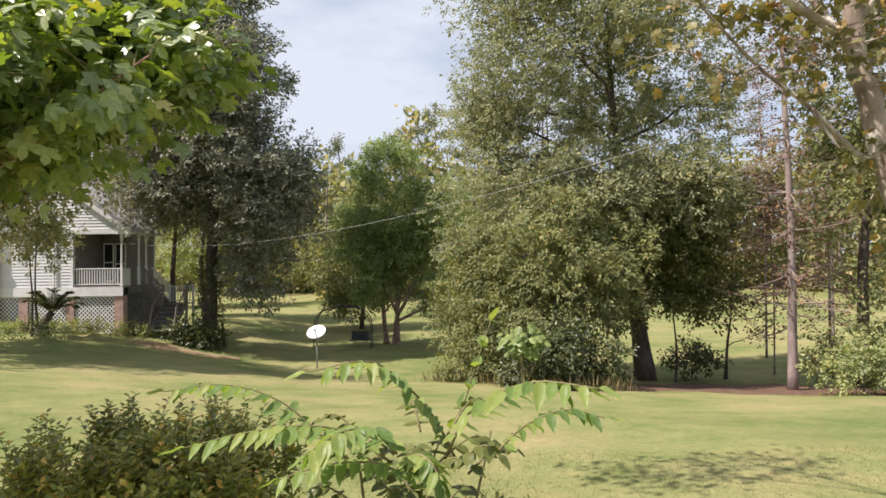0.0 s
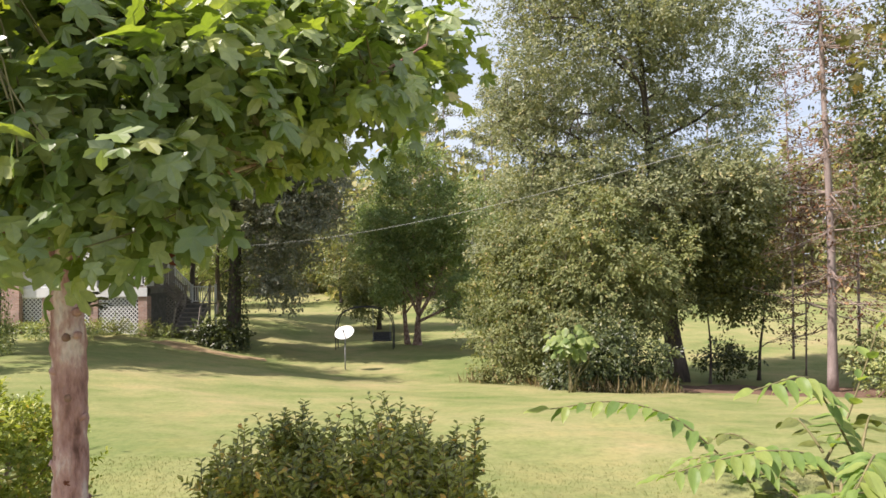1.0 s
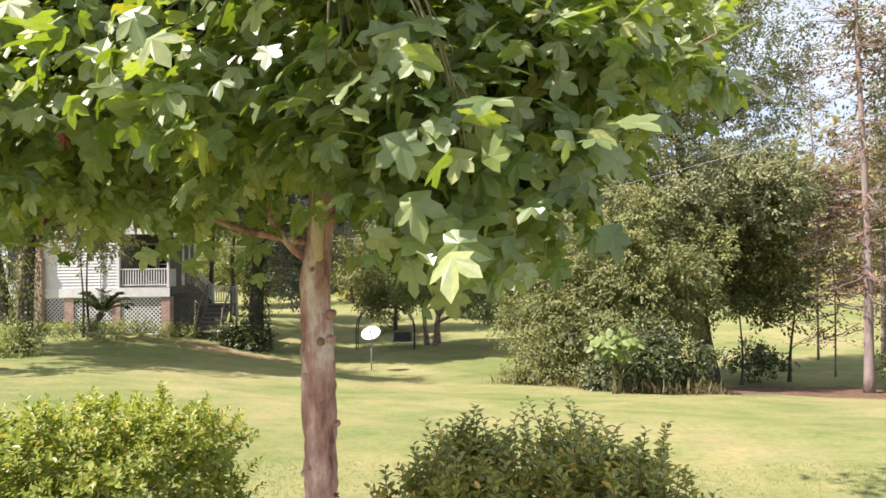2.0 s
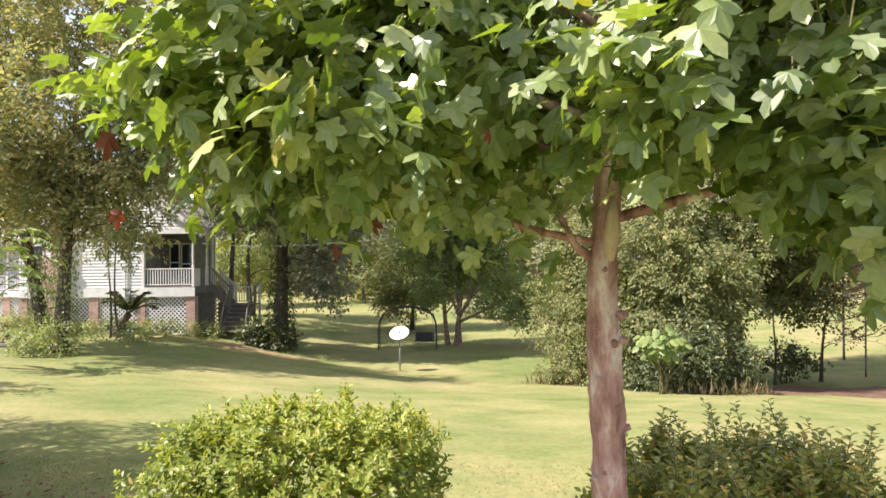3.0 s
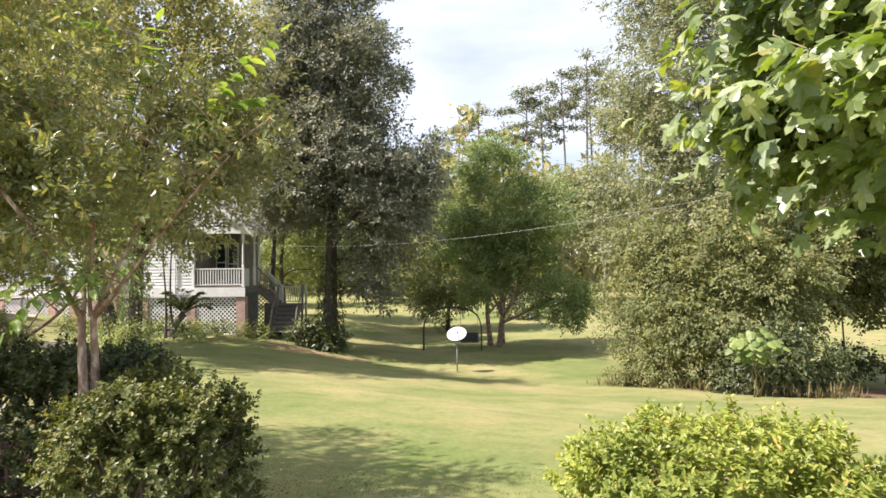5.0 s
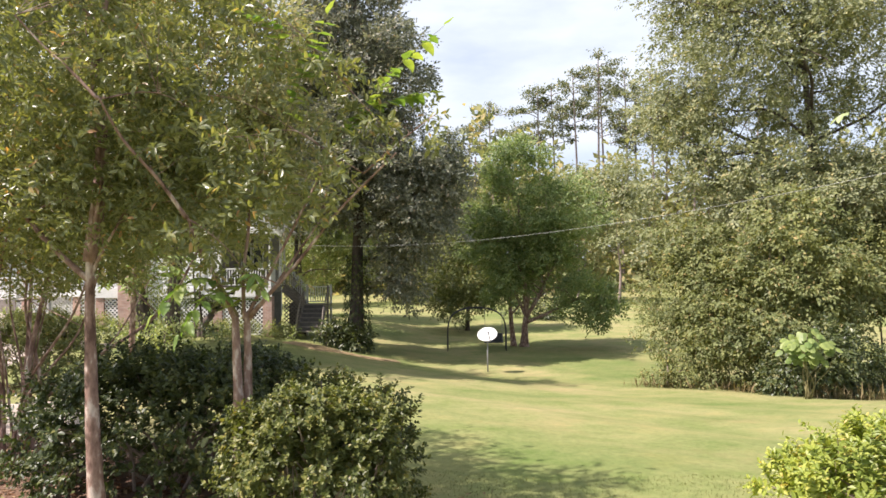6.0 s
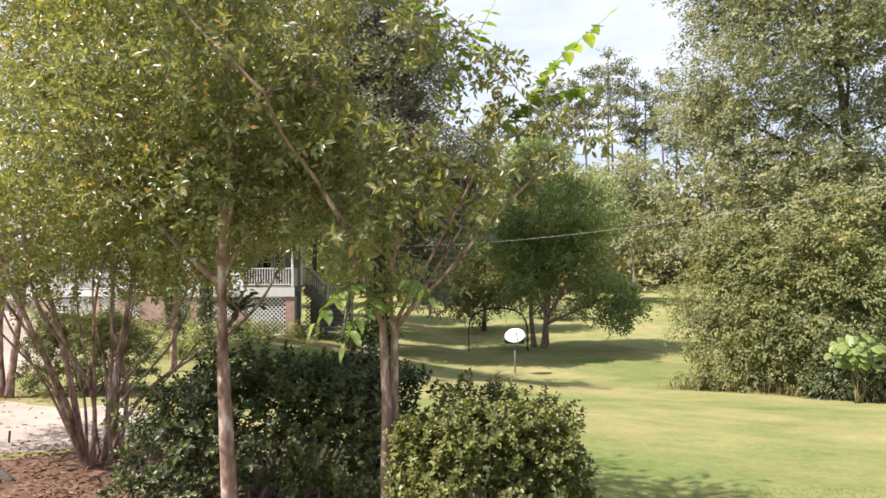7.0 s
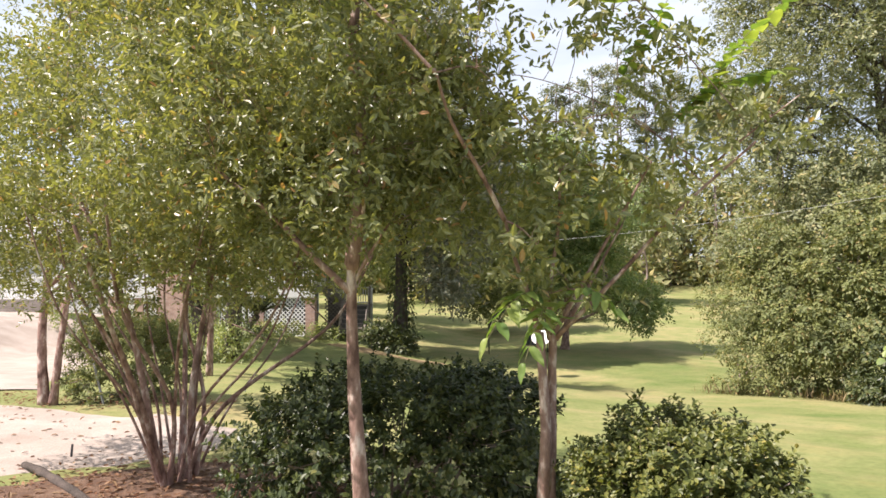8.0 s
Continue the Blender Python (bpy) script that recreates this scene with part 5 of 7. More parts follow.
# ---- near: the sweetgum ----
def sweetgum():
    rng = np.random.default_rng(5)
    x, y = -3.02, 2.62
    g = thing("sweetgum_tree", (x, y, gz1(x, y) - 0.05), "young sweetgum with star-shaped green leaves and scarred pinkish bark", "tree")
    pts = [(x - 0.015, y, gz1(x, y) - 0.05), (x - 0.015, y, 0.5), (x - 0.002, y, 1.1), (x - 0.012, y + 0.005, 1.6), (x - 0.02, y, 1.95), (x + 0.01, y + 0.01, 2.3), (x + 0.02, y + 0.02, 3.0), (x - 0.02, y, 4.8), (x, y, 7.2)]
    p = spline(pts, 14)
    z = p[:, 2]
    r = np.interp(z, (0, 0.25, 1.0, 1.9, 2.15, 3.0, 4.8, 7.2), (0.112, 0.085, 0.073, 0.066, 0.054, 0.046, 0.032, 0.008))
    r = r * (1 + 0.05 * np.sin(z * 9) + 0.03 * np.sin(z * 23))
    sh = Shape().tube(p, r, 18, 0.045, rng)
    for k in range(9):                                     # swollen knots where boughs were cut
        t = 0.55 + 0.16 * k + rng.normal(0, 0.03)
        a = rng.random() * 2 * np.pi
        c = np.array((x + math.cos(a) * 0.048, y + math.sin(a) * 0.048, t))
        sh.tube([c, c + np.array((math.cos(a) * 0.035, math.sin(a) * 0.035, 0.012))], (0.024, 0.012), 8, 0.08, rng)
    trunk = part("trunk", sh.mesh("trunk", GUM_BARK, True), g)
    for dx, zz, w, h in ((0.012, 1.70, 0.018, 0.018), (0.02, 1.44, 0.016, 0.02), (-0.03, 1.18, 0.016, 0.014), (0.03, 0.98, 0.02, 0.02), (-0.02, 2.0, 0.015, 0.012)):
        c = np.array((x + dx, y - 0.063 + abs(dx) * 0.35, zz))
        part("branch_scar", Shape().tube([c + (0, 0.02, 0), c, c + (0, -0.008, 0), c + (0, -0.012, 0)], (h, h * 0.95, h * 0.8, h * 0.3), 10, 0.1, rng).mesh("branch_scar", SCAR, True), trunk)
    # a raised pale piece in place of the sunlit patch on the trunk
    lit_spot = np.array((x + 0.005, y - 0.062, 2.14))
    part("sunlit_patch", Shape().tube([lit_spot + (0, 0.02, -0.1), lit_spot + (0.0, -0.012, 0.0), lit_spot + (0.004, -0.016, 0.08), lit_spot + (0.01, -0.01, 0.16)], (0.02, 0.03, 0.022, 0.006), 8, 0.12, rng).mesh("sunlit_patch", SUNLIT_BARK, True), g, "pale raised patch coloured as sunlight on the trunk")
    ends = [(-0.20, -0.06, 1.82, 2.22, 0.03), (-0.95, -0.1, 2.1, 2.34, 0.018), (1.0, -0.2, 2.2, 2.45, 0.024), 
            (1.65, 0.3, 2.4, 3.0, 0.02), (-1.6, 0.1, 2.6, 3.1, 0.024), (0.3, -1.1, 2.7, 3.1, 0.02), (-0.5, 1.2, 2.6, 3.2, 0.02), (1.0, 1.0, 2.8, 3.4, 0.02),
            (-1.2, -0.8, 3.0, 3.6, 0.018), (1.3, -0.7, 3.1, 3.7, 0.018), (0.1, 0.9, 3.5, 4.3, 0.016), (-0.8, 0.1, 3.8, 4.7, 0.014), (0.8, 0.1, 3.9, 4.8, 0.014), (-1.4, 0.8, 2.4, 2.9, 0.02), (1.6, -0.2, 2.5, 2.9, 0.013)]
    nodes = [p[70:]]
    for dx, dy, z0, z1, rr in ends:
        k = int(np.argmin(abs(z - z0)))
        lp = limb_path(p[k], (x + dx, y + dy, z1), rng, 0.05, 6)
        part("limb", Shape().tube(lp, np.linspace(rr, rr * 0.35, len(lp)), 8, 0.05, rng).mesh("limb", GUM_BARK, True), g)
        nodes.append(lp[6:])
    nodes = np.concatenate(nodes)
    lobes = [(x - 0.15, y + 0.25, 2.95, 1.5, 1.1, 0.58), (x + 0.75, y - 0.15, 2.85, 0.66, 0.8, 0.5), (x - 1.0, y - 0.1, 2.85, 1.0, 0.95, 0.7), (x + 0.35, y + 0.6, 3.75, 1.0, 0.7, 0.5), (x + 0.1, y + 0.5, 4.7, 0.4, 0.4, 0.7), (x - 0.95, y + 0.3, 3.1, 0.8, 0.8, 0.35), (x + 1.44, y + 0.3, 3.1, 0.4, 0.4, 0.28), (x + 1.05, y + 0.35, 3.05, 0.55, 0.5, 0.36), (x + 0.2, y - 0.75, 2.7, 0.95, 0.5, 0.5), (x - 0.75, y + 0.3, 2.68, 0.8, 0.7, 0.32), (x + 0.55, y - 0.95, 2.32, 0.36, 0.3, 0.32), (x + 1.28, y - 0.3, 2.8, 0.36, 0.34, 0.28), (x - 1.45, y - 0.2, 2.62, 0.4, 0.4, 0.26),
             (x - 0.24, y - 1.05, 2.55, 0.2, 0.16, 0.15), (x - 0.95, y - 0.87, 2.48, 0.24, 0.18, 0.15), (x - 0.03, y - 0.95, 2.40, 0.16, 0.14, 0.12), (x + 0.2, y - 0.95, 2.45, 0.16, 0.14, 0.12), (x - 1.5, y - 0.6, 2.64, 0.26, 0.22, 0.16), (x + 1.0, y - 0.75, 2.7, 0.26, 0.2, 0.16), (x + 0.62, y - 0.72, 2.26, 0.3, 0.24, 0.22)]
    c, d = clump_centres(lobes, 1560, rng, 0.35, -0.95, 1.6)
    way = unit(np.array((-1.18, -2.6)))                    # a thin place in the crown, where the trunk shows
    rel = c[:, :2] - (x, y)
    gap = (np.abs(rel[:, 0] * way[1] - rel[:, 1] * way[0]) < 0.17) & (rel @ way > -0.1) & (c[:, 2] < 3.9)
    c, d = c[~gap], d[~gap]
    tw = Shape()
    for i in range(0, len(c)):
        k = int(np.argmin(np.linalg.norm(nodes - c[i], axis=1)))
        if i % 2 == 0:
            tw.tube(limb_path(nodes[k], c[i], rng, 0.03, 2), np.linspace(0.0045, 0.002, 7), 4)
    tagged(part("twig_spray", tw.mesh("twig_spray", GREEN_STEM), g), kind="stuff")
    pos, tip, nrm = clump_leaves(c, d, 11, 0.1, rng, 0.7, 0.6, 0.8)
    nrm = unit(nrm * 0.55 + np.repeat(d, 11, 0) * 0.3 + LIGHTWARD * 0.75)
    size = 0.105 * (0.6 + 0.55 * rng.random(len(pos)))
    kind = rng.integers(0, 4, len(pos))
    near = (pos[:, 1] < 1.72) & (pos[:, 2] < 3.3)
    idx = np.flatnonzero(near)
    single = np.zeros(len(pos), bool)
    single[rng.choice(idx, min(300, len(idx)), replace=False)] = True
    vs, fs, n = [], [], 0
    for k in range(4):
        s = (kind == k) & ~single
        v, f = leaf_arrays(pos[s], tip[s], nrm[s], size[s], STARS[k])
        vs.append(v), fs.append(f + n)
        n += len(v)
    tagged(part("foliage", mesh_of("foliage", np.concatenate(vs), np.concatenate(fs), GUM_CROWN), g), kind="stuff")
    meshes = [mesh_of("leaf", *STARS[k], GUM_LEAF) for k in range(4)]
    for i in np.flatnonzero(single):
        t, nn = Vector(tip[i]).normalized(), Vector(nrm[i])
        s = nn.cross(t).normalized()
        u = t.cross(s)
        ob = new("leaf", meshes[kind[i]])
        ob.parent = g
        ob.matrix_parent_inverse = Matrix.Translation(-g.location)
        ob.matrix_basis = Matrix.Translation(pos[i]) @ Matrix((t, s, u)).transposed().to_4x4() @ Matrix.Scale(size[i], 4)
    dead = mesh_of("dead_leaf", STARS[3][0] * (0.8, 0.6, 1.3), STARS[3][1], RUST)
    for px, py, pz, s in ((-4.62, 1.75, 2.42, 0.1), (-4.6, 1.76, 2.2, 0.075), (-3.93, 2.2, 2.2, 0.08), (-4.05, 2.1, 2.1, 0.07), (-2.35, 1.9, 2.2, 0.08), (-2.93, 2.42, 1.13, 0.035), (-2.3, 1.95, 2.05, 0.07), (-3.55, 1.7, 2.4, 0.06)):
        ob = new("dead_leaf", dead)
        ob.parent = g
        ob.matrix_parent_inverse = Matrix.Translation(-g.location)
        ob.matrix_basis = pose(px, py, pz, 80, 70 + 30 * math.sin(px * 9), 40 * math.cos(px * 7)) @ Matrix.Scale(s, 4)
        tagged(ob, "rust-red dead leaf")


sweetgum()


# ---- near: clipped shrubs ----
def bush(centre, radii, mat, label, seed, leaves=11000, size=0.052, shoots=40, shoot=0.16, stem_mat=None, ragged=0.10, sprig=1.15, wide=1.0, square=0.8):
    """A dense rounded shrub: stems from the root, a shell of small leaves, and upright young shoots."""
    rng = np.random.default_rng(seed)
    cx, cy = centre[:2]
    z0 = gz1(cx, cy)
    g = thing("shrub", (cx, cy, z0), label, "shrub", "clipped shrubs")
    sh = Shape()
    n = leaves // 15
    d = unit(rng.normal(0, 1, (n, 3)) * (1, 1, 1.0))
    d[:, 2] = np.where(d[:, 2] < -0.55, -d[:, 2], d[:, 2])
    wob = 1 + ragged * np.sin(d[:, 0] * 6 + seed) * np.sin(d[:, 1] * 7 + 1.7 * seed) + rng.normal(0, 0.045, n)
    r = (1 - 0.42 * rng.random(n) ** 2.2) * wob
    flat = np.sign(d) * np.abs(d) ** square
    bough = np.sin(d[:, 0] * 9 + seed) + np.sin(d[:, 1] * 10 + 2 * seed) + np.sin(d[:, 2] * 9 + 3 * d[:, 0])
    r = r - 0.075 * np.clip(0.4 - bough, 0, 2)              # hollows between the twigs
    c = np.array(centre) + flat * r[:, None] * np.array(radii)
    c[:, 2] = np.maximum(c[:, 2], z0 + 0.05)
    for i in range(26):
        e = c[rng.integers(n)]
        sh.tube(limb_path((cx + rng.normal(0, 0.12), cy + rng.normal(0, 0.1), z0 - 0.03), e, rng, 0.05, 3), np.linspace(0.016, 0.004, 10), 5)
    for i in rng.choice(n, min(n, 160), replace=False):
        sh.tube([c[i] - d[i] * 0.22 * np.array(radii), c[i] + rng.normal(0, 0.02, 3)], (0.006, 0.003), 4)
    tagged(part("branching", sh.mesh("branching", stem_mat or GREY_TWIG), g), kind="stuff")
    # every clump is a short twig with a whorl of leaves, standing out from the shrub
    per = 15
    pos, tip, nrm = whorls(c, unit(d * 0.8 + rng.normal(0, 0.35, d.shape) + (0, 0, 0.45)), per, size * 2.2, rng)
    t = np.linspace(0.05, 1, per)[None, :, None]
    size_all = [(size * (1.15 - 0.5 * t[..., 0]) * (0.7 + 0.5 * rng.random((n, per)))).ravel()]
    # upright shoots
    ts = Shape()
    up = np.flatnonzero(d[:, 2] > 0.35)
    ps, tp, nm = [pos], [tip], [nrm]
    for i in rng.choice(up, min(shoots, len(up)), replace=False):
        ln = shoot * (0.4 + 0.9 * rng.random())
        a = c[i]
        b = a + np.array((rng.normal(0, 0.25), rng.normal(0, 0.25), 1)) * ln
        ts.tube([a, (a + b) / 2 + rng.normal(0, 0.008, 3), b], (0.004, 0.003, 0.0015), 4)
        m = int(7 + ln * 34)
        t = np.linspace(0.1, 1, m)[:, None]
        ang = np.arange(m) * 2.4
        out = np.stack([np.cos(ang), np.sin(ang), np.full(m, 0.55)], 1)
        ps.append(a + (b - a) * t)
        tp.append(out)
        nm.append(np.stack([-np.cos(ang) * 0.5, -np.sin(ang) * 0.5, np.ones(m)], 1) + rng.normal(0, 0.2, (m, 3)))
        size_all.append(size * sprig * (1.0 - 0.45 * t[:, 0]))
    if shoots:
        tagged(part("young_growth", ts.mesh("young_growth", GREEN_STEM), g), kind="stuff")
    leaf_cloud("foliage", np.concatenate(ps), np.concatenate(tp), np.concatenate(nm), np.concatenate(size_all), mat, (OVAL[0] * (1, wide, 1), OVAL[1]), g)
    return g


bush((-1.99, 3.62, 0.36), (0.80, 0.66, 0.46), HOLLY_LEAF, "dark-leaved garden shrub with upright young shoots", 101, 10500, 0.064, 190, 0.32, ragged=0.16, sprig=1.3, wide=1.3, square=0.7)
bush((-4.55, 3.62, 0.50), (0.87, 0.74, 0.65), BRIGHT_LEAF, "clipped round shrub with bright yellow-green leaves", 102, 20000, 0.054, 150, 0.1, wide=1.2)
bush((-8.0, 4.32, 0.64), (0.60, 0.64, 0.64), ROUND_LEAF, "round clipped shrub with glossy green leaves", 103, 26000, 0.043, 130, 0.11, wide=1.5)
bush((-9.65, 5.75, 0.63), (1.24, 0.86, 0.66), DEEP_LEAF, "broad dark green clipped shrub", 104, 27000, 0.056, 110, 0.11, wide=1.45)
bush((-14.75, 11.2, 0.46), (0.98, 0.8, 0.72), THICKET_LEAF, "green shrub beside the sandy drive", 105, 12000, 0.075, 60, 0.16)
bush((0.1, 3.9, 0.12), (0.36, 0.3, 0.18), HOLLY_LEAF, "low dark shrub by the pinnate sapling", 106, 1600, 0.055, 20, 0.12)


# ---- near: crape myrtles ----
MYRTLES = "crape myrtles by the drive"
zb = gz1(-9.77, 4.78)
tree("crape_myrtle", (-9.77, 4.78), 3.6, [(-10.2, 5.1, 3.7, 1.25, 1.2, 1.2), (-10.1, 5.0, 4.9, 1.1, 1.1, 0.8), (-9.6, 4.9, 3.1, 0.6, 0.8, 0.65), (-10.8, 5.2, 3.1, 0.9, 0.8, 0.7), (-9.95, 5.2, 2.65, 1.1, 0.8, 0.42), (-9.2, 5.1, 2.6, 0.6, 0.5, 0.35), (-10.6, 5.3, 2.6, 0.7, 0.6, 0.4)],
     "crape myrtle with a smooth mottled trunk and olive-green leaves", "tree", MYRTLE_LEAF, MYRTLE_BARK, 760, 66, 0.15, 0.05, 111, 0.045, 8, OVAL, below=-0.75, twigs=240, first=0.72, group=MYRTLES, droop=0.3,
     stems=[((-9.75, 4.78, zb - 0.05), (-9.86, 4.84, 2.2), 0.063), ((-9.86, 4.84, 2.12), (-9.75, 4.95, 4.4), 0.05), ((-9.86, 4.83, 1.98), (-10.7, 4.8, 2.75), 0.024), ((-9.84, 4.85, 2.05), (-9.62, 4.8, 2.4), 0.016)])
zb = gz1(-8.66, 4.69)
twin = tree("crape_myrtle", (-8.66, 4.69), 3.2, [(-8.5, 4.6, 2.75, 0.36, 0.35, 0.3), (-9.0, 4.5, 2.85, 0.32, 0.3, 0.25), (-8.2, 4.65, 2.66, 0.4, 0.4, 0.22), (-7.62, 4.6, 2.98, 0.26, 0.3, 0.12), (-9.4, 4.5, 3.3, 0.42, 0.5, 0.45), (-8.42, 4.5, 3.6, 0.22, 0.3, 0.28), (-9.2, 4.6, 3.95, 0.6, 0.5, 0.3), (-8.05, 4.6, 3.3, 0.14, 0.2, 0.3), (-8.6, 4.55, 2.0, 0.2, 0.2, 0.16), (-8.85, 4.45, 2.3, 0.2, 0.2, 0.16)],
     "twin-stemmed crape myrtle with fanning limbs and yellow-green leaves", "tree", MYRTLE_LEAF, MYRTLE_BARK, 170, 33, 0.12, 0.06, 112, 0.035, 6, OVAL, below=-0.85, twigs=170, first=0.6, group=MYRTLES, droop=0.2,
     stems=[((-8.63, 4.69, zb - 0.05), (-8.70, 4.66, 1.75), 0.054), ((-8.71, 4.70, zb - 0.05), (-8.62, 4.68, 1.75), 0.05), ((-8.70, 4.66, 1.7), (-8.92, 4.38, 2.42), 0.02), ((-8.92, 4.38, 2.4), (-9.28, 3.96, 3.12), 0.015),
            ((-9.28, 3.96, 3.1), (-9.75, 3.9, 3.6), 0.011), ((-8.64, 4.68, 1.7), (-8.58, 4.6, 2.7), 0.015), ((-8.62, 4.68, 1.72), (-8.05, 4.6, 2.75), 0.014), ((-8.60, 4.67, 1.72), (-7.52, 4.45, 2.83), 0.015), ((-7.75, 4.5, 2.7), (-7.25, 4.5, 3.1), 0.007), ((-8.60, 4.68, 1.7), (-8.15, 4.9, 2.4), 0.014)])
zb = gz1(-11.93, 6.85)
fan = []
frng = np.random.default_rng(3)
for k in range(19):
    a, tilt = k * 2.4 + frng.normal(0, 0.3), 0.05 + 0.70 * ((k * 7) % 19) / 19
    e = np.array((math.cos(a) * math.sin(tilt) - 0.03, math.sin(a) * math.sin(tilt) * 0.8, math.cos(tilt))) * (2.3 + 0.8 * frng.random())
    b = np.array((-11.93 + math.cos(a) * 0.2 * frng.random(), 6.85 + math.sin(a) * 0.16, zb - 0.05))
    fan.append((b, b + e, 0.013 + 0.026 * frng.random() ** 1.5))
tree("crape_myrtle", (-11.93, 6.85), 3.0, [(-11.9, 6.4, 3.5, 1.6, 1.4, 1.15), (-12.6, 6.6, 2.9, 1.2, 1.0, 0.8), (-11.4, 6.6, 4.7, 1.5, 1.3, 0.9), (-10.8, 6.4, 2.9, 0.9, 0.9, 0.8), (-13.4, 7.2, 3.5, 1.1, 1.0, 1.0), (-11.6, 6.5, 2.2, 1.1, 0.9, 0.4), (-13.0, 6.8, 2.35, 1.0, 0.8, 0.5), (-14.2, 7.4, 2.7, 0.9, 0.8, 0.7), (-10.9, 6.6, 2.2, 0.7, 0.7, 0.35)],
     "many-stemmed crape myrtle fanning out from its base", "tree", MYRTLE_LEAF, MYRTLE_BARK, 860, 77, 0.17, 0.048, 113, 0.035, 10, OVAL, below=-0.85, twigs=200, first=0.5, group=MYRTLES, droop=0.3, stems=fan, bend=1.6)
zb = gz1(-15.7, 10.5)
tree("small_tree", (-15.7, 10.5), 3.6, [(-15.6, 10.6, 3.3, 1.3, 1.1, 1.1), (-16.6, 10.8, 2.9, 1.0, 0.9, 0.9), (-14.6, 10.8, 2.7, 0.9, 0.8, 0.7)], "slim two-stemmed tree beside the sandy drive", "tree", MYRTLE_LEAF, MYRTLE_BARK, 150, 34, 0.2, 0.08, 114, 0.06, 8, OVAL, below=-0.8, twigs=50, first=0.5,
     stems=[((-15.75, 10.5, zb - 0.05), (-15.8, 10.5, 3.4), 0.075), ((-15.62, 10.5, zb - 0.05), (-15.15, 10.5, 3.2), 0.06)])
# slim sapling before the house, with long pinnate leaves
def frond(name, pts, leaflet_meshes, ln, n, parent, stem_mat, width, rng, droop=0.35, label=""):
    """A pinnate leaf: an arching rib with leaflets in pairs, each an object of its own."""
    p = spline(pts, 8)
    rib = part(name, Shape().tube(p, np.linspace(0.0045, 0.0015, len(p)) * width, 6).mesh(name, stem_mat, True), parent, label)
    t = np.gradient(p, axis=0)
    for i in range(n):
        f = 0.14 + 0.86 * i / (n - 1)
        k = min(int(f * (len(p) - 1)), len(p) - 1)
        d = unit(t[k])
        side = unit(np.cross(d, (0, 0, 1.0)))
        for s in (-1, 1) if i < n - 1 else (0,):
            tip = Vector(unit(d * 0.5 + side * s * 0.85 - np.array((0, 0, droop)) + rng.normal(0, 0.12, 3))) if s else Vector(d)
            nn = Vector((rng.normal(0, 0.15), rng.normal(-0.15, 0.15), 1))
            sd = nn.cross(tip).normalized()
            u = tip.cross(sd)
            ob = new("leaflet", leaflet_meshes[int(rng.integers(len(leaflet_meshes)))])
            ob.parent = rib
            q = ln * (0.75 + 0.35 * rng.random()) * (1.05 - 0.4 * abs(f - 0.5))
            ob.matrix_basis = Matrix.Translation(p[k]) @ Matrix((tip, sd, u)).transposed().to_4x4() @ Matrix.Scale(q, 4)
    return rib


def ovate(width, droop, fold):
    """A smooth leaf blade: a folded strip on both sides of a drooping midrib."""
    t = np.linspace(0, 1, 9)
    w = width * np.sin(np.pi * t ** 0.75) ** 0.85 + 0.002
    z = -droop * t ** 2 + 0.03 * np.sin(9 * t)
    rows = [np.stack([t, s * w, z + fold * w * abs(s)], 1) for s in (-1, -0.5, 0, 0.5, 1)]
    v = np.concatenate(rows)
    f = [(r * 9 + i, r * 9 + i + 1, (r + 1) * 9 + i + 1, (r + 1) * 9 + i) for r in range(4) for i in range(8)]
    return v, np.array(f)


LEAFLET = [mesh_of("leaflet", *ovate(0.2, d, 0.35), SUMAC_LEAF, True) for d in (0.06, 0.2, 0.36)]
DARK_LEAFLET = [mesh_of("leaflet", *ovate(0.34, d, 0.2), ROUND_LEAF, True) for d in (0.04, 0.16, 0.3)]
ROUND_LEAFLET = [mesh_of("leaflet", *ovate(0.29, d, 0.3), SUMAC_LEAF, True) for d in (0.04, 0.16, 0.3)]


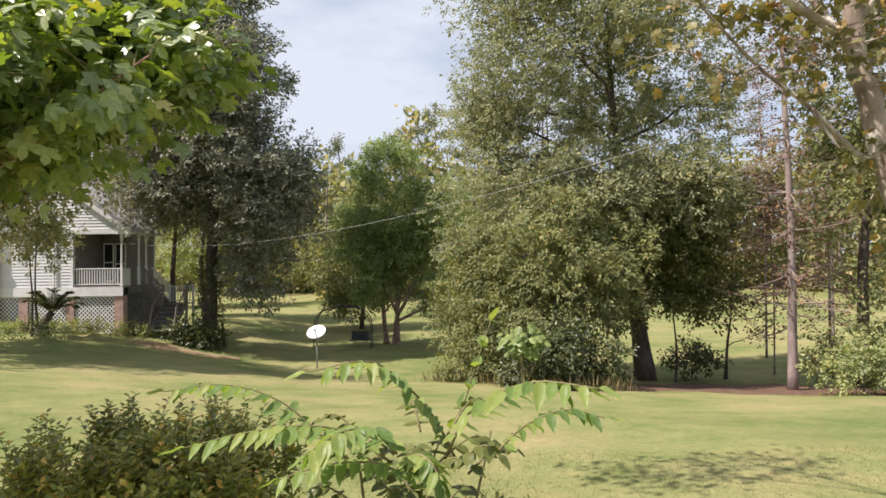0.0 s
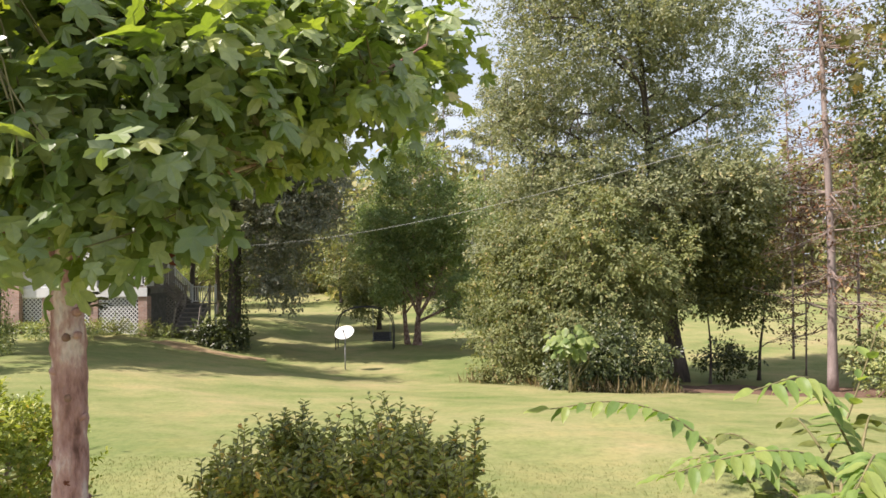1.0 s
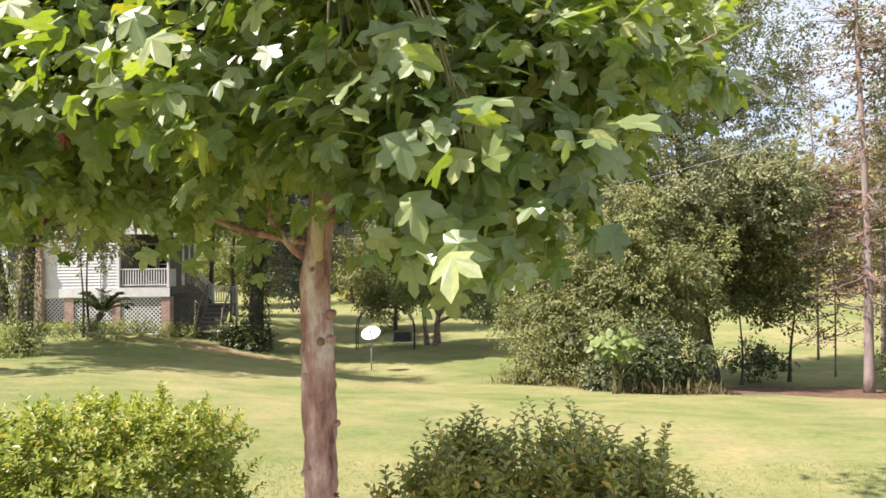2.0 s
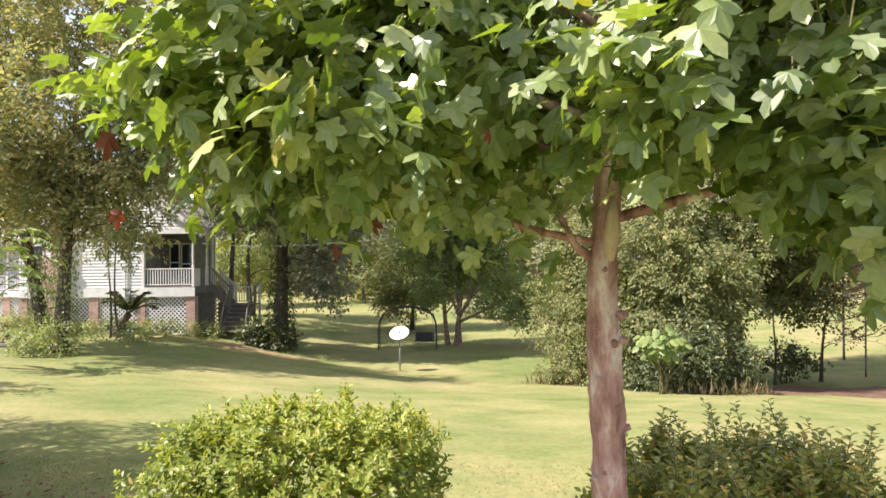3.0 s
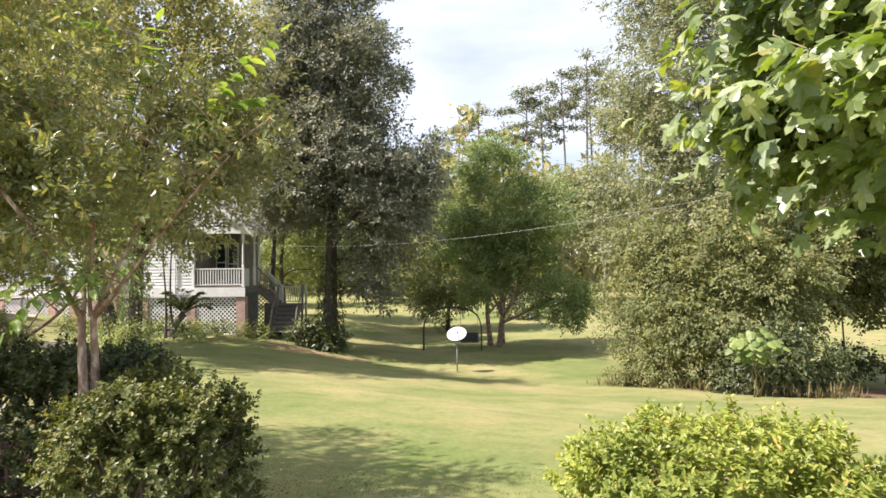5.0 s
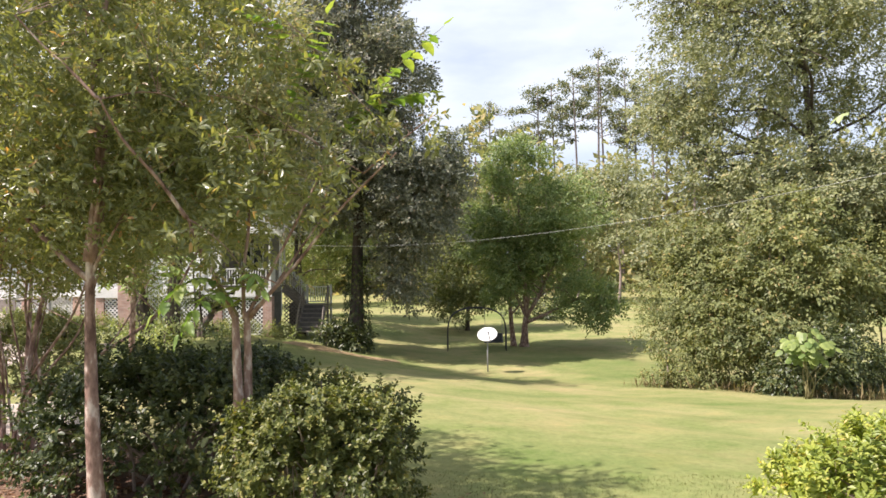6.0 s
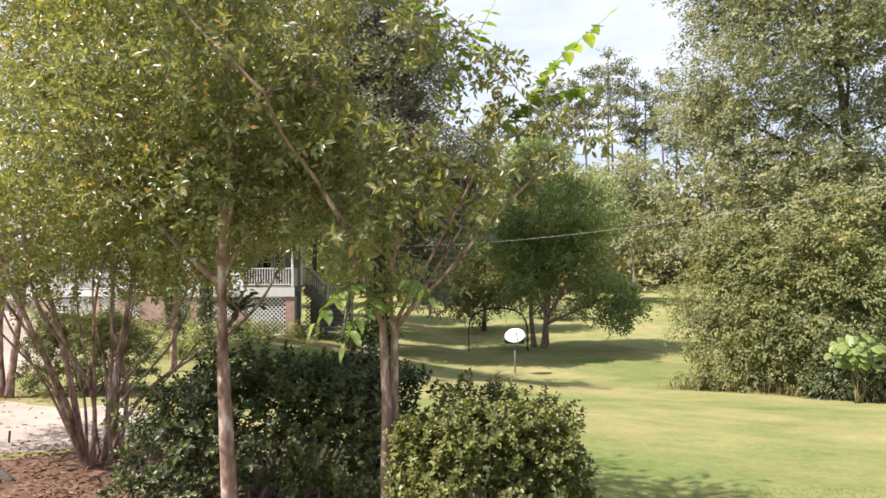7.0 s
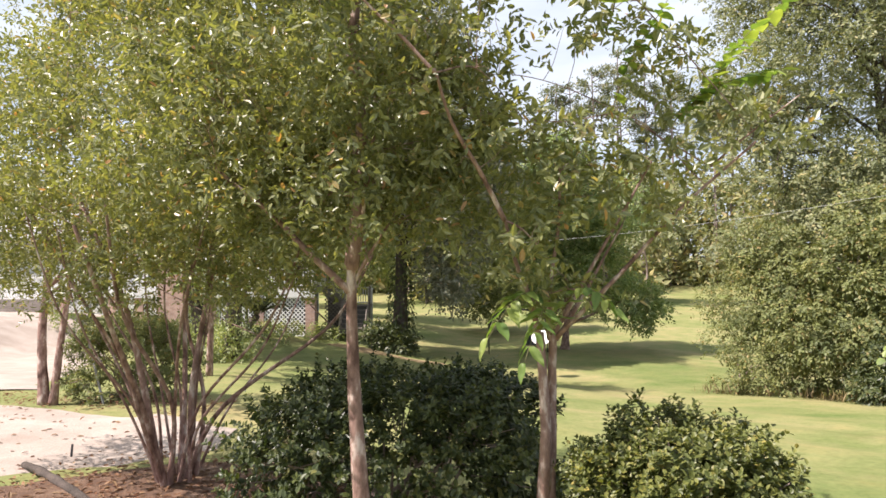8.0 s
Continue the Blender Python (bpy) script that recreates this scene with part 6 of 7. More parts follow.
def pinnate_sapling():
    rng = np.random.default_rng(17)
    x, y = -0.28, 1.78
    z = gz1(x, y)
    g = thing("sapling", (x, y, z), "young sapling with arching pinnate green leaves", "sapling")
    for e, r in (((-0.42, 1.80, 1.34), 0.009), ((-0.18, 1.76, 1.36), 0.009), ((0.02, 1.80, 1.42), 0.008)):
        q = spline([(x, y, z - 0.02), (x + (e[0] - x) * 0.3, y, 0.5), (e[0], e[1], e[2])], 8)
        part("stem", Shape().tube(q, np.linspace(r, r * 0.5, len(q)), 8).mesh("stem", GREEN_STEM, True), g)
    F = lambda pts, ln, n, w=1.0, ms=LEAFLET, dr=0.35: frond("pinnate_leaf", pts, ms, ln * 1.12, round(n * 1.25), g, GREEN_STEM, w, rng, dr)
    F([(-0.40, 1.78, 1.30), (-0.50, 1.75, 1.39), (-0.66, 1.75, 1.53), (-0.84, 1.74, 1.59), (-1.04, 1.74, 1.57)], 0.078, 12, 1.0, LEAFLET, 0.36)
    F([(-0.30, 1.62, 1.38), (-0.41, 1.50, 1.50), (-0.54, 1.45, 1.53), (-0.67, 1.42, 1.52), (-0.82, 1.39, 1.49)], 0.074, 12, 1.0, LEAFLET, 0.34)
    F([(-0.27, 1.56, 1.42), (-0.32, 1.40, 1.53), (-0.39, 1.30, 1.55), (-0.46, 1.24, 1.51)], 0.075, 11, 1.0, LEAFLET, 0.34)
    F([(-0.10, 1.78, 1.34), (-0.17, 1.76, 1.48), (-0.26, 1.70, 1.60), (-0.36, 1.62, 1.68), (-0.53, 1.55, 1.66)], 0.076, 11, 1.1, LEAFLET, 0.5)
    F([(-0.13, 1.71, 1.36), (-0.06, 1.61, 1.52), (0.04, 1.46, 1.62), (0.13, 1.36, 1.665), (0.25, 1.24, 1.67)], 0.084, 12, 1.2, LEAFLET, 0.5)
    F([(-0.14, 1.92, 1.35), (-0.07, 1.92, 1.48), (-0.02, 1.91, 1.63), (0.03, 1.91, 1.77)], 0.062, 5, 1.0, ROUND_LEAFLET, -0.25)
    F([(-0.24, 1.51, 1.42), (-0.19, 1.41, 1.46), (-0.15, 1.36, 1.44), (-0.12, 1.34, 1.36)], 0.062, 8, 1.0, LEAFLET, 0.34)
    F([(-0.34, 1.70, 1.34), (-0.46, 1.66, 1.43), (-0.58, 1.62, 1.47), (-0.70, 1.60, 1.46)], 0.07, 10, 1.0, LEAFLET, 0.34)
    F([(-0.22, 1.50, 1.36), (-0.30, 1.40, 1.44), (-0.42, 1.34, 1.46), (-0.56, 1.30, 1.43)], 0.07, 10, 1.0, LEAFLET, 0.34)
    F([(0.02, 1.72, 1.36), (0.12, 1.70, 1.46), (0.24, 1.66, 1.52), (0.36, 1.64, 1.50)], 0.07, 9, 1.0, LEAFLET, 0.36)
    for k in range(22):                                    # a dark round-leaved heart
        a = k * 2.4
        b = np.array((-0.20 + 0.20 * math.cos(a) * (k % 5) / 4, 1.70 + 0.1 * math.sin(a), 1.12 + 0.33 * ((k * 7) % 22) / 22))
        q = np.array((math.cos(a) * 0.17, math.sin(a) * 0.13, 0.0))
        F([b, b + q * 0.35 + (0, 0, 0.05), b + q * 0.7 + (0, 0, 0.08), b + q + (0, 0, 0.06)], 0.058, 4, 1.0, DARK_LEAFLET, 0.3)
    for k in range(12):
        a = k * 2.4 + 0.4
        b = np.array((-0.24 + 0.05 * math.cos(a), 1.7 + 0.05 * math.sin(a), 0.70 + 0.03 * k))
        q = np.array((math.cos(a) * 0.3, math.sin(a) * 0.24 - 0.03, 0.0))
        F([b, b + q * 0.35 + (0, 0, 0.16), b + q * 0.7 + (0, 0, 0.24), b + q + (0, 0, 0.2)], 0.072, 8, 1.0, (LEAFLET, ROUND_LEAFLET)[k % 2])


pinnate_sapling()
vrng = np.random.default_rng(19)
for pts, ln, n in (([(-8.66, 4.62, 1.74), (-8.76, 4.42, 1.98), (-8.88, 4.26, 1.96), (-9.02, 4.14, 1.78)], 0.16, 9), ([(-8.66, 4.62, 1.72), (-8.7, 4.4, 1.9), (-8.76, 4.22, 1.84), (-8.84, 4.1, 1.66)], 0.15, 8), ([(-8.64, 4.62, 1.74), (-8.54, 4.46, 1.98), (-8.46, 4.32, 2.02), (-8.36, 4.22, 1.92)], 0.14, 8),
                   ([(-7.95, 4.6, 2.95), (-7.74, 4.58, 3.16), (-7.55, 4.59, 3.43), (-7.2, 4.59, 3.73)], 0.15, 15), ([(-8.3, 4.55, 3.0), (-8.2, 4.5, 3.3), (-8.08, 4.4, 3.5), (-7.95, 4.3, 3.72)], 0.12, 13), ([(-8.0, 4.6, 2.95), (-7.75, 4.58, 3.14), (-7.5, 4.6, 3.24), (-7.3, 4.6, 3.27)], 0.12, 13),
                   ([(-8.36, 4.5, 3.4), (-8.3, 4.4, 3.6), (-8.36, 4.3, 3.7), (-8.48, 4.25, 3.72)], 0.1, 9)):
    frond("pinnate_leaf", pts, LEAFLET if pts[0][2] < 2 else ROUND_LEAFLET, ln, n, twin, GREEN_STEM, 1.0, vrng, 0.3, "fresh green pinnate leaf")


def frond_sapling():
    rng = np.random.default_rng(18)
    x, y = -15.0, 14.95
    z = gz1(x, y)
    g = thing("sapling", (x, y, z), "slim sapling with long drooping pinnate leaves", "sapling")
    q = spline([(x, y, z - 0.05), (x + 0.05, y, 1.2), (x + 0.1, y, 2.6)], 8)
    part("trunk", Shape().tube(q, np.linspace(0.085, 0.03, len(q)), 8, 0.04, rng).mesh("trunk", MYRTLE_BARK, True), g)
    ms = [mesh_of("leaflet", OVAL[0] * (1, 0.95, 1), OVAL[1], BIG_LEAF)]
    for k in range(17):
        a = k * 2.4 + 0.3
        ln = 1.15 + 0.5 * rng.random()
        b = np.array((x + 0.1, y, 1.2 + 0.085 * k))
        d = np.array((math.cos(a), math.sin(a), 0)) * ln
        frond("pinnate_leaf", [b, b + d * 0.4 + (0, 0, 0.38), b + d * 0.75 + (0, 0, 0.42), b + d + (0, 0, 0.22)], ms, 0.25, 14, g, GREEN_STEM, 3, rng, 0.35)


frond_sapling()


# ---- near: the mottled tree at the path's start ----
def mottled_tree():
    rng = np.random.default_rng(23)
    x, y = 2.95, 3.4
    g = thing("plane_tree", (x, y, gz1(x, y) - 0.05), "leaning tree with mottled pale bark and thinning yellowish leaves", "tree")
    def branch(name, pts, r0, r1):
        p = spline(pts, 8)
        part(name, Shape().tube(p, np.linspace(r0, r1, len(p)), 10, 0.06, rng).mesh(name, PLANE_BARK, True), g)
        return p
    tr = branch("trunk", [(x, y, gz1(x, y) - 0.05), (2.72, 3.38, 1.4), (2.39, 3.36, 2.5), (2.3, 3.35, 2.86), (2.22, 3.35, 3.2), (2.1, 3.3, 4.4)], 0.095, 0.045)
    nodes = [tr[24:]]
    for pts, r0 in (([(2.27, 3.35, 3.0), (2.12, 3.3, 3.22), (1.9, 3.25, 3.34), (1.66, 3.2, 3.48), (1.2, 3.1, 3.8)], 0.036), ([(2.42, 3.36, 2.42), (2.17, 3.34, 2.6), (1.91, 3.3, 2.84), (1.63, 3.28, 3.06), (1.3, 3.2, 3.36)], 0.02),
                    ([(1.93, 3.3, 2.82), (2.0, 3.27, 2.68), (2.06, 3.25, 2.58)], 0.012), ([(2.2, 3.35, 3.3), (2.6, 3.3, 3.8), (3.0, 3.2, 4.2)], 0.03), ([(2.24, 3.35, 3.1), (2.1, 3.7, 3.7), (1.8, 4.0, 4.2)], 0.026), ([(1.63, 3.28, 3.06), (1.45, 3.2, 3.0), (1.2, 3.15, 3.1)], 0.01),
                    # two unseen overhead limbs, added to carry the leaves that shade the lawn
                    ([(1.3, 3.12, 3.72), (0.9, 3.6, 4.5), (-0.2, 4.2, 5.0), (-2.0, 4.7, 5.3)], 0.022), ([(0.4, 3.8, 4.75), (-0.2, 4.4, 5.1), (-1.0, 5.1, 5.4)], 0.014)):
        nodes.append(branch("limb", pts, r0, r0 * 0.35))
    nodes = np.concatenate(nodes)
    # the last two lobes are out of view, placed to shadow the lawn
    lobes = [(2.55, 3.3, 2.35, 0.5, 0.5, 0.6), (1.6, 3.25, 3.3, 0.8, 0.5, 0.5), (2.3, 3.3, 3.9, 1.1, 0.9, 0.9), (2.9, 3.4, 3.0, 0.6, 0.6, 0.8), (-1.8, 4.6, 5.4, 1.0, 0.6, 0.35), (-0.8, 5.0, 5.4, 0.8, 0.6, 0.35)]
    c, d = clump_centres(lobes, 340, rng, 0.3, -1.2)
    tw = Shape()
    for i in range(len(c)):
        k = int(np.argmin(np.linalg.norm(nodes - c[i], axis=1)))
        tw.tube(limb_path(nodes[k], c[i], rng, 0.03, 2), np.linspace(0.005, 0.002, 7), 4)
    tagged(part("twig_spray", tw.mesh("twig_spray", PLANE_BARK), g), kind="stuff")
    pos, tip, nrm = clump_leaves(c, d, 7, 0.1, rng, 0.7, 0.5)
    leaf_cloud("foliage", pos, tip, nrm, 0.07 * (0.6 + 0.7 * rng.random(len(pos))), PLANE_LEAF, STARS[1], g)


mottled_tree()


# ---- the broad-leaved vine in front of the thicket ----
def broad_vine():
    rng = np.random.default_rng(29)
    x, y = 1.75, 16.9
    z = gz1(x, y)
    g = thing("broad_leaf_plant", (x, y, z), "upright plant with broad heart-shaped light green leaves", "plant")
    a = np.linspace(0, 2 * np.pi, 11)[:-1]
    heart = np.array([(0.35, 0, 0.03)] + [(0.42 - 0.5 * math.cos(t) + 0.12 * math.cos(2 * t), 0.42 * math.sin(t), -0.06 * abs(math.sin(t))) for t in a])
    me = mesh_of("leaf", heart, np.array([(0, 1 + i, 1 + (i + 1) % 10) for i in range(10)]), BIG_LEAF)
    for i in range(9):
        e = np.array((x + rng.normal(0, 0.42), y + rng.normal(0, 0.3), z + 1.0 + 0.7 * rng.random()))
        p = limb_path((x + rng.normal(0, 0.05), y, z - 0.02), e, rng, 0.05, 4)
        part("stem", Shape().tube(p, np.linspace(0.016, 0.006, len(p)), 6).mesh("stem", GREEN_STEM, True), g)
    for i in range(95):
        d = unit(rng.normal(0, 1, 3))
        c = np.array((x, y, z + 1.38)) + d * np.array((0.72, 0.5, 0.45)) * (0.5 + 0.5 * rng.random())
        tip = Vector((d[0] * 0.6 + rng.normal(0, 0.3), -0.25 + d[1] * 0.4, -0.55))
        tip.normalize()
        nn = Vector((d[0] * 0.4 - 0.2, -0.6 + rng.normal(0, 0.2), 0.9))
        s = nn.cross(tip).normalized()
        ob = new("leaf", me)
        ob.parent = g
        ob.matrix_parent_inverse = Matrix.Translation(-g.location)
        ob.matrix_basis = Matrix.Translation(c) @ Matrix((tip, s, tip.cross(s))).transposed().to_4x4() @ Matrix.Scale(0.16 + 0.1 * rng.random(), 4)


broad_vine()


# ---- dish, swing, cable, cycad, clutter ----
def satellite_dish():
    x, y, zc = -6.18, 27.0, -1.03
    z0 = gz1(x, y)
    g = thing("satellite_dish", (x, y, z0), "white oval satellite dish on a thin steel pole", "satellite dish")
    part("pole", Shape().tube([(x, y + 0.06, z0 - 0.1), (x, y + 0.06, zc - 0.05)], 0.03, 8).mesh("pole", STEEL, True), g)
    rim, rings = 28, 7
    m = Matrix.Translation((x, y, zc)) @ Euler((radians(40), radians(-14), radians(8))).to_matrix().to_4x4()
    v, f = [], []
    for back in (0, 1):
        for i in range(rings + 1):
            r = i / rings
            for j in range(rim):
                a = j * 2 * math.pi / rim
                v.append(m @ Vector((0.42 * r * math.cos(a), 0.38 * r * math.sin(a), 0.075 * r * r - 0.012 * back)))
    o = (rings + 1) * rim
    for i in range(rings):
        for j in range(rim):
            k = (j + 1) % rim
            f.append((i * rim + j, i * rim + k, (i + 1) * rim + k, (i + 1) * rim + j))
            f.append((o + i * rim + j, o + (i + 1) * rim + j, o + (i + 1) * rim + k, o + i * rim + k))
    for j in range(rim):
        k = (j + 1) % rim
        f.append((rings * rim + j, rings * rim + k, o + rings * rim + k, o + rings * rim + j))
    part("reflector", mesh_of("reflector", [tuple(q) for q in v], f, DISH, True), g, "white oval reflector")
    a, b = m @ Vector((0, -0.42, 0.05)), m @ Vector((0, -0.22, 0.42))
    arm = part("feed_arm", Shape().beam(a, b, 0.035, 0.035).mesh("feed_arm", STEEL), g)
    part("receiver", Shape().tube([b, b + (a - b).normalized() * 0.02 + Vector((0, 0.05, -0.03))], (0.045, 0.03), 8).mesh("receiver", BLACK), arm)
    part("bracket", Shape().beam((x, y + 0.06, zc - 0.2), (x, y + 0.1, zc + 0.02), 0.09, 0.12).mesh("bracket", STEEL), g)


satellite_dish()


def swing_set():
    y = 35.2
    x0, x1 = -8.1, -4.9
    z0 = gz1((x0 + x1) / 2, y)
    g = thing("garden_swing", ((x0 + x1) / 2, y, z0), "dark metal garden swing hanging in an arched frame", "swing")
    za, zb_ = gz1(x0, y), gz1(x1, y)
    for dy in (-0.35, 0.35):
        part("arch", Shape().tube(spline([(x0, y + dy, za - 0.05), (x0 + 0.05, y + dy, za + 1.5), (x0 + 0.55, y + dy, za + 2.15), ((x0 + x1) / 2, y + dy, z0 + 2.34), (x1 - 0.55, y + dy, zb_ + 2.15), (x1 - 0.05, y + dy, zb_ + 1.5), (x1, y + dy, zb_ - 0.05)], 6), 0.03, 8).mesh("arch", BLACK, True), g)
    for x in np.linspace(x0 + 0.5, x1 - 0.5, 6):
        part("crossbar", Shape().tube([(x, y - 0.35, z0 + 2.2), (x, y + 0.35, z0 + 2.2)], 0.015, 6).mesh("crossbar", BLACK), g)
    xa, xb = -6.1, -5.05
    seat = part("seat", Shape().box(xa, xb, y - 0.25, y + 0.25, z0 + 0.42, z0 + 0.46).box(xa, xb, y + 0.24, y + 0.27, z0 + 0.46, z0 + 0.9).mesh("seat", BLACK), g, "dark swing seat with a low back")
    for x in (xa + 0.05, xb - 0.05):
        part("hanger", Shape().tube([(x, y, z0 + 0.44), (x, y, z0 + 2.24)], 0.013, 6).mesh("hanger", STEEL), seat)


swing_set()


def cable():
    a, way = np.array((-15.9, 29.9, 0)), np.array((16.5, -14.0, 0))
    s = np.linspace(0, 2, 60)
    p = a + way * s[:, None]
    p[:, 2] = 3.05 - 1.69 * s + 2.29 * s ** 2
    x, y, top = p[-1]
    z = gz1(x, y)
    g = thing("overhead_cable", (x, y, z), "thin grey overhead cable running to the house", "cable")
    part("wire", Shape().tube(p, 0.0048, 6).mesh("wire", CABLE, True), g)
    part("pole", Shape().tube([(x, y, z - 0.3), (x, y, top + 0.5)], (0.16, 0.11), 10).mesh("pole", DARKWOOD, True), g, "weathered wooden cable pole")


cable()


def cycad():
    rng = np.random.default_rng(37)
    x, y = -18.75, 27.6
    z = gz1(x, y)
    g = thing("palm_plant", (x, y, z), "sago palm with a leaning dark trunk and stiff feathery fronds", "palm")
    top = np.array((x + 0.55, y, z + 1.0))
    p = spline([(x, y, z - 0.05), (x + 0.15, y, z + 0.5), top], 8)
    part("trunk", Shape().tube(p, np.linspace(0.2, 0.14, len(p)), 12, 0.08, rng).mesh("trunk", DARK_BARK, True), g)
    for k in range(22):
        a, el = k * 2.4, 0.35 + 0.85 * rng.random()
        d = np.array((math.cos(a) * math.cos(el), math.sin(a) * math.cos(el), math.sin(el)))
        q = spline([top, top + d * 0.6 + (0, 0, 0.06), top + d * 1.15 - (0, 0, 0.08), top + d * 1.45 - (0, 0, 0.3)], 8)
        fr = part("frond", Shape().tube(q, np.linspace(0.012, 0.004, len(q)), 4).mesh("frond", GREEN_STEM), g)
        n = 40
        t = np.repeat(np.linspace(3, len(q) - 1, n // 2).astype(int), 2)
        s = np.tile((-1, 1), n // 2)[:, None]
        dd = unit(np.gradient(q, axis=0)[t])
        sd = unit(np.cross(dd, (0, 0, 1.0)))
        leaf_cloud("feathering", q[t], dd * 0.6 + sd * s + (0, 0, 0.25), np.tile((0, 0, 1.0), (n, 1)) - sd * s * 0.4, 0.24, DEEP_LEAF, KITE, fr)


cycad()
prng = np.random.default_rng(41)
for i in range(17):
    x = -24.5 + i * 0.56 + prng.normal(0, 0.1)
    y = 29.35 + prng.normal(0, 0.15) + (0.9 if x > -16.2 else 0)
    z = gz1(x, y)
    tree("border_plant", (x, y), 0.4, [(x, y, z + 0.22, 0.36, 0.3, 0.24 + 0.12 * prng.random())], "low green border plant along the lattice", "plant", (FRESH_LEAF, THICKET_LEAF)[i % 2], GREEN_STEM, 14, 34, 0.12, 0.1, 300 + i, 0.012, 3, below=-0.6, twigs=5, group="border plants")
for i in range(9):
    x, y = -24.5 + i * 0.95 + prng.normal(0, 0.2), 24.8 + prng.normal(0, 0.9)
    z = gz1(x, y)
    tree("border_plant", (x, y), 0.5, [(x, y, z + 0.25, 0.5, 0.45, 0.3)], "straggling green plant in the bed before the house", "plant", (FRESH_LEAF, DEEP_LEAF)[i % 2], GREEN_STEM, 16, 30, 0.14, 0.11, 330 + i, 0.012, 3, below=-0.6, twigs=5, group="border plants")
for x0, y0, x1, y1 in ((-22.4, 23.4, -20.6, 23.9), (-21.8, 22.6, -20.0, 23.1), (-23.0, 24.4, -21.6, 24.5)):
    z = max(gz1(x0, y0), gz1(x1, y1)) + 0.06
    g = thing("timber", (x0, y0, z), "weathered landscape timber lying on the grass", "timber")
    part("beam", Shape().beam((x0, y0, gz1(x0, y0) + 0.05), (x1, y1, gz1(x1, y1) + 0.05), 0.15, 0.13).mesh("beam", DARKWOOD), g)
g = thing("edging_timber", (-13.5, 7.3, 0.2), "weathered round edging timber beside the bed", "timber")
part("log", Shape().tube(spline([(-13.6, 7.1, gz1(-13.6, 7.1) + 0.04), (-13.1, 6.75, gz1(-13.1, 6.75) + 0.05), (-12.3, 6.1, gz1(-12.3, 6.1) + 0.03)], 6), 0.038, 10, 0.14).mesh("log", DARK_BARK, True), g)
g = thing("stake", (-13.42, 7.55, gz1(-13.42, 7.55)), "short dark metal stake in the ground", "stake")
part("rod", Shape().tube([(-13.42, 7.55, gz1(-13.42, 7.55) - 0.05), (-13.40, 7.55, gz1(-13.42, 7.55) + 0.16)], 0.012, 6).mesh("rod", BLACK), g)
g = thing("stake", (-14.9, 10.6, gz1(-14.9, 10.6)), "thin leaning grey stake beside the drive", "stake")
part("rod", Shape().tube([(-14.85, 10.6, gz1(-14.85, 10.6) - 0.05), (-15.1, 10.6, gz1(-14.9, 10.6) + 0.95)], 0.018, 6).mesh("rod", STEEL), g)


# ---- loose leaves and grass ----
def rough_grass():
    """Tall dry grass and weeds along the foot of the thicket."""
    rng = np.random.default_rng(59)
    n = 1100
    line = spline([(-1.0, 22.7), (0.4, 21.6), (1.6, 19.6), (2.4, 17.4), (3.6, 17.4), (4.6, 17.8)], 10)
    k = rng.integers(0, len(line), n)
    p = line[k] + rng.normal(0, 0.32, (n, 2))
    pos = np.concatenate([p, (gz(p[:, 0], p[:, 1]) - 0.02)[:, None]], 1)
    tip = np.stack([rng.normal(0, 0.3, n), rng.normal(0, 0.3, n), np.ones(n)], 1)
    ob = thing("rough_grass", (2, 19.6, gz1(2, 19.6)), "tall dry grass and weeds at the thicket's foot", "grass", kind="stuff")
    leaf_cloud("blades", pos, tip, rng.normal(0, 1, (n, 3)) * (1, 1, 0.2), 0.16 + 0.4 * rng.random(n) ** 2, STRAW, (KITE[0] * (1, 0.16, 1), KITE[1]), ob)


rough_grass()


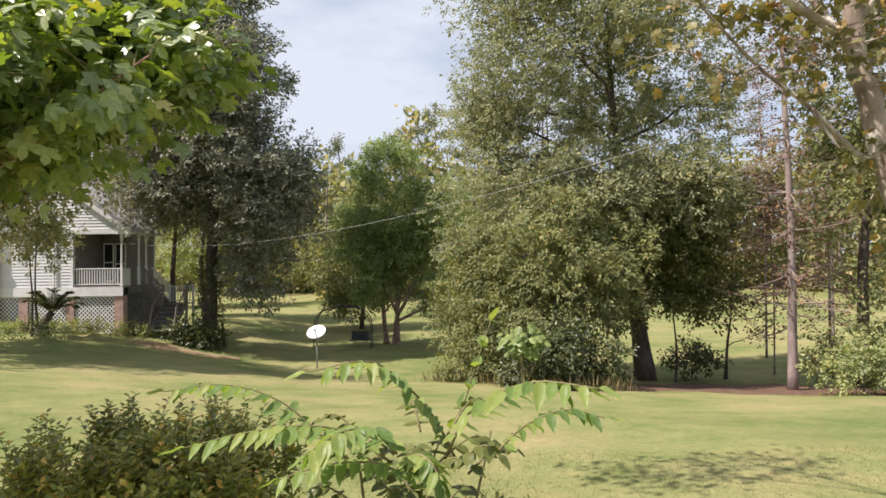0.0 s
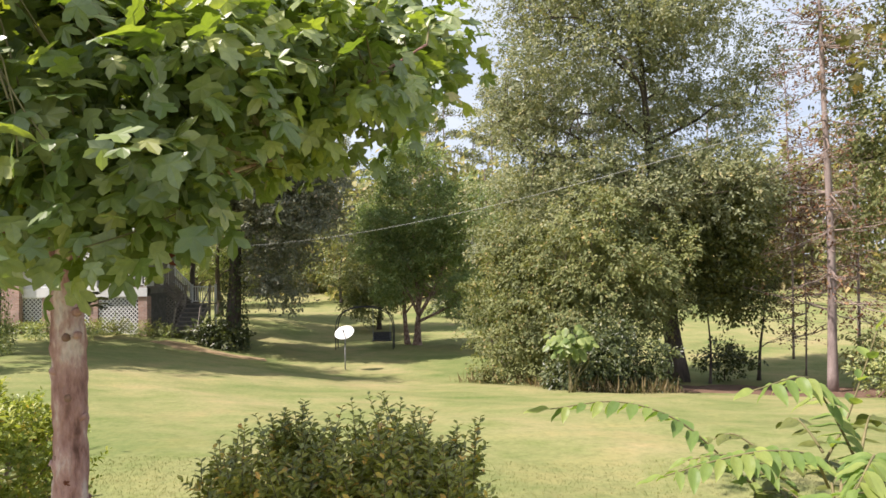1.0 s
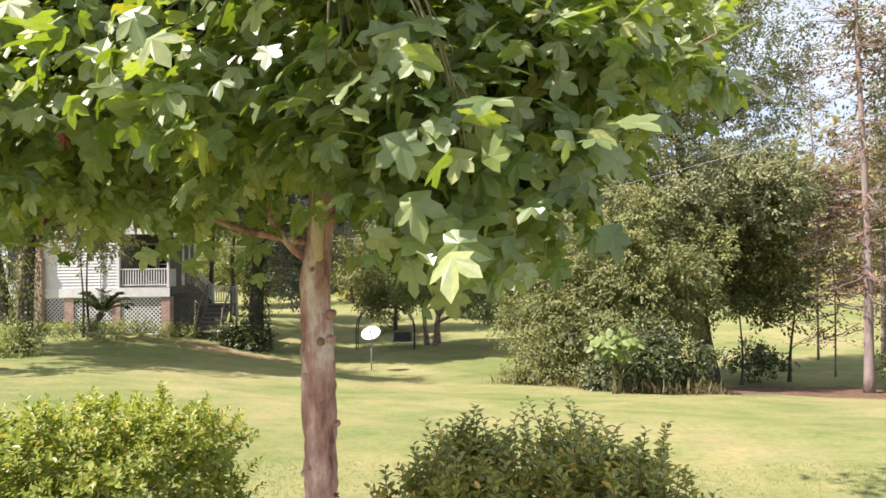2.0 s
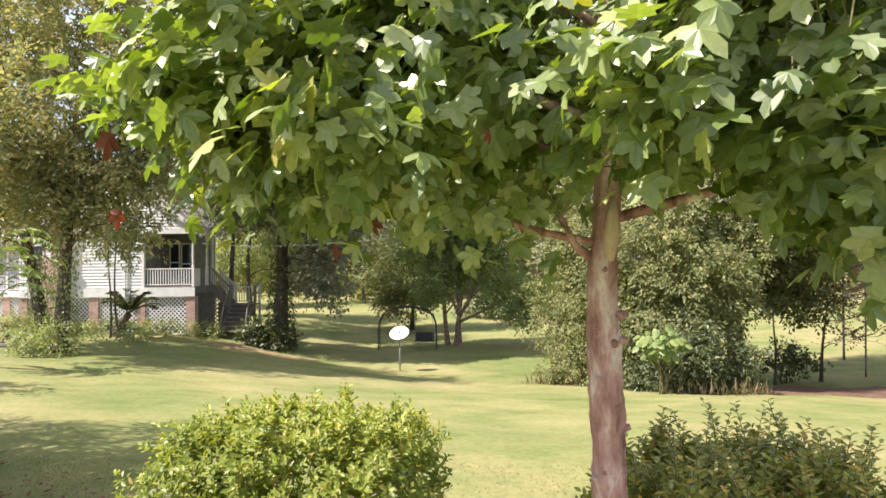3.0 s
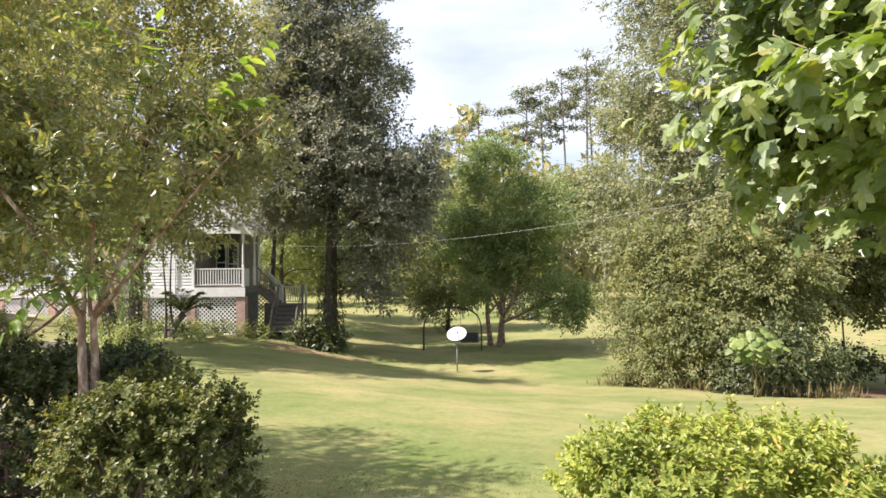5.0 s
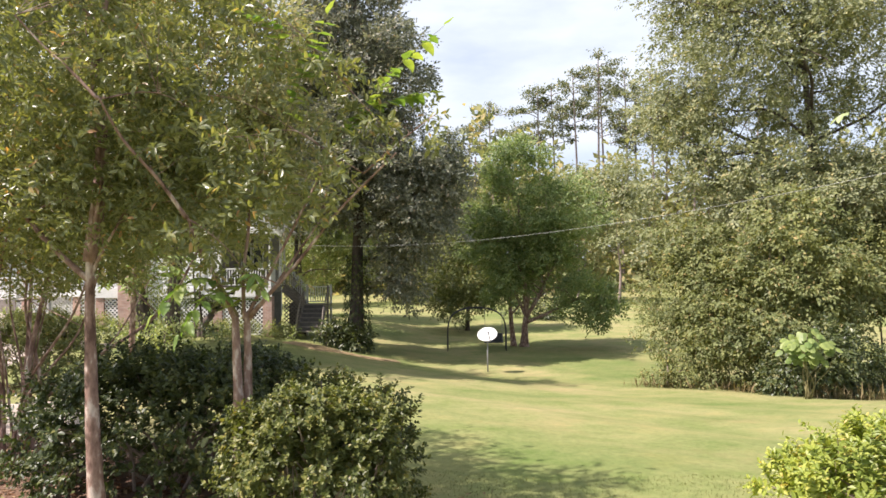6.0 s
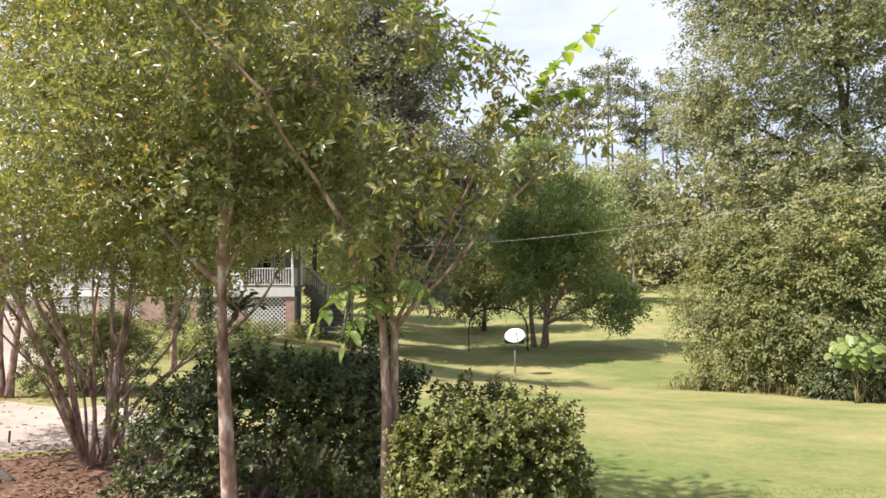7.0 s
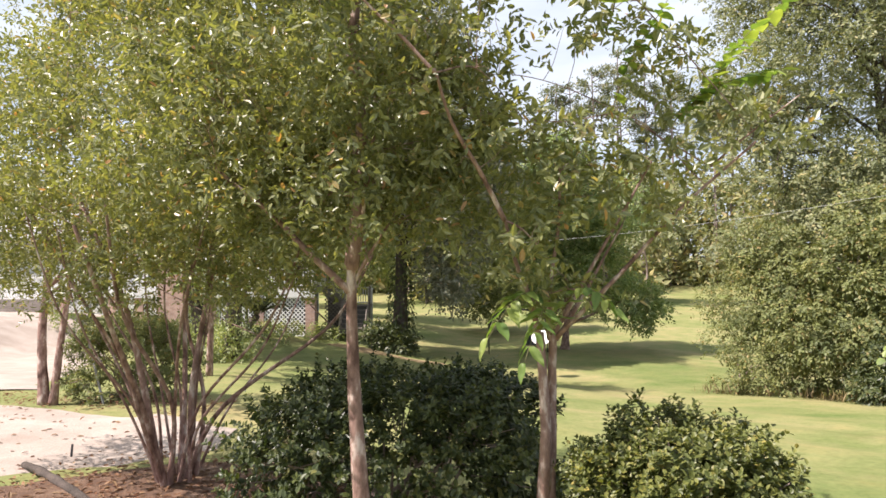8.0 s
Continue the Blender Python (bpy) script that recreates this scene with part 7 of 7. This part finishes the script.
def litter():
    rng = np.random.default_rng(47)
    n = 5200
    t = rng.random(n)
    line = spline([(-7.2, 4.4), (-8.6, 4.9), (-9.9, 5.7), (-11.3, 6.5), (-12.2, 6.6), (-12.9, 5.6)], 10)
    k = (t * (len(line) - 1)).astype(int)
    p = line[k] + rng.normal(0, 0.55, (n, 2))
    m = n // 4
    p[:m] = np.stack([-13 - 9 * rng.random(m), 10.9 + rng.normal(0, 0.45, m)], 1)
    p[m:m + 350] = np.stack([-12.5 - 7 * rng.random(350), 8.4 + rng.normal(0, 1.1, 350)], 1)
    pos = np.concatenate([p, (gz(p[:, 0], p[:, 1]) + 0.035)[:, None]], 1)
    nrm = rng.normal(0, 0.35, pos.shape) + (0, 0, 1)
    ob = thing("leaf_litter", (-11, 5.8, 0.1), "scattered reddish-brown fallen leaves on the bed", "fallen leaves", kind="stuff")
    leaf_cloud("fallen_leaves", pos, np.stack([rng.normal(0, 1, n), rng.normal(0, 1, n), rng.normal(0, 0.15, n)], 1), nrm, 0.04 + 0.045 * rng.random(n), DEAD, OVAL, ob)


litter()


def lawn_blades():
    """Short mown blades where the lawn comes close."""
    rng = np.random.default_rng(53)
    n = 120000
    y = 2.2 + 4.6 * rng.random(n) ** 1.3
    x = -14.5 + 22 * rng.random(n)
    pos = np.stack([x, y, gz(x, y) - 0.005], 1)
    bed = np.interp(x, (-13.4, -12.9, -12.2, -11.3, -9.9, -8.6, -7.2), (4.4, 5.6, 6.6, 6.5, 5.7, 4.9, 4.4))
    keep = ~((np.abs(y - bed) < 0.9) & (x < -7.0)) & ~((np.abs(y - 8.2) < 2.3) & (x < -12.0)) & (noise_mask(x, y) > rng.random(n) * 0.9)
    pos = pos[keep]
    k = len(pos)
    tip = np.stack([rng.normal(0, 0.5, k), rng.normal(0, 0.5, k), np.ones(k)], 1)
    nrm = np.stack([rng.normal(0, 1, k), rng.normal(0, 1, k), 0.3 * np.ones(k)], 1)
    ob = thing("lawn_grass", (-3, 6, 0), "short mown grass blades", "grass", kind="stuff")
    v = KITE[0] * (1, 0.42, 1)
    leaf_cloud("blades", pos, tip, nrm, 0.012 + 0.018 * rng.random(k), BLADE, (v, KITE[1]), ob)


def noise_mask(x, y):
    return 0.62 + 0.25 * np.sin(x * 1.7 + np.sin(y * 1.3)) * np.sin(y * 1.1 + 0.6 * x) + 0.15 * np.sin(x * 4.1 + y * 3.3)


lawn_blades()
